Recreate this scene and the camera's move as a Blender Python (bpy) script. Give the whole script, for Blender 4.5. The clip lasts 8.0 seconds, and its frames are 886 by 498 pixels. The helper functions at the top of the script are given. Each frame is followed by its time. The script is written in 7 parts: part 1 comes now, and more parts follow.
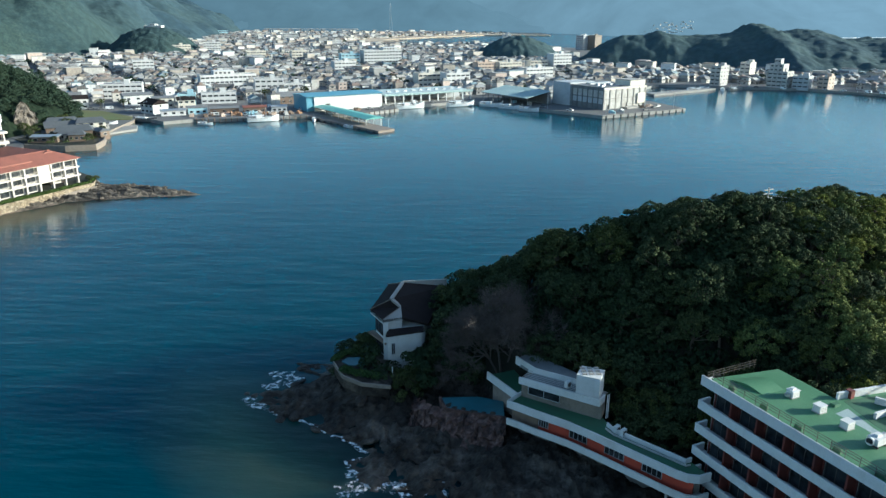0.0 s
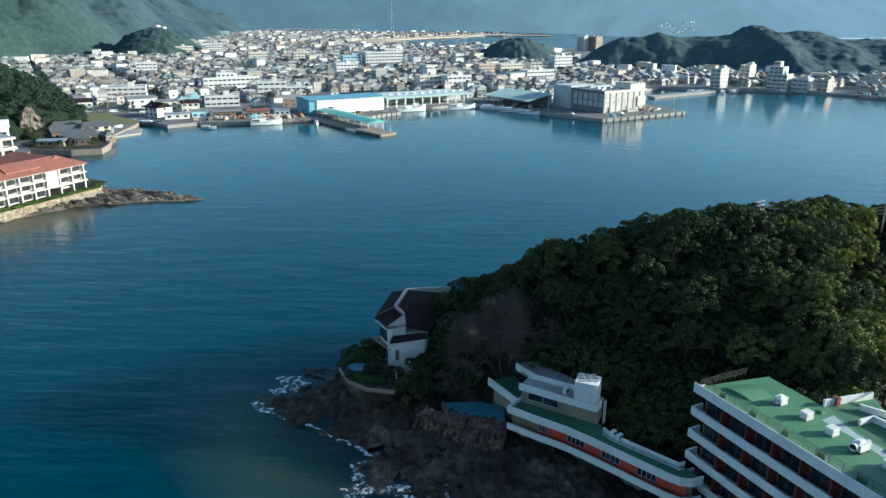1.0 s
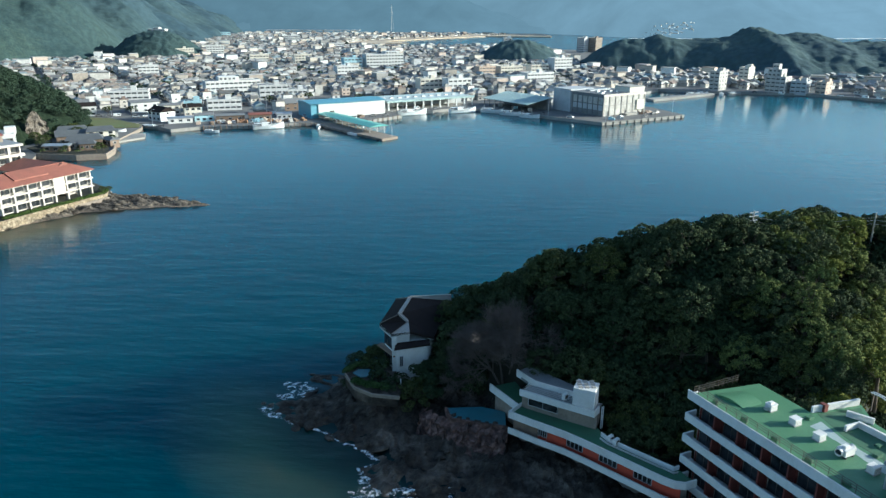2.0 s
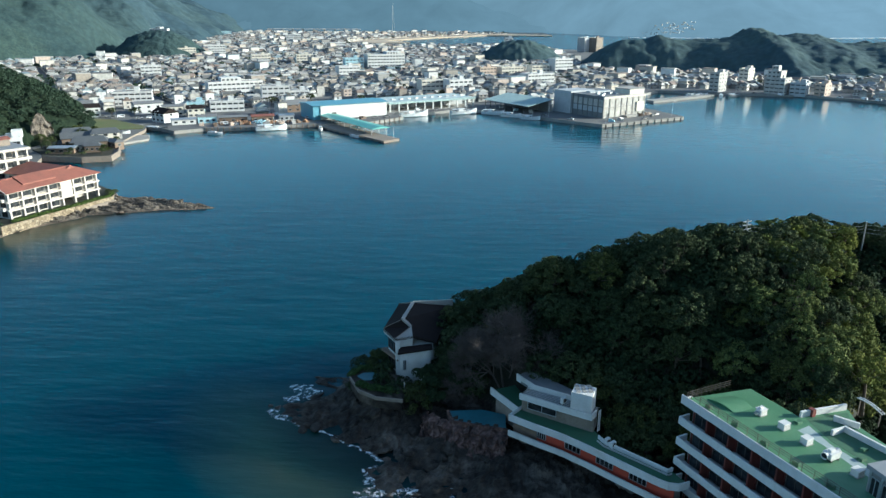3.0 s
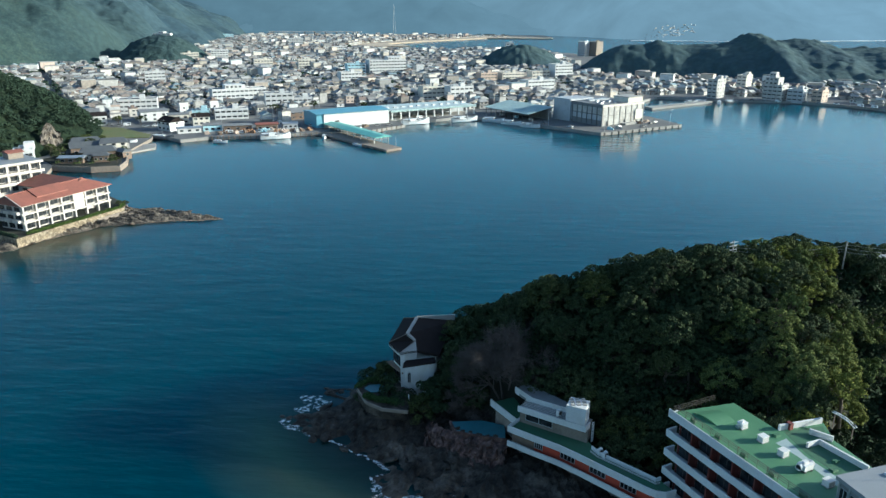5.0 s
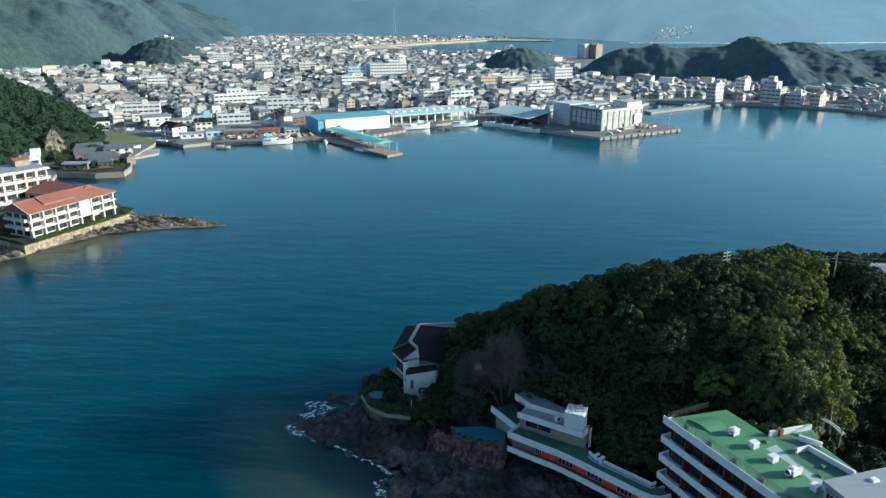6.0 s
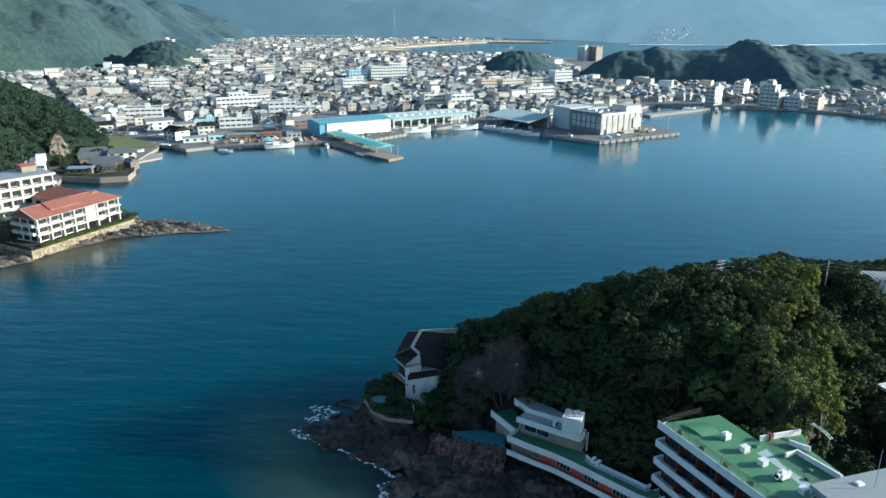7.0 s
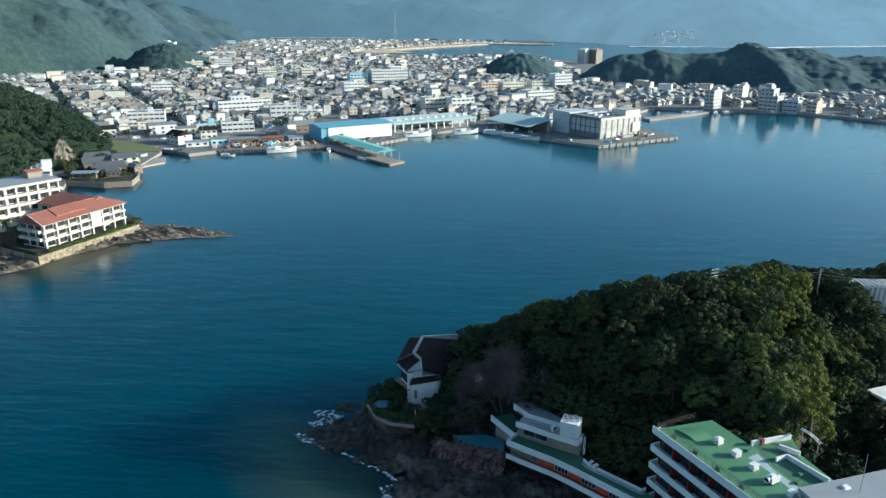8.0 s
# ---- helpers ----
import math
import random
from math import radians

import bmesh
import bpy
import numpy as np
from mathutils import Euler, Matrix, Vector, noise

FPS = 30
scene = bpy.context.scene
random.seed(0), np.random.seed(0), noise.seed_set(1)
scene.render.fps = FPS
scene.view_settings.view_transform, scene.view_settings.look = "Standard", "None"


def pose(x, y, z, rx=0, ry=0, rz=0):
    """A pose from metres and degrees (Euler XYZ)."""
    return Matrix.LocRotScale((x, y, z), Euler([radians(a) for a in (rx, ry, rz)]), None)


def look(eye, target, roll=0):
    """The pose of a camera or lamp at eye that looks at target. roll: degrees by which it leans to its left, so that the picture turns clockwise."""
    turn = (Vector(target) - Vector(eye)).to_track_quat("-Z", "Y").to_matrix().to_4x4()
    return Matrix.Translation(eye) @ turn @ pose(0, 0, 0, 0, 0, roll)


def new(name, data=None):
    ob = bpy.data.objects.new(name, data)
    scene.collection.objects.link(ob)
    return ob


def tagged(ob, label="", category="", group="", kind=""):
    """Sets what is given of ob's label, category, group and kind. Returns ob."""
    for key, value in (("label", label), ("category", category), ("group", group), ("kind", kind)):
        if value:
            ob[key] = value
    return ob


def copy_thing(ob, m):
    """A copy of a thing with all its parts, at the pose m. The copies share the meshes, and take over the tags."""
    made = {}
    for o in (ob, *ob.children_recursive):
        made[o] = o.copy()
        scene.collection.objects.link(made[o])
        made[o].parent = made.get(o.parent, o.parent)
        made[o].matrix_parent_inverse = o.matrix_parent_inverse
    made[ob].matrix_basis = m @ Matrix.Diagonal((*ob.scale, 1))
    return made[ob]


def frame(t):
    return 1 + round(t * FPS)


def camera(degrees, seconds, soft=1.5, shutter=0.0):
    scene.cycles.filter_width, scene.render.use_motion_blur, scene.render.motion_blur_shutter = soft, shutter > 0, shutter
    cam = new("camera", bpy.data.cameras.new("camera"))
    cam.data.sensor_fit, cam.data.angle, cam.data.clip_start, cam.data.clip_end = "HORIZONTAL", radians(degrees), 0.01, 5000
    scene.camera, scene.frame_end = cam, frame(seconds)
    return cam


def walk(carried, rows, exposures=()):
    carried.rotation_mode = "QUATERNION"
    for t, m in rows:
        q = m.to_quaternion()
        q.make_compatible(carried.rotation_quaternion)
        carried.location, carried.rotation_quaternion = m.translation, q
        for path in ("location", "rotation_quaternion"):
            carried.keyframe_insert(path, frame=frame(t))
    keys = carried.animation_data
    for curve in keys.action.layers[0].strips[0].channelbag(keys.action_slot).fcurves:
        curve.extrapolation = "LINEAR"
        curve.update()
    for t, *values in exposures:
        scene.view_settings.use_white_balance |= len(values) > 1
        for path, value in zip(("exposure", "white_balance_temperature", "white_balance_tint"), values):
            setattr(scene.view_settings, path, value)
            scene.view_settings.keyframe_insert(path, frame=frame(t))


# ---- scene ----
LIGHT = (1.02, 5480.0, -3.0)
cam = camera(64.0, 8.0, 1.42)
PATH = [
    (0, (-0.103, -0.607, 55.869), (-0.107, 1.292, 55.241), 0.2),
    (0.5, (-0.212, -1.956, 57.106), (-0.217, -0.057, 56.478), 0.2),
    (1, (-0.326, -3.319, 58.367), (-0.333, -1.421, 57.738), 0.2),
    (1.5, (-0.532, -4.72, 59.686), (-0.539, -2.821, 59.058), 0.1),
    (3, (-1.014, -8.802, 63.386), (-1.023, -6.905, 62.752), 0.2),
    (3.5, (-1.094, -10.123, 64.663), (-1.103, -8.226, 64.029), 0.2),
    (4, (-1.112, -11.402, 65.896), (-1.122, -9.505, 65.263), 0.2),
    (4.5, (-1.193, -12.689, 67.149), (-1.204, -10.791, 66.516), 0.2),
    (6, (-1.542, -16.773, 71.015), (-1.554, -14.874, 70.387), 0.1),
    (6.5, (-1.609, -18.122, 72.179), (-1.622, -16.223, 71.552), 0.1),
    (7, (-1.676, -19.489, 73.4), (-1.689, -17.59, 72.774), 0.1),
    (7.5, (-1.798, -20.889, 74.617), (-1.811, -18.989, 73.992), 0.1),
    (8, (-1.81, -22.192, 75.756), (-1.824, -20.292, 75.133), 0.1),
]
walk(cam, [(t, look(eye, target, roll)) for t, eye, target, roll in PATH], exposures=[(t, LIGHT[0] + e, *LIGHT[1:]) for t, e in ((0.0, 0.03), (1.5, 0.08), (4.5, 0.0), (6.0, 0.08), (7.0, 0.18), (7.5, 0.15), (8.0, 0.06))])

from mathutils.geometry import tessellate_polygon

# ---- world and sun ----
SUN = Vector((0.945, 0.015, 0.287)).normalized()
world = bpy.data.worlds.new("sky")
scene.world = world
world.use_nodes = True
wn = world.node_tree.nodes
sky = wn.new("ShaderNodeTexSky")
sky.sky_type = "NISHITA"
sky.sun_disc = False
sky.sun_elevation = math.asin(SUN.z)
sky.sun_rotation = math.atan2(SUN.x, SUN.y)
sky.air_density, sky.dust_density, sky.ozone_density = 1.0, 1.2, 1.8
wn["Background"].inputs["Strength"].default_value = 0.102
world.node_tree.links.new(sky.outputs[0], wn["Background"].inputs["Color"])
sun = new("sun", bpy.data.lights.new("sun", "SUN"))
sun.data.energy, sun.data.angle, sun.data.color = 4.5, radians(0.6), (1.0, 0.89, 0.74)
sun.matrix_world = look(SUN * 400, (0, 0, 0))


# ---- materials ----
def material(name, rough=0.7, metal=0.0):
    m = bpy.data.materials.new(name)
    m.use_nodes = True
    b = m.node_tree.nodes["Principled BSDF"]
    b.inputs["Roughness"].default_value, b.inputs["Metallic"].default_value = rough, metal
    return m, m.node_tree.nodes, m.node_tree.links, b


def coords(n, l, space="Object"):
    c = n.new("ShaderNodeNewGeometry") if space == "World" else n.new("ShaderNodeTexCoord")
    return c.outputs["Position"] if space == "World" else c.outputs["Object"]


def noise_tex(n, l, where, scale, detail=4.0, rough=0.55, stretch=None):
    if stretch:
        mp = n.new("ShaderNodeMapping")
        mp.inputs["Scale"].default_value = stretch
        l.new(where, mp.inputs["Vector"])
        where = mp.outputs["Vector"]
    t = n.new("ShaderNodeTexNoise")
    t.inputs["Scale"].default_value, t.inputs["Detail"].default_value, t.inputs["Roughness"].default_value = scale, detail, rough
    l.new(where, t.inputs["Vector"])
    return t.outputs["Fac"]


def ramp(n, l, fac, stops):
    r = n.new("ShaderNodeValToRGB")
    e = r.color_ramp.elements
    while len(e) < len(stops):
        e.new(0.5)
    for k, (p, c) in zip(e, stops):
        k.position, k.color = p, (*c, 1.0)
    l.new(fac, r.inputs["Fac"])
    return r.outputs["Color"]


def blend(n, l, fac, a, b, mode="MIX"):
    x = n.new("ShaderNodeMix")
    x.data_type, x.blend_type = "RGBA", mode
    for v, k in ((fac, 0), (a, 6), (b, 7)):
        if isinstance(v, (int, float)):
            x.inputs[k].default_value = v
        elif isinstance(v, tuple):
            x.inputs[k].default_value = (*v, 1.0)
        else:
            l.new(v, x.inputs[k])
    return x.outputs[2]


def bump(n, l, b, height, strength, distance=0.1):
    k = n.new("ShaderNodeBump")
    k.inputs["Strength"].default_value, k.inputs["Distance"].default_value = strength, distance
    l.new(height, k.inputs["Height"])
    l.new(k.outputs["Normal"], b.inputs["Normal"])


def weathered(name, colour, dirt=(0.25, 0.24, 0.22), amount=0.35, scale=0.5, rough=0.75, grain=12.0, relief=0.15, metal=0.0, space="World"):
    """Paint, plaster, concrete or metal with broad stains, runs and fine grain."""
    m, n, l, b = material(name, rough, metal)
    p = coords(n, l, space)
    stain = noise_tex(n, l, p, scale, 6.0, 0.65)
    runs = noise_tex(n, l, p, scale * 3.0, 4.0, 0.6, (1.0, 1.0, 0.12))
    fine = noise_tex(n, l, p, grain, 3.0)
    f1 = ramp(n, l, stain, [(0.45, (0, 0, 0)), (0.75, (amount,) * 3)])
    f2 = ramp(n, l, runs, [(0.55, (0, 0, 0)), (0.8, (amount * 0.7,) * 3)])
    c = blend(n, l, f1, colour, dirt)
    c = blend(n, l, f2, c, dirt)
    g = ramp(n, l, fine, [(0.3, (0.86,) * 3), (0.7, (1.06,) * 3)])
    l.new(blend(n, l, 1.0, c, g, "MULTIPLY"), b.inputs["Base Color"])
    bump(n, l, b, fine, relief, 0.02)
    return m


def palette(name, stops, rough=0.75, island=False, scale=0.6, amount=0.3):
    """A colour of its own for each object, or each loose piece of a joined mesh, with stains."""
    m, n, l, b = material(name, rough)
    src = n.new("ShaderNodeNewGeometry").outputs["Random Per Island"] if island else n.new("ShaderNodeObjectInfo").outputs["Random"]
    c = ramp(n, l, src, stops)
    n[-1].color_ramp.interpolation = "CONSTANT"
    p = coords(n, l, "World")
    s = ramp(n, l, noise_tex(n, l, p, scale, 5.0, 0.65), [(0.35, (1.0 - amount,) * 3), (0.7, (1.05,) * 3)])
    l.new(blend(n, l, 1.0, c, s, "MULTIPLY"), b.inputs["Base Color"])
    return m


def spread(colours):
    return [(i / len(colours), c) for i, c in enumerate(colours)]


WALLS = [(0.68, 0.64, 0.58), (0.54, 0.48, 0.40), (0.78, 0.76, 0.72), (0.42, 0.40, 0.37), (0.62, 0.54, 0.44), (0.72, 0.70, 0.66),
         (0.46, 0.41, 0.35), (0.60, 0.60, 0.59), (0.68, 0.62, 0.54), (0.29, 0.25, 0.21), (0.76, 0.75, 0.72), (0.54, 0.43, 0.36)]
ROOFS = [(0.17, 0.163, 0.153), (0.29, 0.275, 0.26), (0.38, 0.355, 0.32), (0.20, 0.193, 0.185), (0.44, 0.42, 0.38), (0.13, 0.127, 0.122), (0.33, 0.32, 0.305),
         (0.26, 0.195, 0.16), (0.52, 0.50, 0.46), (0.22, 0.21, 0.20), (0.25, 0.31, 0.33), (0.29, 0.24, 0.20), (0.36, 0.35, 0.335), (0.17, 0.167, 0.165)]
M = {}
M["wall"] = palette("house_plaster", spread(WALLS))
M["roof"] = palette("house_roof_tiles", spread(ROOFS), 0.85)
M["walls"] = palette("house_plaster_far", spread(WALLS), island=True)
M["roofs"] = palette("house_roof_far", spread(ROOFS), 0.85, island=True)
M["white"] = weathered("white_paint", (0.66, 0.65, 0.63), (0.42, 0.39, 0.34), 0.45, 0.35)
M["hotel_cream"] = weathered("cream_white_paint", (0.56, 0.505, 0.45), (0.38, 0.32, 0.26), 0.4, 0.35)
M["cream"] = weathered("cream_render", (0.70, 0.64, 0.54), (0.38, 0.33, 0.27), 0.4, 0.3)
M["greyblock"] = weathered("grey_render", (0.46, 0.47, 0.48), (0.25, 0.25, 0.25), 0.4, 0.3)
M["orange"] = weathered("salmon_render", (0.55, 0.42, 0.33), (0.4, 0.28, 0.2), 0.3, 0.3)
M["pale_blue"] = weathered("pale_blue_paint", (0.42, 0.62, 0.68), (0.35, 0.4, 0.4), 0.3, 0.4)
M["rusty"] = weathered("rusty_orange_gear", (0.36, 0.20, 0.11), (0.14, 0.09, 0.06), 0.6, 0.8, 0.85)
M["concrete"] = weathered("concrete", (0.36, 0.34, 0.31), (0.16, 0.15, 0.13), 0.55, 0.18, 0.9, 6.0, 0.3)
M["quay"] = weathered("quay_concrete", (0.30, 0.285, 0.26), (0.13, 0.12, 0.11), 0.6, 0.08, 0.9, 3.0, 0.3)
M["slate"] = weathered("grey_felt_roof", (0.20, 0.20, 0.20), (0.10, 0.10, 0.10), 0.5, 0.4, 0.8)
M["metal_grey"] = weathered("galvanised_metal", (0.45, 0.47, 0.49), (0.3, 0.26, 0.22), 0.3, 0.6, 0.4, metal=0.6)
M["dark_metal"] = weathered("dark_rusted_metal", (0.06, 0.055, 0.05), (0.12, 0.06, 0.03), 0.5, 1.0, 0.6)
M["green_roof"] = weathered("green_roof_coating", (0.072, 0.182, 0.088), (0.115, 0.225, 0.13), 0.55, 0.22, 0.6, 8.0)
M["dark_green"] = weathered("old_green_terrace_coating", (0.05, 0.135, 0.07), (0.06, 0.075, 0.05), 0.5, 0.35, 0.7)
M["grey_patch"] = weathered("bare_grey_coating", (0.34, 0.40, 0.40), (0.2, 0.3, 0.27), 0.5, 0.5, 0.8)
M["red"] = weathered("red_brown_panel", (0.42, 0.06, 0.03), (0.22, 0.05, 0.03), 0.45, 0.6, 0.7)
M["dark_red"] = weathered("dark_red_paint", (0.14, 0.03, 0.022), (0.06, 0.03, 0.025), 0.5, 0.8, 0.7)
M["panel"] = weathered("stained_white_panel", (0.50, 0.48, 0.445), (0.24, 0.21, 0.18), 0.85, 0.3, 0.8)
M["grey_sheet"] = weathered("grey_sheet_roof", (0.25, 0.26, 0.27), (0.2, 0.2, 0.2), 0.4, 0.3, 0.6)
M["stone_wall"] = weathered("brown_stone_cladding", (0.25, 0.205, 0.165), (0.11, 0.09, 0.075), 0.6, 0.8, 0.9, 4.0, 0.6)
M["tile_red"] = weathered("terracotta_tiles", (0.235, 0.085, 0.060), (0.13, 0.055, 0.042), 0.6, 0.35, 0.75, 5.0, 0.4)
M["tile_dark"] = weathered("dark_roof_tiles", (0.026, 0.020, 0.019), (0.014, 0.012, 0.012), 0.5, 0.4, 0.95, 5.0, 0.4)
M["tile_dark"].node_tree.nodes["Principled BSDF"].inputs["Specular IOR Level"].default_value = 0.12
M["tile_grey"] = weathered("grey_clay_tiles", (0.10, 0.105, 0.11), (0.05, 0.05, 0.055), 0.5, 0.35, 0.6, 4.0, 0.5)
M["roof_blue"] = weathered("blue_sheet_roof", (0.125, 0.31, 0.40), (0.17, 0.36, 0.42), 0.5, 0.08, 0.5, 3.0)
M["roof_teal"] = weathered("teal_sheet_roof", (0.12, 0.36, 0.32), (0.18, 0.38, 0.35), 0.4, 0.15, 0.5, 3.0)
M["roof_pale_teal"] = weathered("faded_teal_sheet_roof", (0.33, 0.43, 0.42), (0.24, 0.3, 0.3), 0.5, 0.1, 0.5, 3.0)
M["market_roof"] = weathered("whitish_green_sheet_roof", (0.50, 0.56, 0.53), (0.34, 0.40, 0.38), 0.5, 0.1, 0.5, 3.0)
M["asphalt"] = weathered("asphalt", (0.12, 0.118, 0.115), (0.19, 0.18, 0.165), 0.6, 0.03, 0.9, 2.0)
M["sand"] = weathered("pale_beach_sand", (0.46, 0.37, 0.27), (0.32, 0.25, 0.18), 0.4, 0.01, 0.95, 1.0)
M["strand"] = weathered("white_strand", (0.74, 0.76, 0.76), (0.5, 0.5, 0.48), 0.4, 0.01, 0.9, 1.0)
M["pool"] = weathered("turquoise_pool_paint", (0.045, 0.145, 0.17), (0.026, 0.06, 0.068), 0.5, 0.3, 0.4)
M["hull"] = weathered("white_boat_paint", (0.80, 0.80, 0.79), (0.5, 0.42, 0.33), 0.25, 0.8, 0.35)
M["hull_red"] = weathered("red_boat_paint", (0.5, 0.09, 0.05), (0.3, 0.1, 0.06), 0.3, 0.8, 0.4)
M["deck"] = weathered("boat_deck", (0.40, 0.42, 0.40), (0.25, 0.2, 0.16), 0.4, 1.0, 0.7)
M["tyre"] = weathered("black_rubber", (0.02, 0.02, 0.02), (0.04, 0.04, 0.035), 0.3, 1.0, 0.8)
M["wood"] = weathered("weathered_timber", (0.20, 0.14, 0.10), (0.10, 0.08, 0.07), 0.5, 0.6, 0.85, 6.0)
M["bark"] = weathered("bark", (0.09, 0.07, 0.05), (0.04, 0.035, 0.03), 0.5, 1.5, 0.95, 8.0, 0.5)
M["twig"] = weathered("bare_grey_twigs", (0.095, 0.076, 0.066), (0.062, 0.05, 0.044), 0.5, 1.0, 0.95)

m, n, l, b = material("window_glass", 0.12)
b.inputs["Specular IOR Level"].default_value = 0.2
p = coords(n, l, "World")
l.new(ramp(n, l, noise_tex(n, l, p, 0.7, 2.0), [(0.35, (0.012, 0.014, 0.016)), (0.7, (0.05, 0.055, 0.06))]), b.inputs["Base Color"])
M["glass"] = m
# far panes greyed so that their colour carries the town's haze
M["far_glass"] = weathered("haze_greyed_window", (0.10, 0.10, 0.10), (0.2, 0.2, 0.19), 0.5, 0.9, 0.4)

# rough coursed masonry of the sea wall
m, n, l, b = material("tan_masonry", 0.9)
p = coords(n, l, "World")
v = n.new("ShaderNodeTexVoronoi")
v.inputs["Scale"].default_value = 1.1
l.new(p, v.inputs["Vector"])
e = n.new("ShaderNodeTexVoronoi")
e.feature = "DISTANCE_TO_EDGE"
e.inputs["Scale"].default_value = 1.1
l.new(p, e.inputs["Vector"])
c = ramp(n, l, v.outputs["Color"], [(0.1, (0.20, 0.155, 0.10)), (0.5, (0.36, 0.28, 0.185)), (0.9, (0.46, 0.38, 0.27))])
c = blend(n, l, 1.0, c, ramp(n, l, e.outputs["Distance"], [(0.0, (0.35,) * 3), (0.09, (1.0,) * 3)]), "MULTIPLY")
c = blend(n, l, 1.0, c, ramp(n, l, noise_tex(n, l, p, 0.3, 6.0), [(0.35, (0.55,) * 3), (0.65, (1.0,) * 3)]), "MULTIPLY")
l.new(c, b.inputs["Base Color"])
bump(n, l, b, e.outputs["Distance"], 0.8, 0.3)
M["masonry"] = m

M["scar"] = weathered("tan_rock", (0.18, 0.15, 0.12), (0.085, 0.072, 0.06), 0.8, 0.35, 0.9, 1.5, 0.8)

m, n, l, b = material("grass_field", 0.9)
p = coords(n, l, "World")
c = ramp(n, l, noise_tex(n, l, p, 0.06, 6.0), [(0.35, (0.13, 0.12, 0.045)), (0.65, (0.10, 0.135, 0.04))])
l.new(c, b.inputs["Base Color"])
bump(n, l, b, noise_tex(n, l, p, 3.0), 0.5, 0.2)
M["grass"] = m

# wet dark shore rock, in two scales of break-up
m, n, l, b = material("shore_rock", 0.75)
p = coords(n, l, "World")
broad, crack = noise_tex(n, l, p, 0.16, 5.0, 0.6), noise_tex(n, l, p, 0.8, 8.0, 0.75)
c = ramp(n, l, broad, [(0.35, (0.024, 0.019, 0.015)), (0.52, (0.055, 0.044, 0.034)), (0.68, (0.145, 0.118, 0.094))])
b.inputs["Specular IOR Level"].default_value = 0.25
c = blend(n, l, 1.0, c, ramp(n, l, crack, [(0.38, (0.3,) * 3), (0.5, (0.85,) * 3), (0.62, (1.35,) * 3)]), "MULTIPLY")
l.new(c, b.inputs["Base Color"])
bump(n, l, b, crack, 0.9, 0.5)
M["rock"] = m

# dry bedded rock of the harbour spit: tan ledges with dark wet seams
m, n, l, b = material("bedded_spit_rock", 0.85)
p = coords(n, l, "World")
bed = noise_tex(n, l, p, 0.55, 6.0, 0.7, (0.35, 1.5, 2.2))
crack = noise_tex(n, l, p, 1.6, 8.0, 0.75)
c = ramp(n, l, bed, [(0.36, (0.026, 0.022, 0.019)), (0.48, (0.085, 0.069, 0.053)), (0.6, (0.17, 0.138, 0.104)), (0.72, (0.27, 0.225, 0.17))])
c = blend(n, l, 1.0, c, ramp(n, l, crack, [(0.38, (0.35,) * 3), (0.52, (0.95,) * 3), (0.64, (1.3,) * 3)]), "MULTIPLY")
l.new(c, b.inputs["Base Color"])
bump(n, l, b, crack, 0.9, 0.4)
M["spit_rock"] = m

m, n, l, b = material("reddish_cliff_rock", 0.85)
p = coords(n, l, "World")
crack = noise_tex(n, l, p, 0.8, 8.0, 0.75, (1.0, 1.0, 0.7))
c = ramp(n, l, crack, [(0.38, (0.018, 0.013, 0.012)), (0.5, (0.085, 0.044, 0.034)), (0.68, (0.27, 0.165, 0.135))])
l.new(c, b.inputs["Base Color"])
bump(n, l, b, crack, 0.9, 0.4)
M["red_rock"] = m

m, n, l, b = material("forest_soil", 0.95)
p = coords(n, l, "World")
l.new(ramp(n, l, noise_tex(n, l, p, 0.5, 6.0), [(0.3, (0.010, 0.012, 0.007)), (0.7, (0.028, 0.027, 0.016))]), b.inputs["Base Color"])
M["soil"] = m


def leaf_material(name, low, mid, high, tinted=True):
    m, n, l, b = material(name, 0.75)
    b.inputs["Specular IOR Level"].default_value = 0.06
    g = n.new("ShaderNodeNewGeometry").outputs["Random Per Island"]
    o = n.new("ShaderNodeObjectInfo").outputs["Random"]
    c = ramp(n, l, g, [(0.0, low), (0.5, mid), (1.0, high)])
    t = ramp(n, l, o, [(0.0, (0.7, 0.8, 0.78)), (0.5, (0.95, 0.97, 1.0)), (0.8, (1.1, 1.06, 0.9)), (1.0, (1.3, 1.2, 0.8))])
    l.new(blend(n, l, 1.0 if tinted else 0.0, c, t, "MULTIPLY"), b.inputs["Base Color"])
    return m


M["slope_leaf"] = leaf_material("slope_leaves", (0.025, 0.041, 0.029), (0.034, 0.053, 0.035), (0.048, 0.070, 0.042), False)
# darker leaf copy: the shade under the trees is in its colour
M["under_leaf"] = leaf_material("shade_darkened_leaves", (0.015, 0.025, 0.013), (0.024, 0.038, 0.018), (0.037, 0.054, 0.025), False)
M["leaf"] = leaf_material("evergreen_leaves", (0.026, 0.037, 0.019), (0.048, 0.063, 0.028), (0.090, 0.104, 0.046))
# lighter, yellower leaf copy with the slope's sunlight painted in
M["leaf_sunlit"] = leaf_material("yellow_green_sunlit_leaves", (0.062, 0.081, 0.027), (0.106, 0.126, 0.039), (0.172, 0.182, 0.055))
M["hedge"] = leaf_material("hedge_leaves", (0.03, 0.055, 0.02), (0.05, 0.08, 0.026), (0.08, 0.11, 0.036))
M["palm"] = leaf_material("palm_fronds", (0.04, 0.06, 0.025), (0.07, 0.09, 0.035), (0.12, 0.13, 0.05))


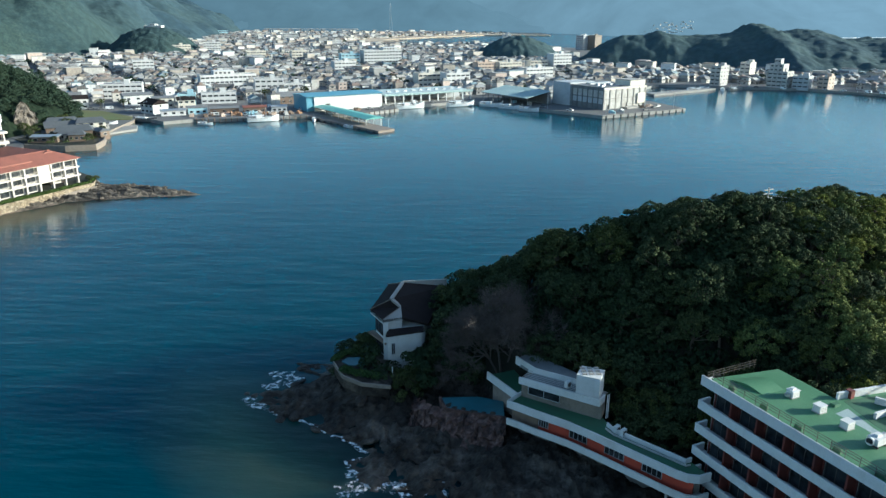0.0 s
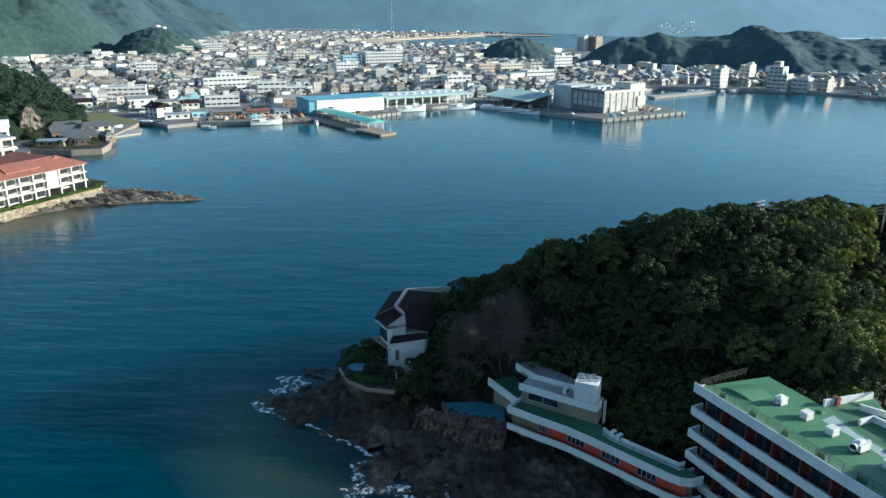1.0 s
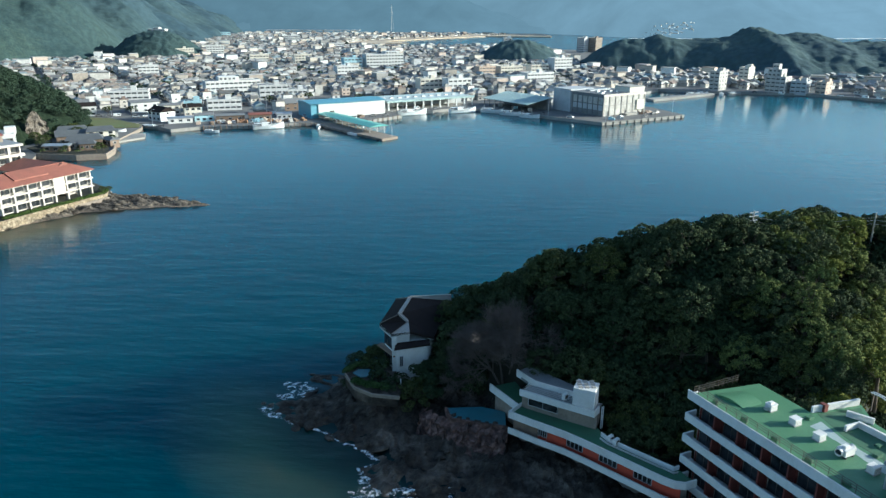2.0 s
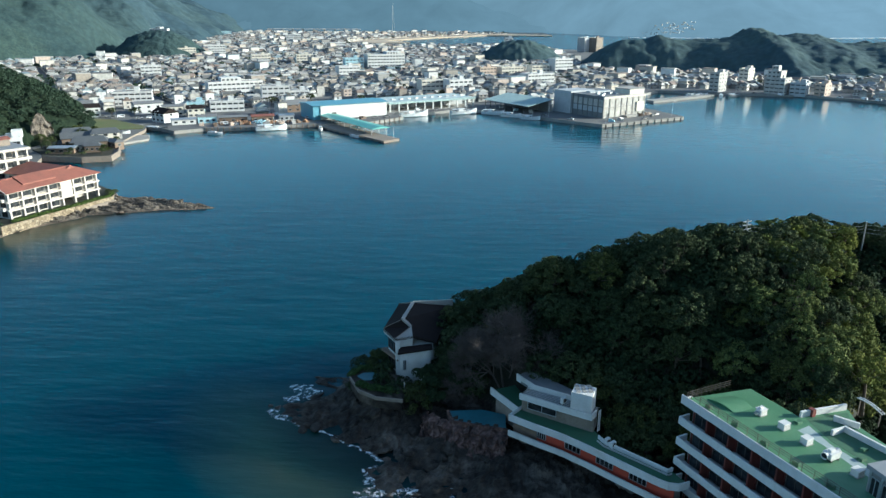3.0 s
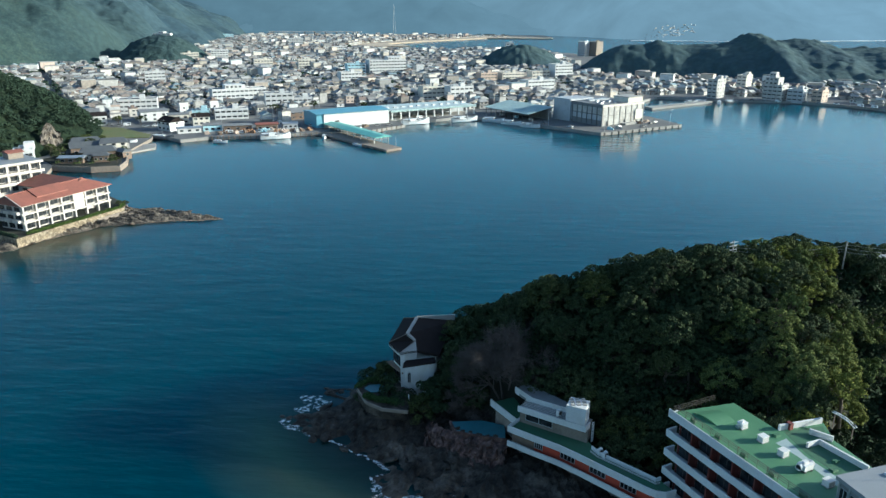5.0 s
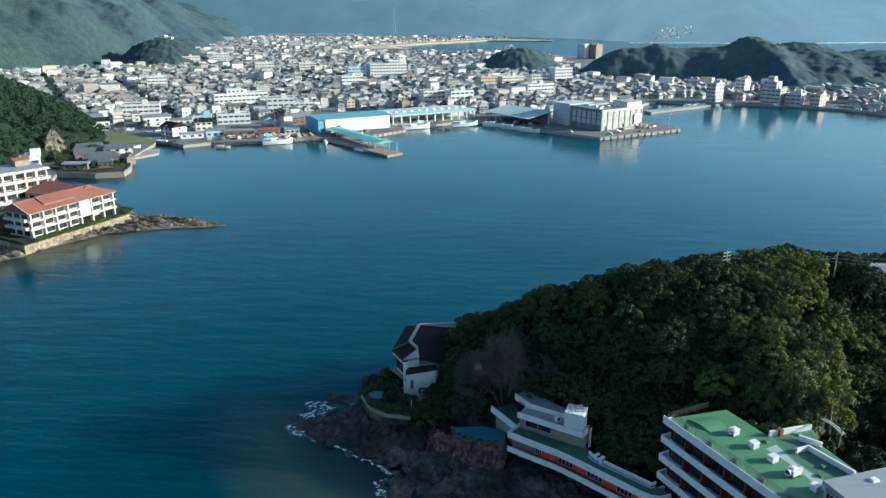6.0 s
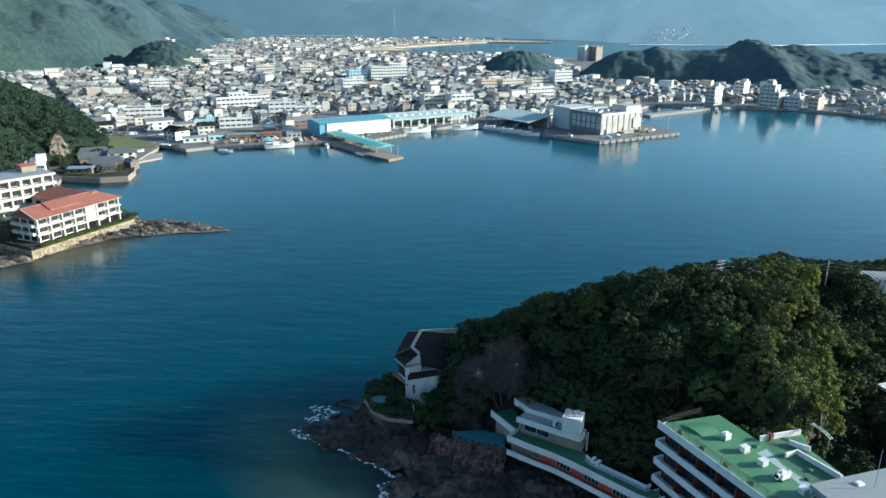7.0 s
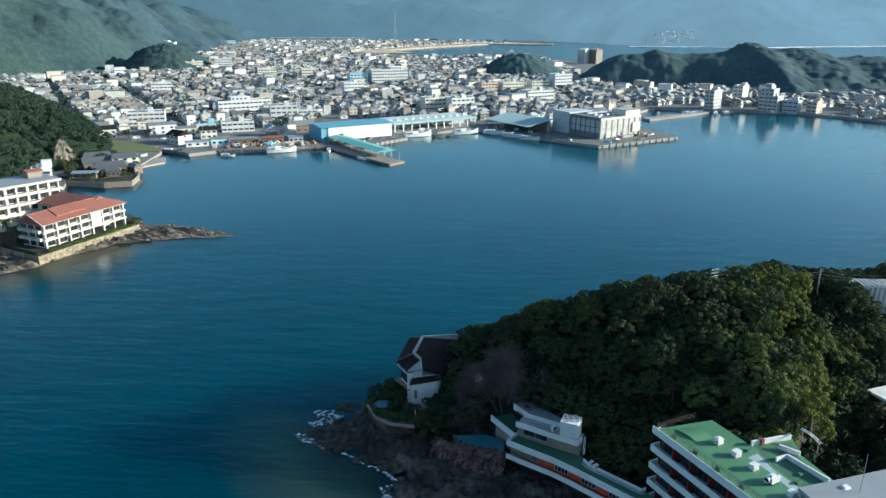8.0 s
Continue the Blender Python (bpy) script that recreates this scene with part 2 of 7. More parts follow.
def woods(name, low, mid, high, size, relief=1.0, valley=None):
    """Closed woods seen from afar: crowns as lumps, shade between them painted as darker gaps; valley: the haze colour
    mixed in with distance.
    """
    m, n, l, b = material(name, 0.9)
    p = coords(n, l, "World")
    v = n.new("ShaderNodeTexVoronoi")
    v.inputs["Scale"].default_value = 1.0 / size
    l.new(p, v.inputs["Vector"])
    fine, broad = noise_tex(n, l, p, 3.0 / size, 5.0, 0.7), noise_tex(n, l, p, 0.012, 4.0)
    c = ramp(n, l, fine, [(0.36, low), (0.5, mid), (0.64, high)])
    c = blend(n, l, 1.0, c, ramp(n, l, broad, [(0.35, (0.82, 0.88, 0.95)), (0.65, (1.12, 1.1, 1.0))]), "MULTIPLY")
    # distance haze painted in: the base colour shifts to the valley tone
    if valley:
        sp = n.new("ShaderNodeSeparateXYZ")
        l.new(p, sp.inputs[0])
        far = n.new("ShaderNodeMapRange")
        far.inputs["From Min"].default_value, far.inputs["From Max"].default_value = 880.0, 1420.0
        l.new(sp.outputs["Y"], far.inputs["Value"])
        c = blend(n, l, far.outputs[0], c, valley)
    # shade between crowns painted as darker cell rims
    gaps = ramp(n, l, v.outputs["Distance"], [(0.2, (1.06,) * 3), (0.75, (0.84,) * 3)])
    l.new(blend(n, l, 1.0, c, gaps, "MULTIPLY"), b.inputs["Base Color"])
    b.inputs["Specular IOR Level"].default_value = 0.1
    bump(n, l, b, fine, relief * 0.6, size * 0.25)
    return m


M["woods"] = woods("woods_near", (0.010, 0.017, 0.011), (0.017, 0.027, 0.016), (0.027, 0.039, 0.021), 5.0)
# haze is put into the bluish base colours of these three woods
M["woods_far"] = woods("woods_haze_tint_far", (0.030, 0.051, 0.052), (0.040, 0.064, 0.062), (0.054, 0.080, 0.070), 9.0, 0.8, (0.048, 0.078, 0.094))
M["woods_hazy"] = woods("woods_haze_tint_ridge", (0.045, 0.073, 0.089), (0.050, 0.080, 0.096), (0.056, 0.087, 0.102), 12.0, 0.2)
M["woods_east"] = woods("woods_haze_tint_east", (0.053, 0.080, 0.092), (0.060, 0.090, 0.097), (0.070, 0.102, 0.098), 7.0, 0.5)
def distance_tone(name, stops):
    """Haze beyond the bay painted as a plain glowing tone on the hills, from west to east."""
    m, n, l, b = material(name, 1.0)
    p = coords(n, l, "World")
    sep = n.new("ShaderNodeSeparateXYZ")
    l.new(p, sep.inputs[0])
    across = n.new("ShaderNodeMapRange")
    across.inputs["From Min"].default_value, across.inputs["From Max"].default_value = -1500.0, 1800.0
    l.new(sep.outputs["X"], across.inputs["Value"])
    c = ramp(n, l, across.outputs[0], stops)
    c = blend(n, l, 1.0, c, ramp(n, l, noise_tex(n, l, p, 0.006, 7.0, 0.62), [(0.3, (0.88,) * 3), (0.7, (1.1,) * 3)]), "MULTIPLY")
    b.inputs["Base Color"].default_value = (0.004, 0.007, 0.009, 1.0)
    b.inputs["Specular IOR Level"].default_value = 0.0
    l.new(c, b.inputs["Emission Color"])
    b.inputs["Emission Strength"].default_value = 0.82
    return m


M["backdrop"] = distance_tone("distant_range_haze_glow", [(0.0, (0.08, 0.122, 0.145)), (0.3, (0.095, 0.147, 0.18)), (0.5, (0.112, 0.17, 0.21)), (1.0, (0.165, 0.24, 0.30))])
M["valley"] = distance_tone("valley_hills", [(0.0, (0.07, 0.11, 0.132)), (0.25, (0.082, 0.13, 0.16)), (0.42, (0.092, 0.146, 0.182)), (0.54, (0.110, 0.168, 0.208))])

# sea: deep blue body with sandy shallows by the near shore, ripples in three sizes
m, n, l, b = material("sea_water", 0.13)
p = coords(n, l, "World")
b.inputs["IOR"].default_value = 1.33
b.inputs["Specular IOR Level"].default_value = 0.27
b.inputs["Specular Tint"].default_value = (0.06, 0.80, 1.0, 1.0)
b.inputs["Subsurface Weight"].default_value, b.inputs["Subsurface Scale"].default_value = 1.0, 220.0
b.inputs["Subsurface Radius"].default_value = (0.4, 0.9, 1.0)
def shallow(place, turn, size, wobble):
    """1 over a shallow patch of the sea bed, fading to 0 at its rim."""
    mp = n.new("ShaderNodeMapping")
    mp.vector_type = "TEXTURE"
    mp.inputs["Location"].default_value, mp.inputs["Rotation"].default_value, mp.inputs["Scale"].default_value = (*place, 0.0), (0, 0, turn), (*size, 40.0)
    l.new(p, mp.inputs["Vector"])
    gd = n.new("ShaderNodeTexGradient")
    gd.gradient_type = "SPHERICAL"
    l.new(mp.outputs["Vector"], gd.inputs["Vector"])
    return ramp(n, l, blend(n, l, wobble, gd.outputs["Fac"], noise_tex(n, l, p, 0.12, 5.0, 0.6), "OVERLAY"), [(0.0, (0, 0, 0)), (0.7, (0.95, 0.95, 0.95))])


# tan patch by the hotel: shallows, plus its wall's reflection painted in
strand = shallow((-122.0, 196.0), 1.0, (46.0, 15.0), 0.35)
shoal, reef = shallow((-22.0, 82.0), -0.80, (34.0, 16.0), 0.35), shallow((-7.0, 88.0), -0.5, (30.0, 17.0), 0.5)
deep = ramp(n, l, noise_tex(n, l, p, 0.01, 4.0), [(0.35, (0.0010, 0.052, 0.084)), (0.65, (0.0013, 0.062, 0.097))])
# sky sheen painted in: the water's colour brightens with distance
distance_sheen = n.new("ShaderNodeMapRange")
distance_sheen.inputs["From Min"].default_value, distance_sheen.inputs["From Max"].default_value = 80.0, 430.0
distance_sheen.inputs["To Min"].default_value, distance_sheen.inputs["To Max"].default_value = 0.60, 1.22
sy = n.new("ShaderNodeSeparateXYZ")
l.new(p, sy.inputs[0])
l.new(sy.outputs["Y"], distance_sheen.inputs["Value"])
deep = blend(n, l, 1.0, deep, distance_sheen.outputs[0], "MULTIPLY")
l.new(blend(n, l, reef, blend(n, l, shoal, blend(n, l, strand, deep, (0.048, 0.074, 0.060)), (0.034, 0.074, 0.058)), (0.010, 0.022, 0.022)), b.inputs["Base Color"])
tilt = n.new("ShaderNodeMapping")
tilt.inputs["Rotation"].default_value = (0.0, 0.0, 0.08)
l.new(p, tilt.inputs["Vector"])
w1 = noise_tex(n, l, p, 0.2, 3.0, 0.5, (0.3, 1.0, 1.0))
w2 = noise_tex(n, l, tilt.outputs["Vector"], 0.62, 4.0, 0.55, (0.27, 1.0, 1.0))
add = n.new("ShaderNodeMath")
add.operation = "MULTIPLY_ADD"
add.inputs[1].default_value = 0.42
l.new(w2, add.inputs[0])
l.new(w1, add.inputs[2])
bump(n, l, b, add.outputs[0], 0.12, 1.0)
chop = n.new("ShaderNodeMapRange")
chop.inputs["From Min"].default_value, chop.inputs["From Max"].default_value = 90.0, 300.0
chop.inputs["To Min"].default_value, chop.inputs["To Max"].default_value = 0.30, 0.07
l.new(sy.outputs["Y"], chop.inputs["Value"])
l.new(chop.outputs[0], n["Bump"].inputs["Strength"])
M["sea"] = m

m, n, l, b = material("surf_foam", 0.8)
p = coords(n, l, "World")
b.inputs["Base Color"].default_value = (0.72, 0.75, 0.76, 1)
f = noise_tex(n, l, p, 1.1, 8.0, 0.8)
al = n.new("ShaderNodeValToRGB")
al.color_ramp.elements[0].position, al.color_ramp.elements[1].position = 0.49, 0.60
l.new(f, al.inputs["Fac"])
l.new(al.outputs["Color"], b.inputs["Alpha"])
M["foam"] = m


# ---- mesh helpers ----
class Geo:
    """Vertices and faces of one mesh, gathered piece by piece."""

    def __init__(self):
        self.v, self.f, self.k = [], [], []

    def add(self, verts, faces, slot=0):
        o = len(self.v)
        self.v += [tuple(q) for q in verts]
        self.f += [tuple(o + i for i in q) for q in faces]
        self.k += [slot] * len(faces)
        return self

    def box(self, x0, y0, z0, x1, y1, z1, slot=0, m=None, taper=0.0):
        t = taper
        q = [(x0, y0, z0), (x1, y0, z0), (x1, y1, z0), (x0, y1, z0), (x0 + t, y0 + t, z1), (x1 - t, y0 + t, z1), (x1 - t, y1 - t, z1), (x0 + t, y1 - t, z1)]
        if m is not None:
            q = [m @ Vector(a) for a in q]
        return self.add(q, [(3, 2, 1, 0), (4, 5, 6, 7), (0, 1, 5, 4), (1, 2, 6, 5), (2, 3, 7, 6), (3, 0, 4, 7)], slot)

    def prism(self, poly, z0, z1, slot=0, top=None):
        """An upright block on any outline, which runs anticlockwise."""
        k = len(poly)
        q = [(x, y, z0) for x, y in poly] + [(x, y, z1) for x, y in poly]
        sides = [(i, (i + 1) % k, k + (i + 1) % k, k + i) for i in range(k)]
        self.add(q, sides, slot)
        tri = tessellate_polygon([[Vector((x, y, 0)) for x, y in poly]])
        caps = []
        for a, b_, c in tri:
            p, q_, r = poly[a], poly[b_], poly[c]
            up = (q_[0] - p[0]) * (r[1] - p[1]) - (q_[1] - p[1]) * (r[0] - p[0]) > 0
            caps.append((a, b_, c) if up else (a, c, b_))
        self.add([(x, y, z1) for x, y in poly], caps, slot if top is None else top)
        return self.add([(x, y, z0) for x, y in poly], [t[::-1] for t in caps], slot)

    def tube(self, a, b_, r0, r1, sides=6, slot=0):
        a, b_ = Vector(a), Vector(b_)
        d = (b_ - a).normalized()
        u = d.orthogonal().normalized()
        w = d.cross(u)
        ring = [(math.cos(i * math.tau / sides), math.sin(i * math.tau / sides)) for i in range(sides)]
        q = [a + (u * c + w * s) * r0 for c, s in ring] + [b_ + (u * c + w * s) * r1 for c, s in ring]
        f = [(i, (i + 1) % sides, sides + (i + 1) % sides, sides + i) for i in range(sides)]
        return self.add(q, f + [tuple(range(sides))[::-1], tuple(range(sides, 2 * sides))], slot)

    def gable(self, x0, y0, x1, y1, z, rise, over=0.5, slot=0, thick=0.18, hip=0.0):
        """A pitched roof with eaves, its ridge along x; hip: how far the ridge stops short of the ends."""
        x0, y0, x1, y1 = x0 - over, y0 - over, x1 + over, y1 + over
        c = (y0 + y1) / 2
        h0, h1 = hip if isinstance(hip, tuple) else (hip, hip)
        low = [(x0, y0, z), (x1, y0, z), (x1, y1, z), (x0, y1, z)]
        up = [(x, y, z + thick) for x, y, _ in low] + [(x0 + h0, c, z + rise), (x1 - h1, c, z + rise)]
        return self.add(low + up, [(3, 2, 1, 0), (0, 1, 5, 4), (1, 2, 6, 5), (2, 3, 7, 6), (3, 0, 4, 7), (4, 5, 9, 8), (6, 7, 8, 9), (5, 6, 9), (7, 4, 8)], slot)

    def mesh(self, name, *mats):
        d = bpy.data.meshes.new(name)
        d.from_pydata(self.v, [], self.f)
        for q in mats:
            d.materials.append(q)
        if len(mats) > 1:
            d.polygons.foreach_set("material_index", self.k)
        d.update()
        return d


def part(name, g, mat, parent=None, label="", smooth=False, at=None):
    mats = mat if isinstance(mat, (list, tuple)) else (mat,)
    d = g if isinstance(g, bpy.types.Mesh) else g.mesh(name, *mats)
    if smooth:
        d.polygons.foreach_set("use_smooth", [True] * len(d.polygons))
    ob = new(name, d)
    ob.parent = parent
    if at is not None:
        ob.matrix_basis = at
    return tagged(ob, label)


def thing(name, x, y, z, turn, label, category, group="", kind=""):
    ob = new(name)
    ob.empty_display_size = 0.5
    ob.matrix_world = pose(x, y, z, 0, 0, turn)
    return tagged(ob, label, category, group, kind)


def heading(a, b_):
    return math.degrees(math.atan2(b_[1] - a[1], b_[0] - a[0]))


def sheet(name, xs, ys, height, mat, label, smooth=True, keep=None):
    """A ground mesh over a grid."""
    X, Y = np.meshgrid(xs, ys)
    Z = height(X, Y)
    nx, ny = len(xs), len(ys)
    v = np.stack([X.ravel(), Y.ravel(), Z.ravel()], 1)
    i = np.arange((ny - 1) * (nx - 1))
    a = (i // (nx - 1)) * nx + i % (nx - 1)
    f = np.stack([a, a + 1, a + 1 + nx, a + nx], 1)
    if keep is not None:
        f = f[keep(v[f].mean(1))]
    d = bpy.data.meshes.new(name)
    d.from_pydata(v.tolist(), [], f.tolist())
    d.materials.append(mat)
    d.polygons.foreach_set("use_smooth", [smooth] * len(d.polygons))
    ob = new(name, d)
    return tagged(ob, label, "ground", kind="structure")


def lumps(X, Y, size, seed=0.0):
    """Smooth uneven noise between about -1 and 1, on arrays."""
    s = np.zeros_like(X)
    rs = np.random.RandomState(int(seed * 10) + 5)
    for i in range(14):
        a, ph, k = rs.uniform(0, math.tau), rs.uniform(0, math.tau), rs.uniform(0.6, 1.9) * math.tau / size
        s = s + np.sin(k * (X * math.cos(a) + Y * math.sin(a)) + ph)
    return s / 5.3


def crowns(X, Y, size, seed=0.0):
    """Round tree tops of uneven height, packed together: 0 in the gaps, up to about 1."""
    i0, j0 = np.floor(X / size), np.floor(Y / size)
    best, tall = np.full(X.shape, 9.0), np.zeros(X.shape)
    for di in (-1, 0, 1):
        for dj in (-1, 0, 1):
            a, b_ = i0 + di, j0 + dj
            h = [np.modf(np.abs(np.sin(a * 12.9898 + b_ * 78.233 + seed * 3.7 + k * 41.3)) * 4375.85)[0] for k in range(3)]
            d = np.hypot(X / size - a - h[0], Y / size - b_ - h[1]) - 0.25 * h[2]
            near_ = d < best
            best, tall = np.where(near_, d, best), np.where(near_, h[2], tall)
    return np.sqrt(np.clip(1 - (np.clip(best, 0, 1) / 0.85) ** 2, 0, 1)) * (0.6 + 0.4 * tall)


def shore_distance(X, Y, poly):
    """Metres to an outline, positive inside."""
    P = np.array(poly, float)
    Q = np.roll(P, -1, 0)
    best, inside = np.full(X.shape, 1e9), np.zeros(X.shape, bool)
    for (ax, ay), (bx, by) in zip(P, Q):
        dx, dy = bx - ax, by - ay
        t = np.clip(((X - ax) * dx + (Y - ay) * dy) / (dx * dx + dy * dy), 0, 1)
        best = np.minimum(best, np.hypot(X - ax - t * dx, Y - ay - t * dy))
        cross = ((ay > Y) != (by > Y)) & (X < (bx - ax) * (Y - ay) / (by - ay + 1e-12) + ax)
        inside ^= cross
    return np.where(inside, best, -best)


def inside(x, y, poly):
    return bool(shore_distance(np.array([x]), np.array([y]), poly)[0] > 0)


# ---- sea and land ----
g = Geo()
g.add([(-4800, -900, 0), (4800, -900, 0), (4800, 4800, 0), (-4800, 4800, 0)], [(0, 1, 2, 3)])
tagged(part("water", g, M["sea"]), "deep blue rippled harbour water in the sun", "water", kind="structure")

# the near headland: rock shelf, wooded hill
HEAD = [(-30, 96.2), (-27, 97.4), (-24.3, 98.2), (-21.6, 99.6), (-20, 102.3), (-24.6, 104.4), (-24, 106), (-21, 106.4), (-17.5, 106.5), (-14, 112), (-8, 121), (6, 128), (34, 130), (70, 138), (150, 165),
        (240, 120), (240, -70), (60, -70), (20, 30), (4, 55), (-3, 66), (-4, 72.5), (-9.5, 73), (-12, 77), (-12.8, 79), (-9.8, 80.3), (-11.6, 82.4), (-14.2, 84.4), (-16, 85.3), (-18.6, 87.7), (-21, 89.2), (-24, 90), (-27, 92.6)]
HX = (-22, -15, -6, 6, 16, 26, 36, 50, 64, 80, 110, 150, 240)
CREST_Y = (103, 105, 107, 104.5, 99.5, 97.5, 96, 101, 107, 110, 118, 125, 130)
CREST_Z = (2, 5.5, 9.5, 17.0, 24.8, 28.1, 32.6, 30.8, 30.9, 28.2, 26.5, 24, 21)
SOUTH_Y = (99, 98, 95, 91.5, 84, 75, 74.5, 71, 86, 93, 97, 101, 105)
SOUTH_Z = (2, 4, 5, 6.0, 6.5, 7.0, 8.5, 14, 13, 9, 8, 8, 8)


def canopy(X, Y):
    """Height of the tree tops on the headland."""
    cy, cz = np.interp(X, HX, CREST_Y), np.interp(X, HX, CREST_Z)
    sy, sz = np.interp(X, HX, SOUTH_Y), np.interp(X, HX, SOUTH_Z)
    ts = np.clip((Y - sy) / (cy - sy), -0.4, 1)
    tn = np.clip((Y - cy) / 24.0, 0, 1.3)
    hollow = np.interp(X, (8, 20, 37, 49), (1.2, 2.7, 2.9, 1.0))
    south = np.where(ts > 0, sz + (cz - sz) * np.sin(np.clip(ts, 0, 1) * math.pi / 2) ** hollow, sz + ts * 30)
    return np.where(Y < cy, south, cz - (cz - 3) * tn ** 1.7)


def headland(X, Y):
    d = shore_distance(X, Y, HEAD)
    slabs = 0.3 * np.tanh(4 * lumps(X + 0.4 * Y, Y, 6.5, 1)) + 0.22 * np.tanh(5 * lumps(X, Y + 0.3 * X, 3.2, 2))
    rough = slabs + 0.22 * np.abs(lumps(X, Y, 2.6, 4)) + 0.16 * np.abs(lumps(X, Y, 1.2, 16)) + 0.3 * lumps(X, Y, 14.0, 3) - 0.1
    shelf = np.where(d > 0, np.clip(0.05 + d * 0.075, 0, 0.85) + np.clip(0.45 + d / 5, 0, 1) * rough, d * 0.4)
    hill = canopy(X, Y) - 6.5
    shelf = shelf + 3.2 * np.exp(-((X + 11.5) ** 2 + (Y - 96.5) ** 2) / 28.0) * np.clip(d, 0, 1)
    inner = np.clip((d - 2) / 5, 0, 1)
    return np.maximum(shelf, np.minimum(hill, 2 + 40 * inner) * 1.0)


def rocky(c):
    return c[:, 2] > -1.2


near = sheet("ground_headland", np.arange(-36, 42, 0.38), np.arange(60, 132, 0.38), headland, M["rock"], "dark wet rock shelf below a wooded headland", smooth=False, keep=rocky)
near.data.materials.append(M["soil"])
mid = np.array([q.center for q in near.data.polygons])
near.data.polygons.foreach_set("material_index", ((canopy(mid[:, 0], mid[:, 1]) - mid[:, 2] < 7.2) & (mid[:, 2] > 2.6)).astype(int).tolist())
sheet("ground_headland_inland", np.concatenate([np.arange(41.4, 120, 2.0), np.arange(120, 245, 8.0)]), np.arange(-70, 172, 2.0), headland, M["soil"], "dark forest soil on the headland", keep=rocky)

# the town's shore, with its quays
TOWN = [(-174.5, 398), (-148.7, 375), (-136, 385), (-109, 389.5), (-86, 399.5), (-76, 401.5), (-48, 410), (-28, 433), (-37, 453), (-9, 456.5), (2.6, 468), (31, 466),
        (58.6, 433), (89.2, 404.7), (147.4, 439.1), (137, 474), (118, 505), (140, 548), (176, 597), (212, 581), (240.9, 575.7), (278.5, 565.6), (310.4, 539.2), (326, 514.7),
        (352, 470), (420, 420), (900, 380), (1000, 700), (760, 990), (420, 1060), (300, 1190), (235, 1260), (118, 1385), (-38, 1475), (-160, 1520), (-150, 1680), (-30, 1900), (110, 2105),
        (290, 2075), (300, 2500), (2600, 3600), (2600, 4700), (-3000, 4700), (-3000, 420), (-420, 330), (-230, 350)]
tagged(part("ground_town", Geo().prism(TOWN, -2.0, 1.8, 0, 1), (M["quay"], M["asphalt"])), "grey asphalt and concrete town ground behind the quays", "ground", kind="structure")
LEFT = [(-420, 160), (-210, 168), (-153, 202), (-134, 193), (-124.4, 208.5), (-114.9, 227.6), (-118, 236), (-150, 262), (-176, 288), (-180.3, 300.7), (-161.1, 297.6), (-149.5, 301.2),
        (-151.3, 313.2), (-162.3, 339.8), (-163, 342), (-166.5, 379), (-171, 395), (-420, 420)]
tagged(part("ground_west_shore", Geo().prism(LEFT, -2.0, 1.7, 0, 1), (M["stone_wall"], M["asphalt"])), "low built-up shore below a wooded slope", "ground", kind="structure")
g = Geo().prism([(-163, 341.5), (-154.7, 355.4), (-159.6, 368.2), (-178, 360)], -2, 0.9)
tagged(part("jetty", g, M["quay"]), "low concrete jetty beside a grass field", "jetty", kind="structure")
g = Geo().prism([(148.6, 533), (151.8, 523.4), (212.4, 567.8), (209.5, 573)], -2, 1.5)
tagged(part("breakwater", g, M["quay"]), "pale concrete breakwater of the inner basin", "breakwater", kind="structure")
g = Geo().prism([(-222, 420), (-213, 407), (-196, 376), (-168.5, 381.5), (-171.5, 391), (-199, 415)], 1.0, 2.05)
tagged(part("grass_field", g, M["grass"]), "dry mown grass field behind the quay", "grass", kind="structure")
g = Geo().prism([(-168, 1700), (-48, 1925), (90, 2130), (300, 2110), (290, 2050), (110, 2078), (-30, 1872), (-140, 1670), (-80, 1560), (-170, 1545), (-230, 1620)], 0.3, 1.95)
tagged(part("beach", g, M["sand"]), "pale sandy beach round the far bay", "beach", kind="structure")

# woods and hills
TOWN_EDGE = ((800, 870, 985, 1100, 1500, 2000, 2600, 3000), (-570, -540, -470, -455, -500, -600, -640, -640))


def west_mountain(X, Y):
    d = np.interp(Y, *TOWN_EDGE) - X + 25 * lumps(X, Y, 160, 4)
    h = np.where(d > 0, 300 * (1 - np.exp(-np.clip(d, 0, None) / np.interp(Y, (900, 1200, 1700), (260, 420, 560)))), d * 0.3)
    front = np.clip((Y - 790) / 120, 0, 1)
    spurs = 13 * lumps(X * 0.35, Y, 170, 5) + 6 * lumps(X * 0.5, Y, 70, 17)
    return h * front + np.clip(d / 90, 0, 1) * front * spurs + np.clip(d / 25, 0, 1) * front * (5.5 * crowns(X, Y, 11, 6) + 2.0 * np.abs(lumps(X, Y, 36, 6))) - 1


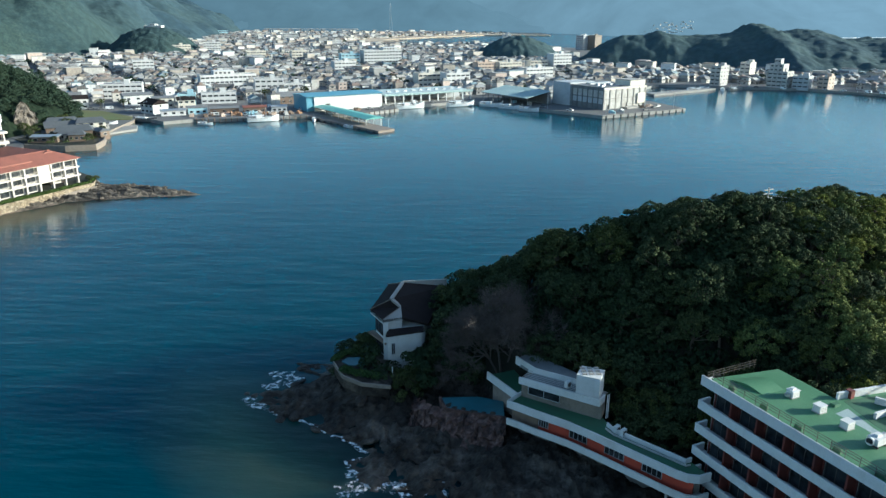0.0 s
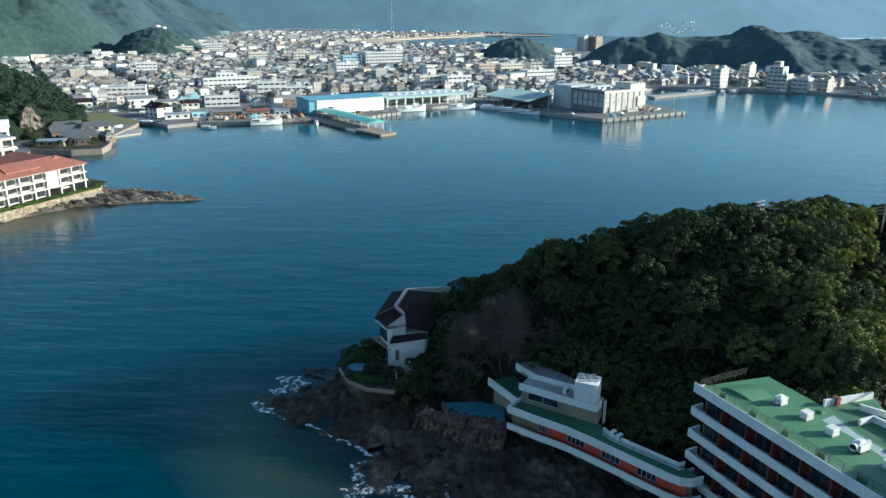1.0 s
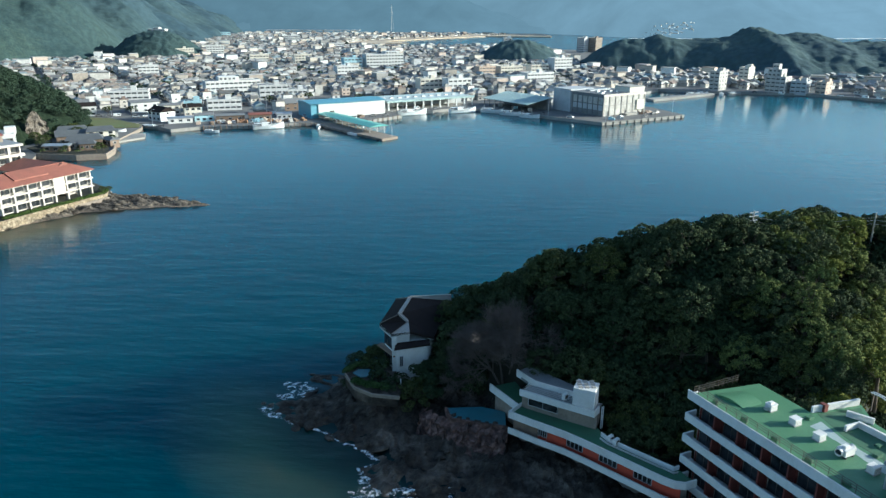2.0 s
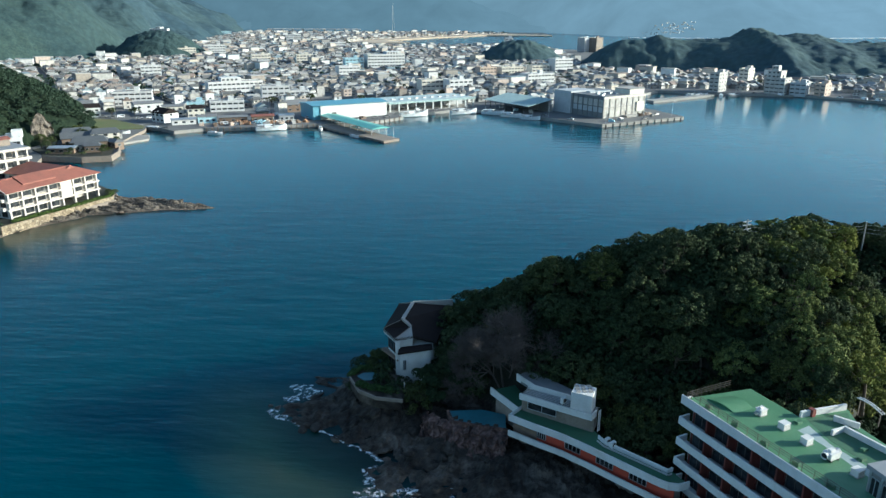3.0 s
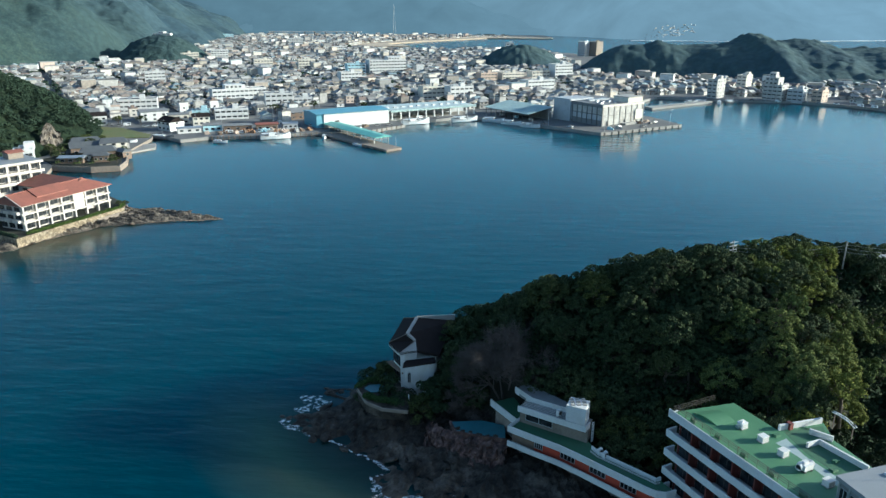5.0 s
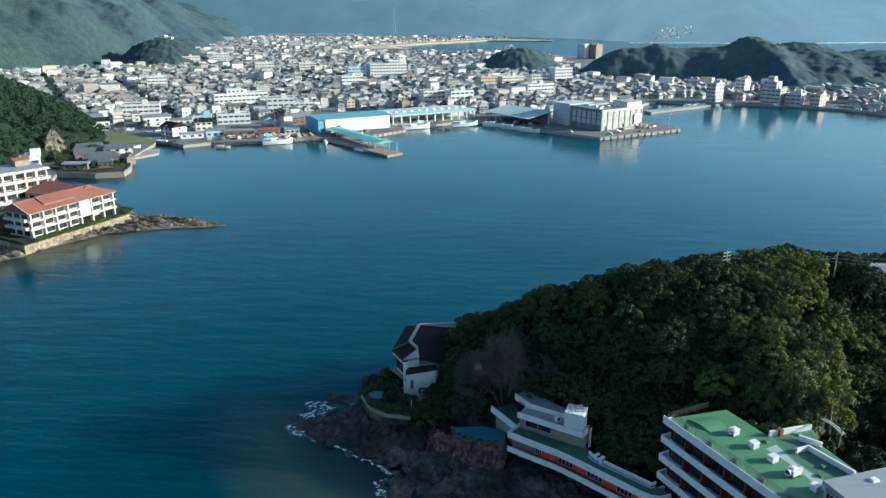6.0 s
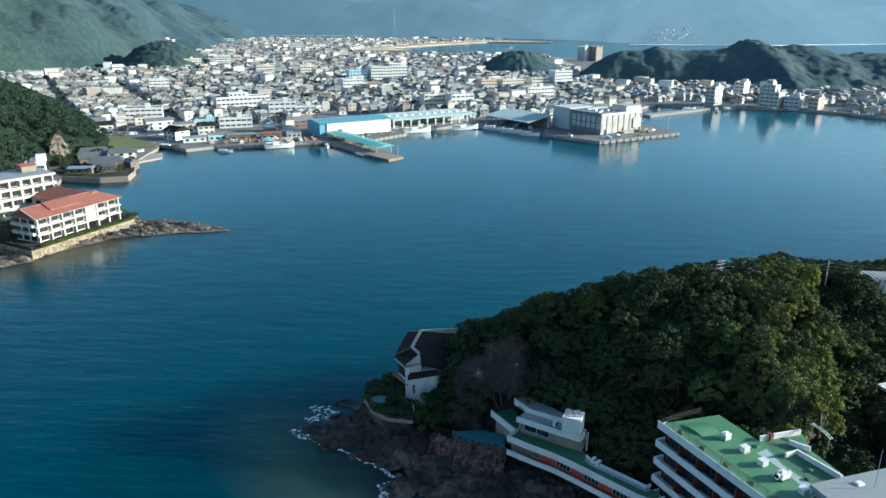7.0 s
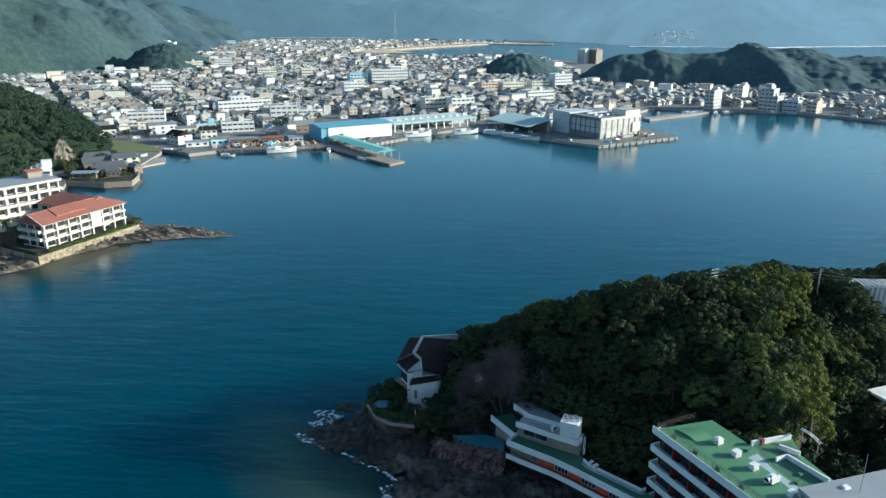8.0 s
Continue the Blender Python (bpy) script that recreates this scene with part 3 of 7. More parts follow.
def east_hills(X, Y):
    cz = np.interp(X, (155, 177, 200, 226, 241, 266, 306, 331, 343, 357, 378, 403, 423, 452, 478, 505, 600, 700, 820), (-4, 22, 33, 34.5, 38.5, 33.5, 34.5, 37, 46, 46, 37, 41, 38.5, 30, 32.5, 31, 30, 32, 18))
    foot = np.interp(X, (155, 200, 287, 311, 342, 370, 480, 820), (800, 790, 757, 705, 662, 690, 700, 660)) + 6 * lumps(X, Y, 40, 8)
    t = np.where(Y < 840, (840 - Y) / (840 - foot), (Y - 840) / 120)
    spurs = 5.0 * lumps(X - 0.35 * Y, Y * 0.15, 70, 9) * np.clip(t, 0, 1) * np.clip(2.2 - 2 * t, 0, 1)
    return (cz + 3) * np.clip(1 - np.abs(t) ** 1.5, -0.15, 1) + spurs + 3.6 * crowns(X, Y, 8.0, 10) + 1.0 * np.abs(lumps(X, Y, 24, 9)) - 5.5


def knoll(cx, cy, rx, ry, top, seed):
    def h(X, Y):
        r = ((X - cx) / rx) ** 2 + ((Y - cy) / ry) ** 2
        return (top + 3) * np.clip(1 - r, -0.2, 1) + 2.2 * np.abs(lumps(X, Y, 22, seed)) + 3.6 * crowns(X, Y, 8.0, seed + 1) - 5.5
    return h


def west_slope(X, Y):
    d = shore_distance(X, Y, [(-205, 405), (-192, 372), (-196, 345), (-200, 318), (-192, 290), (-215, 262), (-420, 240), (-700, 330), (-700, 640), (-420, 600), (-330, 560), (-262, 480)])
    h = np.where(d > 0, 1.7 + 42 * (1 - np.exp(-np.clip(d, 0, None) / 48)), 1.6 + d * 0.3)
    return h + np.clip(d / 10, 0, 1) * (2.2 * lumps(X, Y, 26, 11) + 0.9 * lumps(X, Y, 9, 12))


def back_range(X, Y):
    d = Y - np.interp(X, (200, 480, 800, 1150, 1900), (2300, 1960, 1900, 2010, 1960)) - 20 * lumps(X, Y, 300, 13) - np.interp(X, (-700, -200, 300, 420, 520, 570), (0, 240, 240, 200, 70, 0))
    return 420 * (1 - np.exp(-np.clip(d, 0, None) / 800)) + np.clip(d / 200, 0, 1) * (30 * lumps(X, Y, 420, 14) + 8 * lumps(X, Y, 130, 15)) - 6


above = lambda c: c[:, 2] > -0.5
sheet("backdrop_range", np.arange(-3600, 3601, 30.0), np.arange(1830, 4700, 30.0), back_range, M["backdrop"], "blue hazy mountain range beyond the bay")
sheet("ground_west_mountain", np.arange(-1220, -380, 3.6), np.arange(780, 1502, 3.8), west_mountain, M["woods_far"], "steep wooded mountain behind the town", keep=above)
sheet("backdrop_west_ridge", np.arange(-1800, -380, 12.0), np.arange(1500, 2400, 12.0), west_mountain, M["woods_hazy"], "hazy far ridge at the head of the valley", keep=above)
sheet("backdrop_valley_hills", np.arange(-1300, 420, 12.0), np.arange(2330, 2700, 12.0), lambda X, Y: np.interp(X, (-1300, -820, -520, -330, -210, -120, 20, 120, 260, 420), (190, 160, 128, 112, 118, 138, 124, 84, 44, 4)) * np.sin(np.clip((Y - 2330) / 300, 0, 1) * math.pi / 2) + 7 * lumps(X, Y, 130, 61) + 8 * crowns(X, Y, 26, 62) - 6, M["valley"], "wooded hills behind the far beach in painted blue haze")
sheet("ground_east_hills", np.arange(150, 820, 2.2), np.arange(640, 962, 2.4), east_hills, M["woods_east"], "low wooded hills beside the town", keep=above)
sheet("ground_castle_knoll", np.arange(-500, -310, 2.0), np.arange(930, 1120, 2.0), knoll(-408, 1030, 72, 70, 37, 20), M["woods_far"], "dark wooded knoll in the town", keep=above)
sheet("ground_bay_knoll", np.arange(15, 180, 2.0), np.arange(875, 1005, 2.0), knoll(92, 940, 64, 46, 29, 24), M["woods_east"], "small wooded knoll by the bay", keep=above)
sheet("ground_west_slope", np.arange(-460, -170, 3.0), np.arange(230, 660, 3.0), west_slope, M["woods"], "steep overgrown ground above the shore", keep=above)

# the pale strand under the far eastern coast
line = [(x, float(np.interp(x, (480, 800, 1150, 1900), (1955, 1895, 2005, 1955))) - 14 + 7 * math.sin(x * 0.021)) for x in range(480, 1900, 60)]
tagged(part("beach_east", Geo().prism(line + [(x, y + 24) for x, y in line[::-1]], 0.1, 0.8), M["strand"]), "thin white strand and surf along the far coast", "beach", kind="structure")
# land behind the beach takes the sand colour as painted haze
tagged(part("far_fields", Geo().prism([(-420, 1560), (-200, 1560), (-185, 1700), (-68, 1935), (70, 2140), (300, 2120), (300, 2400), (-700, 2400)], 1.0, 2.0), M["sand"]), "far flats behind the beach, paled to carry the haze", "fields", kind="structure")
tagged(part("garden_ground", Geo().prism([(-181, 304), (-161.5, 301.0), (-152.6, 304), (-154, 313), (-165, 339), (-186, 342), (-194, 318)], 1.2, 1.95), M["soil"]), "dark planted garden ground on the walled promontory", "garden", kind="structure")


# ---- buildings: shared pieces ----
def local(pts, ox, oy, turn):
    """Places of the plan in the frame of a thing at (ox, oy)."""
    c, s = math.cos(radians(-turn)), math.sin(radians(-turn))
    return [((x - ox) * c - (y - oy) * s, (x - ox) * s + (y - oy) * c) for x, y in pts]


def offset(line, d):
    """A line moved d metres to its left."""
    out = []
    for i, (x, y) in enumerate(line):
        a, b_ = line[max(i - 1, 0)], line[min(i + 1, len(line) - 1)]
        t = Vector((b_[0] - a[0], b_[1] - a[1])).normalized()
        out.append((x - t.y * d, y + t.x * d))
    return out


def strip(line, thick, z0, z1, g=None):
    """A wall of one thickness that follows a line, thickness to its left."""
    return (g or Geo()).prism(list(line) + offset(line, thick)[::-1], z0, z1)


WINDOW = {}


def window(parent, x, y, z, w, h, turn=0.0, name="window", plain=False, frame_mat="metal_grey", lights=2):
    """A framed pane set into a wall that faces -y."""
    key = (round(w, 1), round(h, 1), plain, frame_mat, lights)
    if key not in WINDOW:
        t = 0.09
        gf, gp = Geo(), Geo()
        for a, b_, c, d in ((-w / 2, -h / 2, w / 2, -h / 2 + t), (-w / 2, h / 2 - t, w / 2, h / 2), (-w / 2, -h / 2, -w / 2 + t, h / 2), (w / 2 - t, -h / 2, w / 2, h / 2), *((-w / 2 + w * k / lights - t / 2, -h / 2, -w / 2 + w * k / lights + t / 2, h / 2) for k in range(1, lights))):
            gf.box(a, -0.05, b_, c, 0.05, d)
        gp.box(-w / 2 + t, -0.015, -h / 2 + t, w / 2 - t, 0.04, h / 2 - t)
        if plain:
            xs, zs = (-w / 2, -w / 2 + t, w / 2 - t, w / 2), (-h / 2, -h / 2 + t, h / 2 - t, h / 2)
            one = Geo()
            v = [(x, -0.05, z) for z in zs for x in xs] + [(x, 0.05, z) for z in zs[::3] for x in xs[::3]]
            one.add(v, [(4 * j + i, 4 * j + i + 1, 4 * j + i + 5, 4 * j + i + 4) for j in range(3) for i in range(3)] + [(0, 16, 17, 3, 2, 1), (12, 13, 14, 15, 19, 18), (0, 4, 8, 12, 18, 16), (3, 17, 19, 15, 11, 7)])
            one.k[4] = 1
            WINDOW[key] = None, one.mesh("window", M["metal_grey"], M["glass"])
        else:
            WINDOW[key] = gf.mesh("window_frame", M[frame_mat]), gp.mesh("pane", M["glass"])
    f, p = WINDOW[key]
    ob = part(name, p, None, parent, at=pose(x, y, z, 0, 0, turn))
    if f:
        part("window_frame", f, None, ob)
    return ob


def block(label, a, b_, depth, floors, storey, mat, base=1.8, bays=0, roof=None, group="", upper=None, bands=True, category="building"):
    """A plain concrete town building: front from a to b_, rows of windows on the front and the right end."""
    turn, w = heading(a, b_), math.dist(a, b_)
    turn += 14.0 if -15 < turn < 16 and base < 3 else 0.0
    ob = thing("building", a[0], a[1], base, turn, label, category, group)
    h = floors * storey
    part("wall", Geo().box(0, 0, -1.2, w, depth, h), mat, ob)
    g = Geo()
    for q in ((-0.15, -0.15, w + 0.15, 0.2), (-0.15, depth - 0.2, w + 0.15, depth + 0.15), (-0.15, 0.2, 0.2, depth - 0.2), (w - 0.2, 0.2, w + 0.15, depth - 0.2)):
        g.box(q[0], q[1], h - 0.25, q[2], q[3], h + 0.7)
    part("parapet", g, mat, ob)
    part("roof", Geo().box(0.2, 0.2, h, w - 0.2, depth - 0.2, h + 0.15), roof or M["slate"], ob)
    part("stair_house", Geo().box(w * 0.55, depth * 0.4, h + 0.1, w * 0.55 + 3.5, depth * 0.4 + 4, h + 2.8), mat, ob)
    part("water_tank", Geo().box(w * 0.25, depth * 0.5, h + 0.1, w * 0.25 + 2.0, depth * 0.5 + 1.6, h + 1.7, taper=0.1), M["metal_grey"], ob)
    n = bays or max(2, int(w / 3.4))
    side = max(1, int(depth / 4.5))
    for k in range(floors):
        z = k * storey + storey * 0.55
        for i in range(n):
            window(ob, (i + 0.5) * w / n, -0.02, z, min(2.9, w / n * 0.78), storey * 0.36)
        for i in range(side):
            window(ob, w + 0.02, (i + 0.5) * depth / side, z, 1.6, storey * 0.42, 90)
        if bands and k:
            part("floor_band", Geo().box(-0.12, -0.12, k * storey - 0.15, w + 0.12, 0.05, k * storey + 0.15), mat, ob)
    if upper:
        u0, u1, uf = upper
        g = Geo().box(u0, 1, h + 0.1, u1, depth - 1, h + uf * storey)
        part("upper_storey", g, mat, ob)
        for k in range(uf):
            for i in range(max(1, int((u1 - u0) / 3.4))):
                window(ob, u0 + 1.8 + i * 3.2, 0.98, h + (k + 0.55) * storey, 1.8, storey * 0.42)
    return ob


# ---- the green-roofed hotel on the headland ----
HO = (29.3, 71.6)
TURN_H = math.degrees(math.atan2(-0.905, 0.425))
hotel = thing("hotel", HO[0], HO[1], 0, TURN_H, "long hotel with white balcony bands and a faded green flat roof", "hotel")
OUTLINE = local([(29.3, 71.6), (44.6, 39.0), (59, 43), (50.5, 58.5), (48.6, 65), (49.3, 69.2), (42.4, 67.3), (39.2, 74.2)], *HO, TURN_H)
LONG = 36.0
body = [(0.6, 1.7), (LONG, 1.7)] + OUTLINE[2:]
body[-1] = (body[-1][0] + 0.3, body[-1][1] - 0.2)
part("wall", Geo().prism(body, -1, 16.0), M["concrete"], hotel)
roof = [(0.15, 0.2), (LONG, 0.2)] + OUTLINE[2:]
part("roof", Geo().prism(roof, 16.0, 16.45), M["green_roof"], hotel, "green waterproof roof coating, worn in patches")
for k in range(6):
    top = 17.0 - 3.05 * k
    lip = 0.12 if k else 0.0
    g = Geo().box(-0.05 - 0.02 * k, 0, top - 1.18, LONG, 0.2, top - lip)
    if k:
        g.box(-0.05 - 0.02 * k, 0.2, top - 1.18, LONG, 1.7, top - 1.04).box(-0.05 - 0.02 * k, 0.2, top - 1.04, 0.15, 1.7, top - lip)
    else:
        g.box(-0.05, 0.2, top - 1.3, 0.15, 1.7, top - 0.6)
    part("balcony_band", g, M["white"], hotel, "white painted concrete balcony parapet")
for k in range(1, 6):
    fl = 17.0 - 3.05 * k - 1.08
    for i in range(10):
        x = 1.2 + i * 3.5
        if i:
            part("divider", Geo().box(x - 0.6, 0.35, fl, x - 0.4, 1.7, fl + 2.7), M["dark_red"], hotel)
        window(hotel, x + 1.1, 1.66, fl + 1.15, 2.4, 2.2, name="balcony_door", frame_mat="dark_metal")
        part("door_pier", Geo().box(x - 0.4, 1.55, fl, x - 0.2, 1.75, fl + 2.7), M["dark_red"], hotel)
# guard rail on the roof
g = Geo()
for i in range(24):
    g.tube((0.7 + i * 1.5, 0.95, 16.44), (0.7 + i * 1.5, 0.95, 17.55), 0.035, 0.035, 5)
for z in (17.0, 17.3, 17.55):
    g.box(0.6, 0.92, z - 0.02, LONG, 0.98, z + 0.02)
part("guard_rail", g, M["dark_metal"], hotel, "thin rusty guard rail")
g = Geo()
for i in range(10):
    y = 0.6 + i * 0.8
    g.tube((0.35, y, 16.4), (0.35, y, 17.4), 0.022, 0.022, 4)
for z in (16.8, 17.1, 17.4):
    g.box(0.33, 0.5, z - 0.02, 0.37, 8.0, z + 0.02)
part("end_rail", g, M["dark_metal"], hotel)
for i in range(8):
    g = Geo().box(2.8 + i * 4.3, 1.15, 16.44, 3.7 + i * 4.3, 1.6, 16.95, taper=0.08)
    part("drain_cover", g, M["dark_green"], hotel, "dark green drain housing")
# low barrel-vaulted skylight
W0, W1, E0, E1 = local([(32.5, 71.6), (34.8, 68.1), (35.9, 72.4), (37.6, 69.3)], *HO, TURN_H)
q = []
for (ax, ay), (bx, by) in ((W0, W1), (E0, E1)):
    for i in range(13):
        q.append((ax + (bx - ax) * i / 12, ay + (by - ay) * i / 12, 16.44 + 0.38 * math.sin(math.pi * i / 12)))
g = Geo().add(q, [(i, i + 13, i + 14, i + 1) for i in range(12)] + [tuple(range(13)), tuple(range(13, 26))[::-1]])
part("skylight", g, M["green_roof"], hotel, "low green-coated barrel vault")
# roof machines
def roof_box(x, y, kind):
    ob = thing("roof_vent", x, y, 16.45, 25, "white boxy ventilator on the green hotel roof" if kind < 2 else "white twin-fan condenser on the green hotel roof", "ventilator", "roof ventilators")
    if kind < 2:
        part("housing", Geo().box(-0.52, -0.45, 0.1, 0.52, 0.45, 0.8, taper=0.02), M["white"], ob)
        part("plinth", Geo().box(-0.58, -0.5, 0, 0.58, 0.5, 0.1), M["concrete"], ob)
        part("lid", Geo().box(-0.56, -0.49, 0.8, 0.56, 0.49, 0.87), M["white"], ob)
        for i in range(3):
            part("louvre", Geo().box(-0.4, -0.475, 0.24 + i * 0.17, 0.4, -0.445, 0.31 + i * 0.17), M["panel"], ob)
        if kind:
            part("duct", Geo().box(-1.0, -0.22, 0.2, -0.52, 0.22, 0.55), M["metal_grey"], ob)
            part("cowl", Geo().box(-0.36, -0.22, 0.87, 0.18, 0.22, 1.08, taper=0.06), M["white"], ob)
    else:
        part("housing", Geo().box(-0.75, -0.6, 0.25, 0.75, 0.6, 0.95, taper=0.05), M["white"], ob)
        for a in (-1, 1):
            g = Geo().tube((a * 0.75, 0, 0.62), (a * 1.15, 0, 0.66), 0.36, 0.42, 14)
            part("fan_cowl", g, M["white"], ob)
            part("fan_mouth", Geo().tube((a * 1.15, 0, 0.66), (a * 1.17, 0, 0.66), 0.34, 0.34, 14), M["glass"], ob)
            part("foot", Geo().box(a * 0.55 - 0.1, -0.6, 0, a * 0.55 + 0.1, 0.6, 0.25), M["dark_metal"], ob)
        part("cowl", Geo().box(-0.45, -0.25, 0.95, 0.4, 0.25, 1.25, taper=0.08), M["white"], ob)


for x, y, k in ((37.9, 67.9, 1), (39.3, 64.8, 0), (40.5, 61.7, 0), (41.8, 58.8, 2), (43.1, 55.8, 0), (44.6, 52.4, 0), (46.0, 49.4, 2)):
    roof_box(x, y, k)
# bare strip, walls and duct along the roof's east side
part("worn_strip", Geo().prism(local([(42.6, 65.4), (40.8, 64.4), (42.3, 61.4), (44.0, 56.0), (47.5, 48.0), (49.0, 48.5), (45.2, 57.0), (43.2, 61.6)], *HO, TURN_H), 16.45, 16.457), M["grey_patch"], hotel, "bare grey strip where the coating has worn off")
# lower east roof section, its shade put into a darker green sheet
part("east_roof_floor", Geo().prism(local([(43.6, 62.2), (45.6, 57.4), (49.5, 58.6), (47.9, 65.0), (48.8, 68.4), (43.0, 67.0)], *HO, TURN_H), 16.45, 16.462), M["dark_green"], hotel)
part("roof_wall", strip(local([(42.5, 67.2), (49.0, 69.0)], *HO, TURN_H), 0.3, 16.0, 17.25), M["white"], hotel, "stained white roof wall")
part("roof_wall", strip(local([(48.4, 64.9), (46.2, 66.7)], *HO, TURN_H), 0.3, 16.45, 17.2), M["white"], hotel)
part("roof_wall", strip(local([(49.4, 58.6), (46.3, 64.3), (44.2, 63.5)], *HO, TURN_H), 0.3, 16.45, 17.2), M["white"], hotel)
part("stair_hood", Geo().box(0, 0, 16.45, 0.7, 0.6, 17.4, m=Matrix.Translation((*local([(43.6, 67.9)], *HO, TURN_H)[0], 0))), M["dark_red"], hotel, "dark red stair hood")
for x, y in ((46.4, 60.4), (41.6, 66.0), (45.2, 58.6)):
    ob = thing("roof_hatch", x, y, 16.46, 25, "small dark green hatch on the hotel roof", "hatch", "roof hatches")
    part("cover", Geo().box(-0.45, -0.3, 0, 0.45, 0.3, 0.28, taper=0.05), M["dark_green"], ob)
    part("hinge", Geo().box(-0.4, 0.3, 0.05, 0.4, 0.36, 0.15), M["dark_metal"], ob)
duct = thing("duct_pipe", 51.0, 67.8, 14.0, -66, "pair of curved white pipes among the trees", "pipe")
for i in range(2):
    g = Geo()
    pts = [(-1.7 + j * 0.43, i * 0.4, 4.0 + 0.25 * math.sin(j * 0.4) - j * 0.06) for j in range(9)]
    for a, b_ in zip(pts, pts[1:]):
        g.tube(a, b_, 0.08, 0.08, 8)
    part("pipe", g, M["white"], duct)
for x in (-1.4, 1.4):
    part("bracket", Geo().box(x - 0.03, 0.1, 1.6, x + 0.03, 0.3, 3.95), M["dark_metal"], duct)

# grey-roofed block beside the hotel
annex = thing("annex", 42.7, 53.4, 0, 16.6, "flat grey-roofed annex with a ribbed dark facade", "building")
part("wall", Geo().box(0, -13, -1, 16, 0, 19.0), M["slate"], annex)
for i in range(9):
    part("rib", Geo().box(-0.12, -0.3 - i * 1.4, 10, 0.0, -0.12 - i * 1.4, 19.0), M["metal_grey"], annex)
    window(annex, -0.03, -0.9 - i * 1.4, 17.0, 1.1, 2.8, -90)
part("roof", Geo().box(-0.25, -13, 19.0, 16, 0.25, 19.5), M["grey_sheet"], annex, "pale grey sheet roof")
part("mast", Geo().tube((6.5, -2.6, 19.5), (6.5, -2.6, 25), 0.05, 0.03, 6), M["metal_grey"], annex)
part("roof_hatch", Geo().box(5.0, -1.8, 19.5, 6.0, -1.0, 19.75, taper=0.1), M["white"], annex)
lodge = thing("hill_building", 76.8, 107.6, 17.2, -3, "white building with a ribbed facade among the hilltop trees", "building")
part("wall", Geo().box(0, 0, -4, 22, 3.2, 8.6), M["white"], lodge)
part("roof", Geo().box(-0.3, -0.3, 8.6, 22.4, 3.5, 9.0), M["white"], lodge)
for i in range(24):
    part("roof_rib", Geo().box(0.1 + i * 0.92, -0.35, 9.0, 0.35 + i * 0.92, 3.4, 9.14), M["panel"], lodge)
    part("facade_rib", Geo().box(0.1 + i * 0.92, -0.25, 0, 0.4 + i * 0.92, 0.0, 8.6), M["panel"], lodge)
shed = thing("shed", 74.7, 92.0, 6.7, -70, "white-roofed hall in the hollow behind the wood", "building")
# wall coloured dark for the shaded void under the roof slab
part("wall", Geo().box(2.5, 3.0, -2, 18, 9, 4.6), M["slate"], shed)
for i in range(4):
    part("post", Geo().tube((0.3 + i * 5.6, 0.2, -2), (0.3 + i * 5.6, 0.2, 4.62), 0.14, 0.14, 8), M["dark_metal"], shed)
part("roof", Geo().box(-0.5, -0.5, 4.6, 18.5, 9.5, 5.1), M["white"], shed)

# ---- the low terraced wing by the rocks ----
wing = thing("terraced_wing", 0, 0, 0, 0, "low curved wing with green terraces, white bands and red panels", "hotel wing")
FRONT = [(8.3, 82.7), (11.5, 80.3), (15.5, 77.5), (18.3, 75.0), (21.1, 72.3), (23.8, 69.7), (26.0, 67.6), (27.2, 66.75), (28.5, 66.5), (30.0, 67.1)]
BACK = [(28.4, 70.3), (20.9, 77.3), (20.3, 79.6), (10.4, 85.2)]
part("terrace_floor", Geo().prism(offset(FRONT, 0.2) + BACK, 6.3, 6.62), M["dark_green"], wing, "dark green coated terrace floor")
part("terrace_band", strip(FRONT, 0.22, 6.1, 7.15), M["white"], wing, "white curved parapet")
part("terrace_band", strip([(10.4, 85.2), (8.3, 82.7)], 0.22, 6.1, 7.15), M["white"], wing)
part("terrace_kerb", strip([(28.6, 70.1), (28.0, 69.7), (21.2, 76.0), (20.6, 77.4)], 0.22, 6.6, 7.2), M["white"], wing, "low white kerb")
part("terrace_pipe", strip([(28.3, 69.2), (27.8, 69.0), (20.9, 75.3), (20.2, 76.6)], 0.12, 6.66, 6.9), M["panel"], wing)
part("lower_band", strip(FRONT, 0.22, 3.55, 4.45), M["white"], wing, "white curved lower parapet")
part("lower_floor", Geo().prism(offset(FRONT, 0.2) + BACK, 3.4, 3.65), M["concrete"], wing)
WALL = offset(FRONT, 1.1)
wx = [q[0] for q in WALL]
wy = [q[1] for q in WALL]
part("core", Geo().prism(offset(FRONT, 1.5) + BACK, 3.3, 6.1), M["stone_wall"], wing)
part("footing", Geo().prism(offset(FRONT, 3.4) + BACK, 0.0, 3.42), M["stone_wall"], wing)
cuts = [(9.0, 12.4, "open"), (12.4, 13.6, "window"), (13.6, 16.0, "red"), (16.0, 18.0, "window"), (18.0, 19.8, "red"), (19.8, 21.8, "window"), (21.8, 23.5, "red"), (23.5, 25.4, "window"), (25.4, 28.3, "red")]
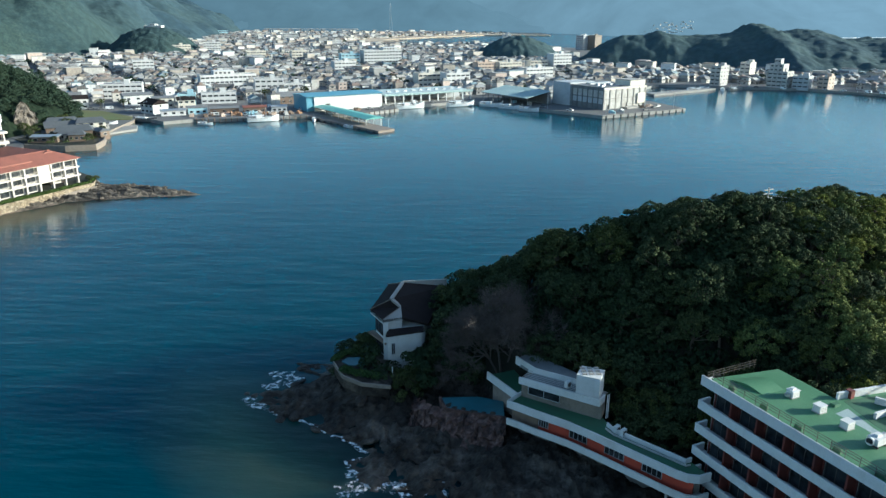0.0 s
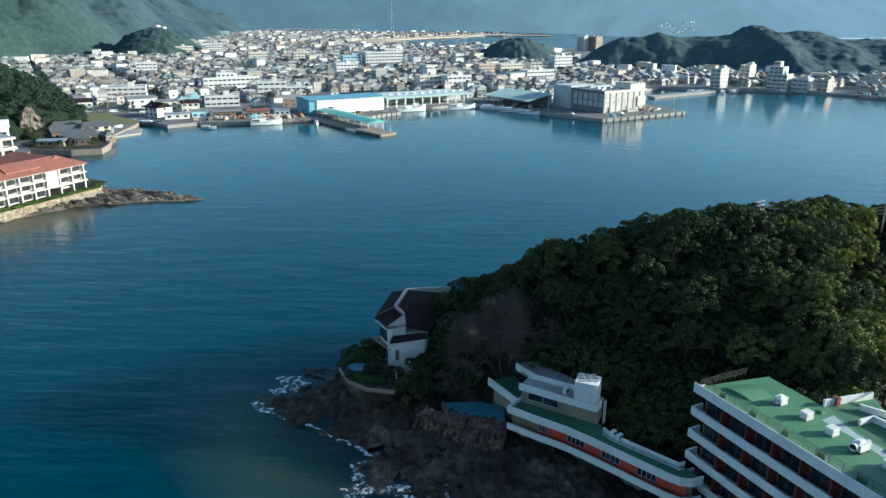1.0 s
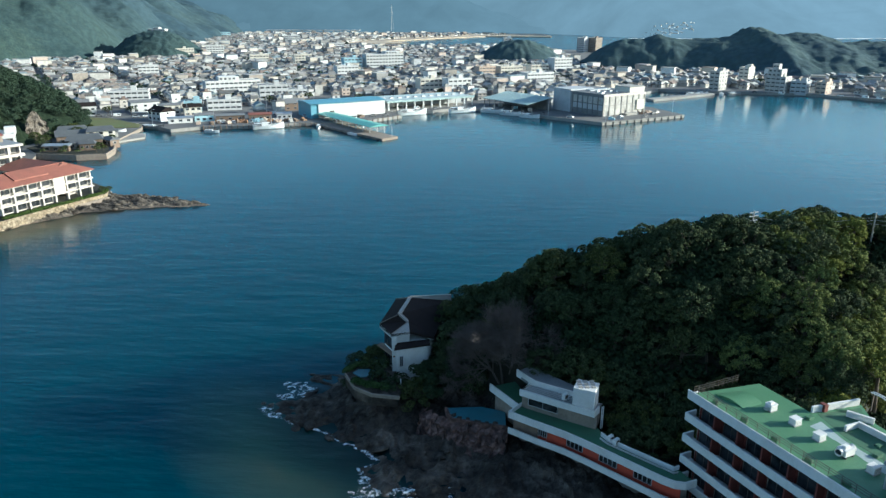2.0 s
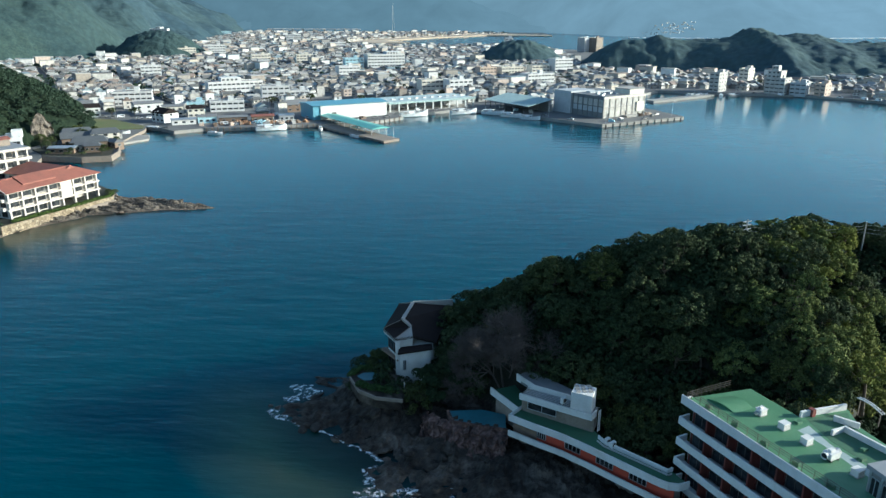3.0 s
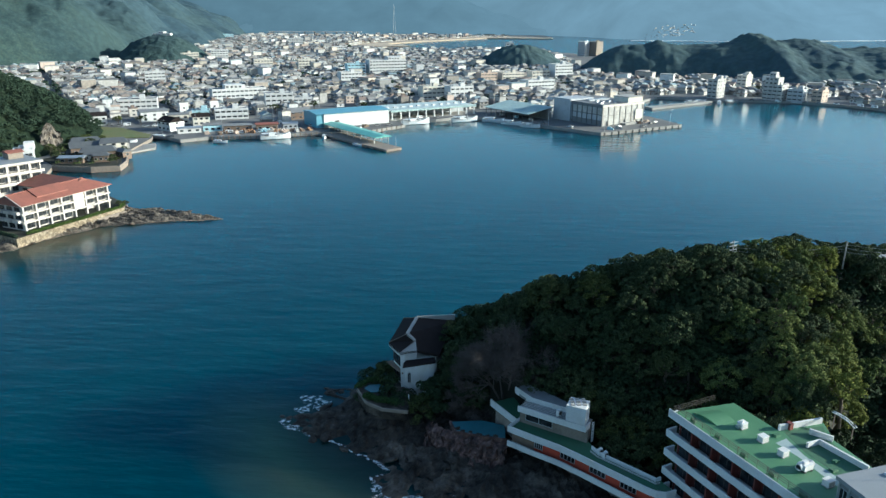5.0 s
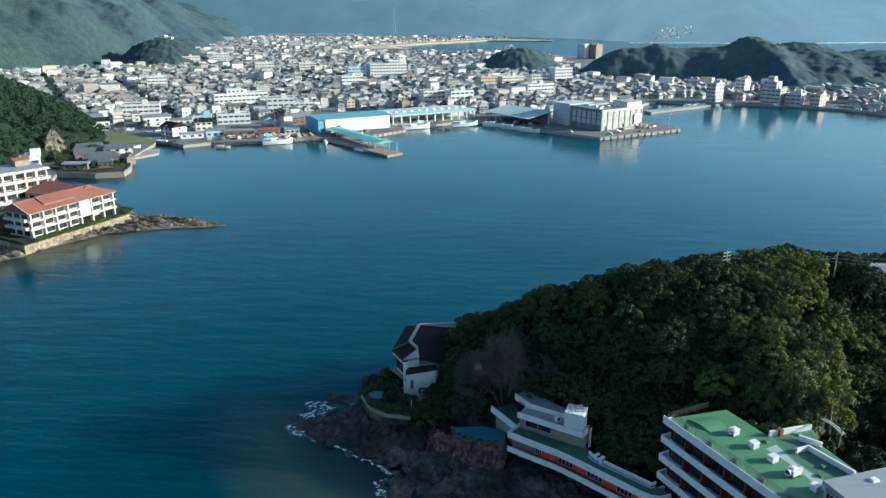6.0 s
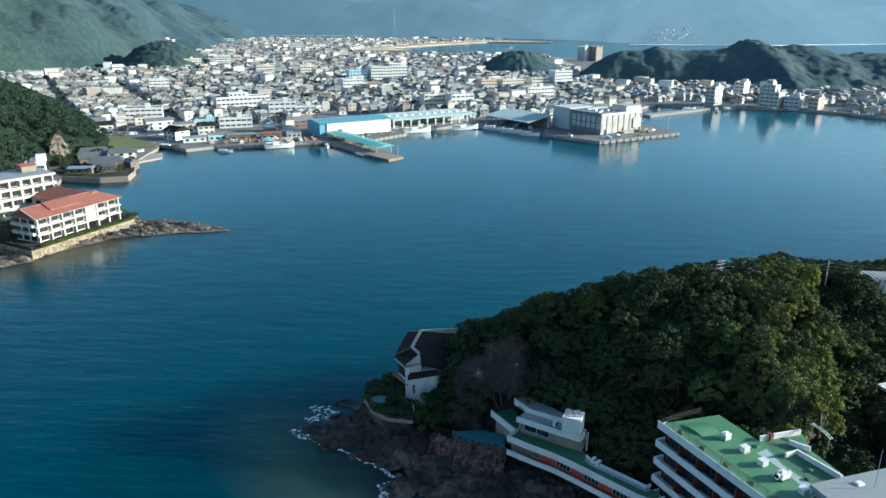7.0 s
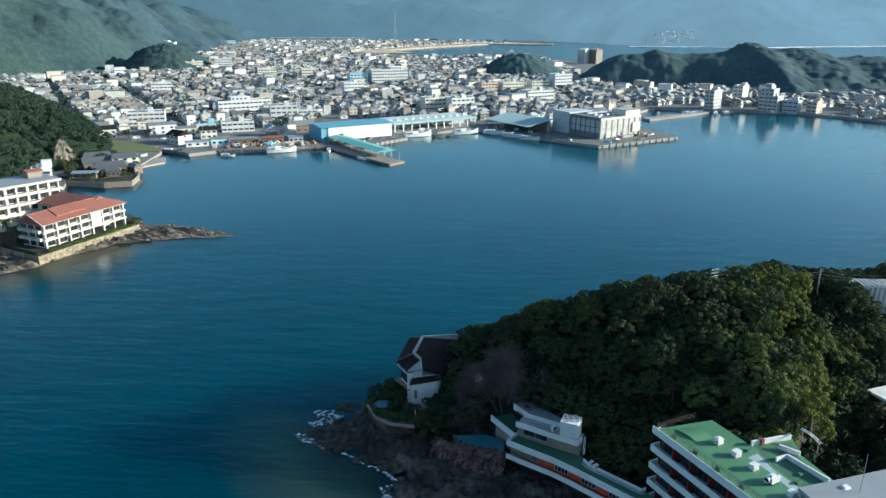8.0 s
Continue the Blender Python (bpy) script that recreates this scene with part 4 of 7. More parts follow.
for x0, x1, what in cuts:
    a, b_ = (x0, float(np.interp(x0, wx, wy))), (x1, float(np.interp(x1, wx, wy)))
    if what == "open":
        # added dark panel: the open recess's shade as a brown surface
        part("recess_wall", strip([(a[0] + 0.2, a[1] + 0.3), (b_[0], b_[1] + 0.3)], 0.2, 3.65, 6.1), M["wood"], wing, "dark brown panel standing in for the shade of an open recess")
    elif what == "red":
        part("red_panel", strip([a, b_], 0.3, 3.65, 6.1), M["red"], wing, "rust-red wall panel")
    elif what == "window":
        ln, tr = math.dist(a, b_), heading(a, b_)
        part("window_sill", strip([a, b_], 0.3, 3.65, 4.3), M["red"], wing)
        window(wing, (a[0] + b_[0]) / 2, (a[1] + b_[1]) / 2, 5.2, ln * 0.98, 1.75, tr, lights=4)
for x in (26.0, 27.2, 28.3):
    part("stilt", Geo().tube((x, float(np.interp(x, wx, wy)) + 0.2, -0.5), (x, float(np.interp(x, wx, wy)) + 0.2, 3.5), 0.18, 0.18, 8), M["concrete"], wing)
# upper storey
MID = [(9.9, 83.9), (14.7, 80.9), (19.5, 78.0)]
part("upper_wall", Geo().prism(offset(MID, 1.0) + [(20.9, 80.8), (14, 87.0), (11.9, 87.4)], 6.6, 9.2), M["stone_wall"], wing, "brown stone-clad upper wall")
part("upper_band", strip(MID, 0.22, 9.0, 9.95), M["white"], wing)
part("upper_band", strip([(19.5, 78.0), (20.5, 79.4)], 0.22, 9.0, 9.95), M["white"], wing)
part("upper_roof", Geo().prism(offset(MID, 0.2) + [(20.9, 80.8), (15.0, 88.6), (11.0, 91.0), (10.6, 88.4), (12.2, 86.0)], 9.1, 9.5), M["slate"], wing, "grey slate-covered flat roof")
for k in range(7):
    part("roof_batten", strip(offset(MID, 0.55 + 0.42 * k), 0.07, 9.5, 9.57), M["panel"], wing, "pale batten over the slate roof")
part("back_band", strip([(10.0, 89.4), (12.3, 85.8), (18.6, 82.0)], 0.22, 9.1, 10.25), M["white"], wing)
part("back_roof", Geo().prism([(10.3, 89.5), (12.5, 86.1), (18.6, 82.4), (19.5, 83.5), (14.2, 89.0), (12, 91)], 9.4, 9.95), M["slate"], wing)
window(wing, 13.2, 82.95, 7.9, 4.6, 1.2, heading(MID[0], MID[1]))
g = Geo().box(17.2, 79.3, 9.5, 20.2, 82.0, 12.5, m=Matrix.Translation((18.5, 80.6, 0)) @ Matrix.Rotation(radians(-24), 4, "Z") @ Matrix.Translation((-18.5, -80.6, 0)))
part("plant_room", g, M["white"], wing, "white plant room on the roof")
for i in range(9):
    x, y = 17.5 + (i % 3) * 0.9, 79.8 + (i // 3) * 0.8
    part("roof_block", Geo().box(x, y, 12.45, x + 0.6, y + 0.5, 12.6), M["concrete"], wing)
for i in range(2):
    part("drain_pipe", Geo().tube((20.75 + i * 0.25, 79.2 + i * 0.2, 6.6), (20.75 + i * 0.25, 79.2 + i * 0.2, 10.0), 0.07, 0.07, 6), M["white"], wing)
part("side_terrace", Geo().prism([(6.3, 90.8), (10.1, 84.7), (12.2, 86.2), (10.2, 92.5)], 5.9, 6.5), M["dark_green"], wing)
part("side_band", strip([(6.1, 90.9), (10.0, 84.5)], 0.22, 5.8, 7.0), M["white"], wing)
part("side_wall", Geo().prism([(7.0, 90.4), (10.3, 85.2), (12.2, 86.2), (10.2, 92.5)], 2.5, 5.9), M["stone_wall"], wing)
for x, y in ((22.0, 75.2), (21.4, 76.0), (16.0, 81.2)):
    ob = thing("condenser", x, y, 6.62 if x > 20 else 9.95, 40, "small white air condenser on the wing", "condenser", "condensers")
    part("casing", Geo().box(-0.45, -0.25, 0.1, 0.45, 0.25, 0.95, taper=0.02), M["white"], ob)
    part("fan_grille", Geo().tube((0, -0.26, 0.52), (0, -0.29, 0.52), 0.32, 0.32, 12), M["dark_metal"], ob)
    part("foot", Geo().box(-0.4, -0.2, 0, 0.4, 0.2, 0.1), M["concrete"], ob)

# pools and walls among the rocks
pool = thing("rock_pool", 3.8, 86.8, 0, 0, "old turquoise open-air bath behind a rock wall", "pool")
part("basin", Geo().prism([(-4.3, 2.6), (-3.5, -0.2), (0.5, -1.4), (4.4, -2.4), (4.6, 1.6), (1.0, 3.0)], 1.0, 3.6), M["pool"], pool)
part("rim", strip([(-4.6, 2.6), (-3.7, -0.5), (0.5, -1.8), (4.6, -2.8)], 0.35, 1.0, 3.72), M["red_rock"], pool)
pool2 = thing("garden_pool", -13.6, 98.0, 0, 0, "small turquoise pool on a hedged terrace", "pool")
part("basin", Geo().prism([(-2.4, 0.4), (-1.0, -1.0), (1.2, -0.8), (1.6, 0.9), (0.2, 1.8), (-1.6, 1.6)], 2.0, 4.75), M["pool"], pool2)
part("terrace", Geo().prism([(-3.6, 0.2), (-1.6, -4.0), (1.4, -6.2), (5.6, -7.0), (6.5, -1.0), (3, 4), (-2, 3.4)], 2.6, 4.6), M["rock"], pool2)
part("terrace_wall", strip([(-3.7, 0.2), (-1.7, -4.2), (1.4, -6.5), (5.8, -7.3)], 0.22, 4.2, 4.78), M["stone_wall"], pool2, "stained terrace wall")

# ---- the white house at the point ----
isl = thing("cliff_house", 0, 0, 0, 0, "white cliff-top house with a dark tiled roof and pale ridges", "house")
A, B, C, E_ = (-11.8, 103.1), (-9.5, 99.0), (-6.6, 100.1), (-9.8, 114.0)
inner = [(-11.0, 103.3), (-9.2, 99.9), (-6.7, 100.8), (-3.2, 101.9), (-0.8, 111.2), (-9.0, 113.2)]
part("wall", Geo().prism(inner, 3.0, 9.4).prism([inner[0], inner[1], inner[2], (-6.6, 109.6), inner[5]], 9.4, 11.0), M["white"], isl)
part("eave_band", strip([E_, A, B, C], 0.5, 10.75, 11.4), M["white"], isl, "white eave band")
R1, R2, P2 = (-8.4, 103.0, 13.3), (-7.0, 110.2, 13.3), (-6.9, 102.5, 12.2)
LOW, FAR = (-2.6, 101.6, 9.7), (0.3, 111.2, 12.3)
g = Geo().add([(*E_, 11.42), (*A, 11.42), (*B, 11.42), (*C, 11.42), R1, R2, P2, LOW, FAR, (*E_, 11.0), (*A, 11.0), (*B, 11.0), (*C, 11.0), (-2.6, 101.6, 9.3), (0.3, 111.2, 11.9)],
              [(0, 1, 4, 5), (1, 2, 6, 4), (5, 4, 6, 7, 8), (6, 3, 7), (0, 5, 8), (1, 0, 9, 10), (2, 1, 10, 11), (3, 2, 11, 12), (7, 3, 12, 13), (8, 7, 13, 14), (0, 8, 14, 9)])
part("roof", g, M["tile_dark"], isl, "dark brown tiled roof")
part("gable_face", Geo().add([(*B, 11.43), (*C, 11.43), (P2[0], P2[1] + 0.05, P2[2])], [(0, 1, 2)]), M["concrete"], isl, "pale weathered gable face")
for a, b_ in ((R1, R2), (R1, P2)):
    a, b_ = Vector(a), Vector(b_)
    side = (b_ - a).cross(Vector((0, 0, 1))).normalized() * 0.3
    part("ridge", Geo().add([q + side * k + Vector((0, 0, z)) for z in (-0.25, 0.14) for q, k in ((a, 1), (b_, 1), (b_, -1), (a, -1))], [(3, 2, 1, 0), (4, 5, 6, 7), (0, 1, 5, 4), (1, 2, 6, 5), (2, 3, 7, 6), (3, 0, 4, 7)]), M["concrete"], isl, "pale ridge capping")
for a, b_, r in ((P2, (*B, 11.5), 0.06), (R1, (*A, 11.5), 0.06), ((*E_, 11.5), R2, 0.08)):
    part("hip_cap", Geo().tube(a, b_, r, r, 5), M["stone_wall"], isl)
part("roof_wall", strip([(-7.0, 110.2), (0.3, 111.2)], 0.3, 11.5, 13.5), M["concrete"], isl, "pale weathered roof wall")
part("pier", Geo().box(-9.5, 99.2, 2.5, -8.7, 100.0, 10.7), M["white"], isl)
part("lower_wing", Geo().prism([(-8.7, 97.9), (-3.6, 99.7), (-3.8, 101.4), (-8.6, 99.8)], 2.5, 9.2), M["white"], isl)
part("lower_roof", Geo().prism([(-9.0, 97.5), (-3.2, 99.5), (-3.4, 101.3), (-8.9, 99.8)], 9.2, 9.5), M["tile_dark"], isl)
part("balcony", Geo().prism([(-12.3, 103.4), (-9.2, 99.0), (-8.6, 99.6), (-11.4, 104.0)], 7.2, 7.5), M["wood"], isl)
window(isl, -10.15, 101.5, 9.3, 3.6, 2.6, heading(inner[0], inner[1]), frame_mat="dark_metal", lights=3)
window(isl, -10.15, 101.5, 6.0, 3.6, 2.2, heading(inner[0], inner[1]), frame_mat="dark_metal", lights=3)
window(isl, -7.9, 98.14, 7.0, 0.6, 1.9, 19.5)
part("post", Geo().tube((-7.8, 94.3, 1), (-7.8, 94.3, 5.9), 0.1, 0.08, 8), M["white"], isl)

# ---- red-roofed seaside hotel ----
RA = (-133.6, 198.2)
TURN_R = heading(RA, (-120.3, 227.8))
plat = [(-150, 200), (-132.0, 190.2), (-124.2, 208), (-115.6, 227.6), (-118.5, 234.5), (-140, 255), (-175, 240)]
sea_wall = tagged(part("sea_wall", Geo().prism(plat, -1.0, 3.0, 0, 1), (M["masonry"], M["soil"])), "tan stone sea wall below the red-roofed hotel", "wall", kind="structure")
inn = thing("seaside_hotel", RA[0], RA[1], 3.0, TURN_R, "three-storey white seaside hotel with a hipped terracotta roof", "hotel")
L, DP, FH = 32.4, 11.0, 2.68
part("wall", Geo().box(0, 0.9, 0, 19.5, DP, 3 * FH).box(19.5, 0.9, FH, L, DP, 3 * FH).box(26, 5, 0, L - 2, DP, FH), M["hotel_cream"], inn)
for k in range(1, 4):
    part("floor_band", Geo().box(-0.5, -0.35, k * FH - 0.32, L + 0.5, 0.9, k * FH + (0.12 if k < 3 else 0.0)), M["hotel_cream"], inn)
for i in range(8):
    x = 0.3 + i * (L - 0.6) / 7
    part("pier", Geo().box(x - 0.24, -0.1, 0, x + 0.24, 0.95, 3 * FH - 0.3), M["hotel_cream"], inn)
for k in range(3):
    for i in range(7):
        x = 0.3 + (i + 0.5) * (L - 0.6) / 7
        if k == 0 and i > 3:
            continue
        if i == 4:
            continue
        window(inn, x, 0.86, k * FH + 1.3, 2.9, 1.9, frame_mat="dark_metal")
        if k:
            part("balcony_rail", Geo().box(x - 1.7, -0.12, k * FH + 0.72, x + 1.7, -0.04, k * FH + 0.84).box(x - 1.7, -0.12, k * FH + 0.12, x - 1.25, -0.04, k * FH + 0.72), M["hotel_cream"], inn)
    for i in range(3):
        window(inn, -0.03, 2.4 + i * 3.6, k * FH + 1.3, 2.6, 1.7, -90, frame_mat="dark_metal")
        if k:
            part("end_balcony", Geo().box(-1.3, 0.9 + i * 3.6, k * FH - 0.1, 0, 3.9 + i * 3.6, k * FH + 0.8), M["hotel_cream"], inn)
part("blank_bay", Geo().box(18.2, -0.05, FH, 22.3, 0.95, 3 * FH), M["hotel_cream"], inn)
part("roof", Geo().gable(0, 0, L, DP, 3 * FH + 0.02, 3.0, 1.0, hip=(0.0, 6.0)), M["tile_red"], inn, "weathered terracotta tile roof")
RZ = 3 * FH + 0.2
g = Geo().add([(x, y, RZ + 2.82 * (y + 1.0) / (DP / 2 + 1.0) + d) for d in (-0.1, 0.42) for x, y in ((6.5, 1.2), (18.0, 1.2), (18.0, DP / 2), (6.5, DP / 2))],
              [(3, 2, 1, 0), (4, 5, 6, 7), (0, 1, 5, 4), (1, 2, 6, 5), (2, 3, 7, 6), (3, 0, 4, 7)])
part("roof_step", g, M["tile_red"], inn)
part("gable_wall", Geo().add([(x, y, z) for x in (0.0, 0.4) for y, z in ((0.0, 3 * FH), (DP, 3 * FH), (DP / 2, 3 * FH + 2.7))], [(0, 2, 1), (3, 4, 5), (0, 1, 4, 3), (1, 2, 5, 4), (2, 0, 3, 5)]), M["hotel_cream"], inn)
for y in (-1.0, DP + 1.0):
    part("barge_board", Geo().tube((-1.02, y, RZ), (-1.02, DP / 2, RZ + 2.85), 0.16, 0.16, 5), M["panel"], inn)
part("ridge_cap", Geo().tube((-1.0, DP / 2, RZ + 2.85), (L - 5.0, DP / 2, RZ + 2.85), 0.2, 0.2, 6), M["tile_red"], inn)
part("rear_wing", Geo().box(19, DP, 0, 33, DP + 17, 3.05 * FH), M["hotel_cream"], inn)
part("rear_roof", Geo().gable(0, 0, 23, 14, 0, 3.0, 0.9, hip=(0.0, 5.0)), M["tile_red"], inn, "weathered terracotta tile roof", at=pose(33, DP - 6, 3.05 * FH + 0.02, 0, 0, 90))
for i in range(4):
    window(inn, 18.96, DP + 2.5 + i * 3.6, 2.5 * FH, 2.6, 1.3, -90, frame_mat="dark_metal")
    window(inn, 18.96, DP + 2.5 + i * 3.6, 1.1 * FH, 2.6, 1.3, -90)

# white hotel behind it
WA = (-177.0, 192.0)
TURN_W = heading((-158, 217.2), (-144.4, 235.0))
block_white = thing("white_hotel", WA[0], WA[1], 4.8, TURN_W, "long white four-storey hotel with dark recessed balconies", "hotel")
L, DP, FH = 51.6, 17.0, 3.4
part("wall", Geo().box(0, 1.2, -4, L, DP, 4 * FH), M["hotel_cream"], block_white)
for k in range(1, 5):
    part("floor_band", Geo().box(-0.3, 0, k * FH - 0.4, L + 1.2, 1.2, k * FH + (0.55 if k < 4 else 0.3)), M["hotel_cream"], block_white)
for i in range(14):
    part("balcony_rail", Geo().box(i * L / 14 + 0.36, 0.02, FH * 3 + 0.55, (i + 1) * L / 14 - 0.36, 0.1, FH * 3 + 0.95).box(i * L / 14 + 0.36, 0.02, FH * 2 + 0.55, (i + 1) * L / 14 - 0.36, 0.1, FH * 2 + 0.95), M["dark_metal"], block_white, "dark balcony rail")
for i in range(15):
    x = i * L / 14
    part("pier", Geo().box(x - 0.2, 0.3, 0, x + 0.2, 1.25, 4 * FH - 0.4), M["hotel_cream"], block_white)
for k in range(4):
    for i in range(14):
        window(block_white, (i + 0.5) * L / 14 + 0.2 * (i % 2), 1.16, k * FH + 1.75, 2.0, 1.6, frame_mat="dark_metal")
part("roof", Geo().box(-0.3, 1.2, 4 * FH, L + 1.2, DP, 4 * FH + 0.3), M["grey_sheet"], block_white, "pale grey flat roof")
part("roof_house", Geo().box(L - 6.5, 9, 4 * FH + 0.3, L - 1.5, 13.5, 4 * FH + 2.4), M["stone_wall"], block_white)
for i in range(4):
    part("roof_unit", Geo().box(L - 34 + i * 5.0, 8 + (i * 3) % 5, 4 * FH + 0.3, L - 31.6 + i * 5.0, 9.4 + (i * 3) % 5, 4 * FH + 1.2, taper=0.06), M["hotel_cream"], block_white)
part("roof_house_top", Geo().gable(L - 6.5, 9, L - 1.5, 13.5, 4 * FH + 2.4, 0.9, 0.4), M["tile_red"], block_white)
block("white plastered tower house behind the seaside hotels", (-165.5, 250.5), (-159.5, 253.5), 6, 5, 3.3, M["white"], 1.7)

# ---- harbour sheds ----
CA = (-76.4, 418.6)
hall = thing("fish_warehouse", CA[0], CA[1], 1.8, 31.4, "white harbour warehouse with a bright blue sheet roof", "warehouse")
part("wall", Geo().box(0, 0, -1, 44, 22, 8.3), M["white"], hall)
part("blue_end", Geo().box(-4.5, 0.6, -1, 0, 22, 8.0), M["roof_blue"], hall)
part("roof", Geo().gable(-4.5, 0, 44, 22, 8.32, 1.1, 0.7), M["roof_blue"], hall, "bright blue ribbed sheet roof")
for i in range(24):
    part("roof_rib", Geo().add([(-4.8 + i * 2.1, -0.6, 8.58), (-4.7 + i * 2.1, -0.6, 8.58), (-4.7 + i * 2.1, 11, 9.5), (-4.8 + i * 2.1, 11, 9.5), (-4.8 + i * 2.1, -0.6, 8.45), (-4.7 + i * 2.1, -0.6, 8.45)], [(0, 1, 2, 3), (4, 5, 1, 0)]), M["roof_blue"], hall)
part("door", Geo().box(7.0, -0.08, 0, 10.0, 0.02, 4.0), M["dark_metal"], hall, "dark roller door")
part("apron", Geo().box(0, -9, -1.5, 46, 0, -0.1), M["quay"], hall)

pier = thing("pier", 0, 0, 0, 0, "concrete pier with a long teal canopy", "pier")
part("deck", Geo().prism([(-76.2, 401.0), (-32.9, 349.7), (-25.5, 357.5), (-66.5, 409.0)], -2.0, 1.2), M["stone_wall"], pier)
PA, PB = (-79.0, 420.6), (-40.7, 366.4)
tp, lp = heading(PA, PB), math.dist(PA, PB)
g = Geo().gable(0, 0, lp, 11.0, 0, 1.0, 0.3)
part("canopy", g, M["roof_teal"], pier, "teal ribbed sheet canopy", at=pose(PA[0], PA[1], 4.4, 0, 0, tp))
for i in range(9):
    for yy in (1.0, 10.0):
        part("canopy_post", Geo().tube((2 + i * (lp - 4) / 8, yy, -4.2), (2 + i * (lp - 4) / 8, yy, 0.05), 0.16, 0.16, 8), M["white"], pier, at=pose(PA[0], PA[1], 4.4, 0, 0, tp))
for i in range(10):
    t = (i + 0.5) / 10
    x, y = -76.2 + 43.3 * t, 401.0 - 51.3 * t
    ob = part("fender", Geo().tube((x - 0.15, y - 0.2, 0.1), (x - 0.4, y - 0.5, 0.1), 0.55, 0.55, 10), M["tyre"], pier)
part("lamp_post", Geo().tube((-28.5, 357.5, 1.2), (-28.5, 357.5, 7), 0.1, 0.07, 6), M["metal_grey"], pier)

market = thing("market_hall", -38.0, 452.5, 1.8, 31.5, "long open-fronted fish market with a pale flat roof", "market hall")
part("roof", Geo().box(0, 0, 5.2, 66, 30, 6.2), M["market_roof"], market, "faded pale green sheet roof")
part("back_wall", Geo().box(0, 16, 0, 66, 30, 5.2), M["greyblock"], market)
part("floor", Geo().box(-1, -1, -1.5, 66, 30, 0.1), M["concrete"], market)
for i in range(11):
    part("pillar", Geo().box(0.5 + i * 6.4, 0.3, 0, 1.3 + i * 6.4, 1.1, 5.2), M["white"], market)
    part("roof_light", Geo().box(2 + i * 6.0, 12, 6.2, 4.5 + i * 6.0, 14, 6.9, taper=0.1), M["white"], market)
part("roof_edge", Geo().box(-0.3, -0.3, 5.0, 66.3, 0, 6.35), M["roof_pale_teal"], market)

shed2 = thing("quay_shed", 25.0, 486.0, 1.8, -56, "open quay shed with a faded teal sheet roof", "shed")
def slope(x0, x1, y0, y1, z0, z1, thick):
    return Geo().add([(x, y, z + d) for d in (0.0, thick) for x, y, z in ((x0, y0, z0), (x1, y0, z0), (x1, y1, z1), (x0, y1, z1))], [(3, 2, 1, 0), (4, 5, 6, 7), (0, 1, 5, 4), (1, 2, 6, 5), (2, 3, 7, 6), (3, 0, 4, 7)])


part("roof", slope(-0.5, 46.5, -0.6, 20.5, 4.6, 8.0, 0.3), M["roof_pale_teal"], shed2, "faded teal sheet roof")
part("roof_patch", slope(5, 30, 0.5, 17.0, 4.96, 7.62, 0.08), M["market_roof"], shed2, "paler weathered roof sheets")
for i in range(15):
    part("roof_rib", slope(i * 3.1, i * 3.1 + 0.12, -0.5, 20.3, 4.92, 8.3, 0.12), M["roof_pale_teal"], shed2)
part("back_wall", Geo().box(0, 17, 0, 46, 20, 7.3), M["slate"], shed2)
for i in range(9):
    part("post", Geo().tube((0.4 + i * 5.65, 0.4, 0), (0.4 + i * 5.65, 0.4, 4.65), 0.18, 0.18, 8), M["dark_metal"], shed2)

# cold store on the outer quay
KA = (94.6, 429.0)
TK = 34.0
store = thing("cold_store", KA[0], KA[1], 1.8, TK, "tall pale cold store with stained panels and steel-framed glazing", "warehouse")
LR, LL, HK = 36.0, 43.0, 12.6
part("core", Geo().box(0.4, 0.4, -1, LR, LL, HK), M["panel"], store)
part("roof", Geo().box(0, 0, HK, LR, LL, HK + 0.5), M["slate"], store)
for i in range(8):
    part("pilaster", Geo().box(i * LR / 7 - 0.5, -0.35, 0, i * LR / 7 + 0.5, 0.4, HK), M["concrete"], store)
for i in range(7):
    x0, x1 = i * LR / 7 + 0.5, (i + 1) * LR / 7 - 0.5
    part("upper_panel", Geo().box(x0, -0.02, 6.6, x1, 0.4, HK - 1.0), M["panel"], store, "stained white panel")
    part("lower_panel", Geo().box(x0, -0.08, 0.3 if i % 3 else 3.0, x1, 0.4, 6.2), M["panel"], store, "stained white panel")
    part("lintel", Geo().box(x0, -0.2, 6.2, x1, 0.4, 6.6), M["concrete"], store)
part("cornice", Geo().box(-0.5, -0.5, HK - 0.9, LR + 0.3, 0.42, HK + 0.3), M["cream"], store)
for i in range(7):
    y0 = 0.6 + i * 4.4
    part("steel_column", Geo().box(-0.2, y0 - 0.2, 0, 0.4, y0 + 0.2, HK), M["slate"], store)
    if i < 6:
        part("glazing", Geo().box(0.15, y0 + 0.4, 7.2, 0.4, y0 + 4.0, HK - 1.6), M["panel"], store, "dusty glazed bay")
        part("glazing", Geo().box(0.15, y0 + 0.4, 3.4, 0.4, y0 + 4.0, 6.4), M["greyblock"], store, "dusty glazed bay")
        part("head_panel", Geo().box(0.1, y0 + 0.3, HK - 1.5, 0.4, y0 + 4.1, HK), M["slate"], store)
        part("dark_bay", Geo().box(0.2, y0 + 0.3, 0, 0.4, y0 + 4.1, 3.0), M["slate"], store)
        part("rail_beam", Geo().box(-0.1, y0 + 0.3, 6.5, 0.4, y0 + 4.1, 7.0), M["slate"], store)
        part("rail_beam", Geo().box(-0.1, y0 + 0.3, 3.0, 0.4, y0 + 4.1, 3.3), M["slate"], store)
part("blank_end", Geo().box(-0.8, 28.2, -1, 20, LL + 1, HK + 1.4), M["greyblock"], store, "tall blank pale grey wall")
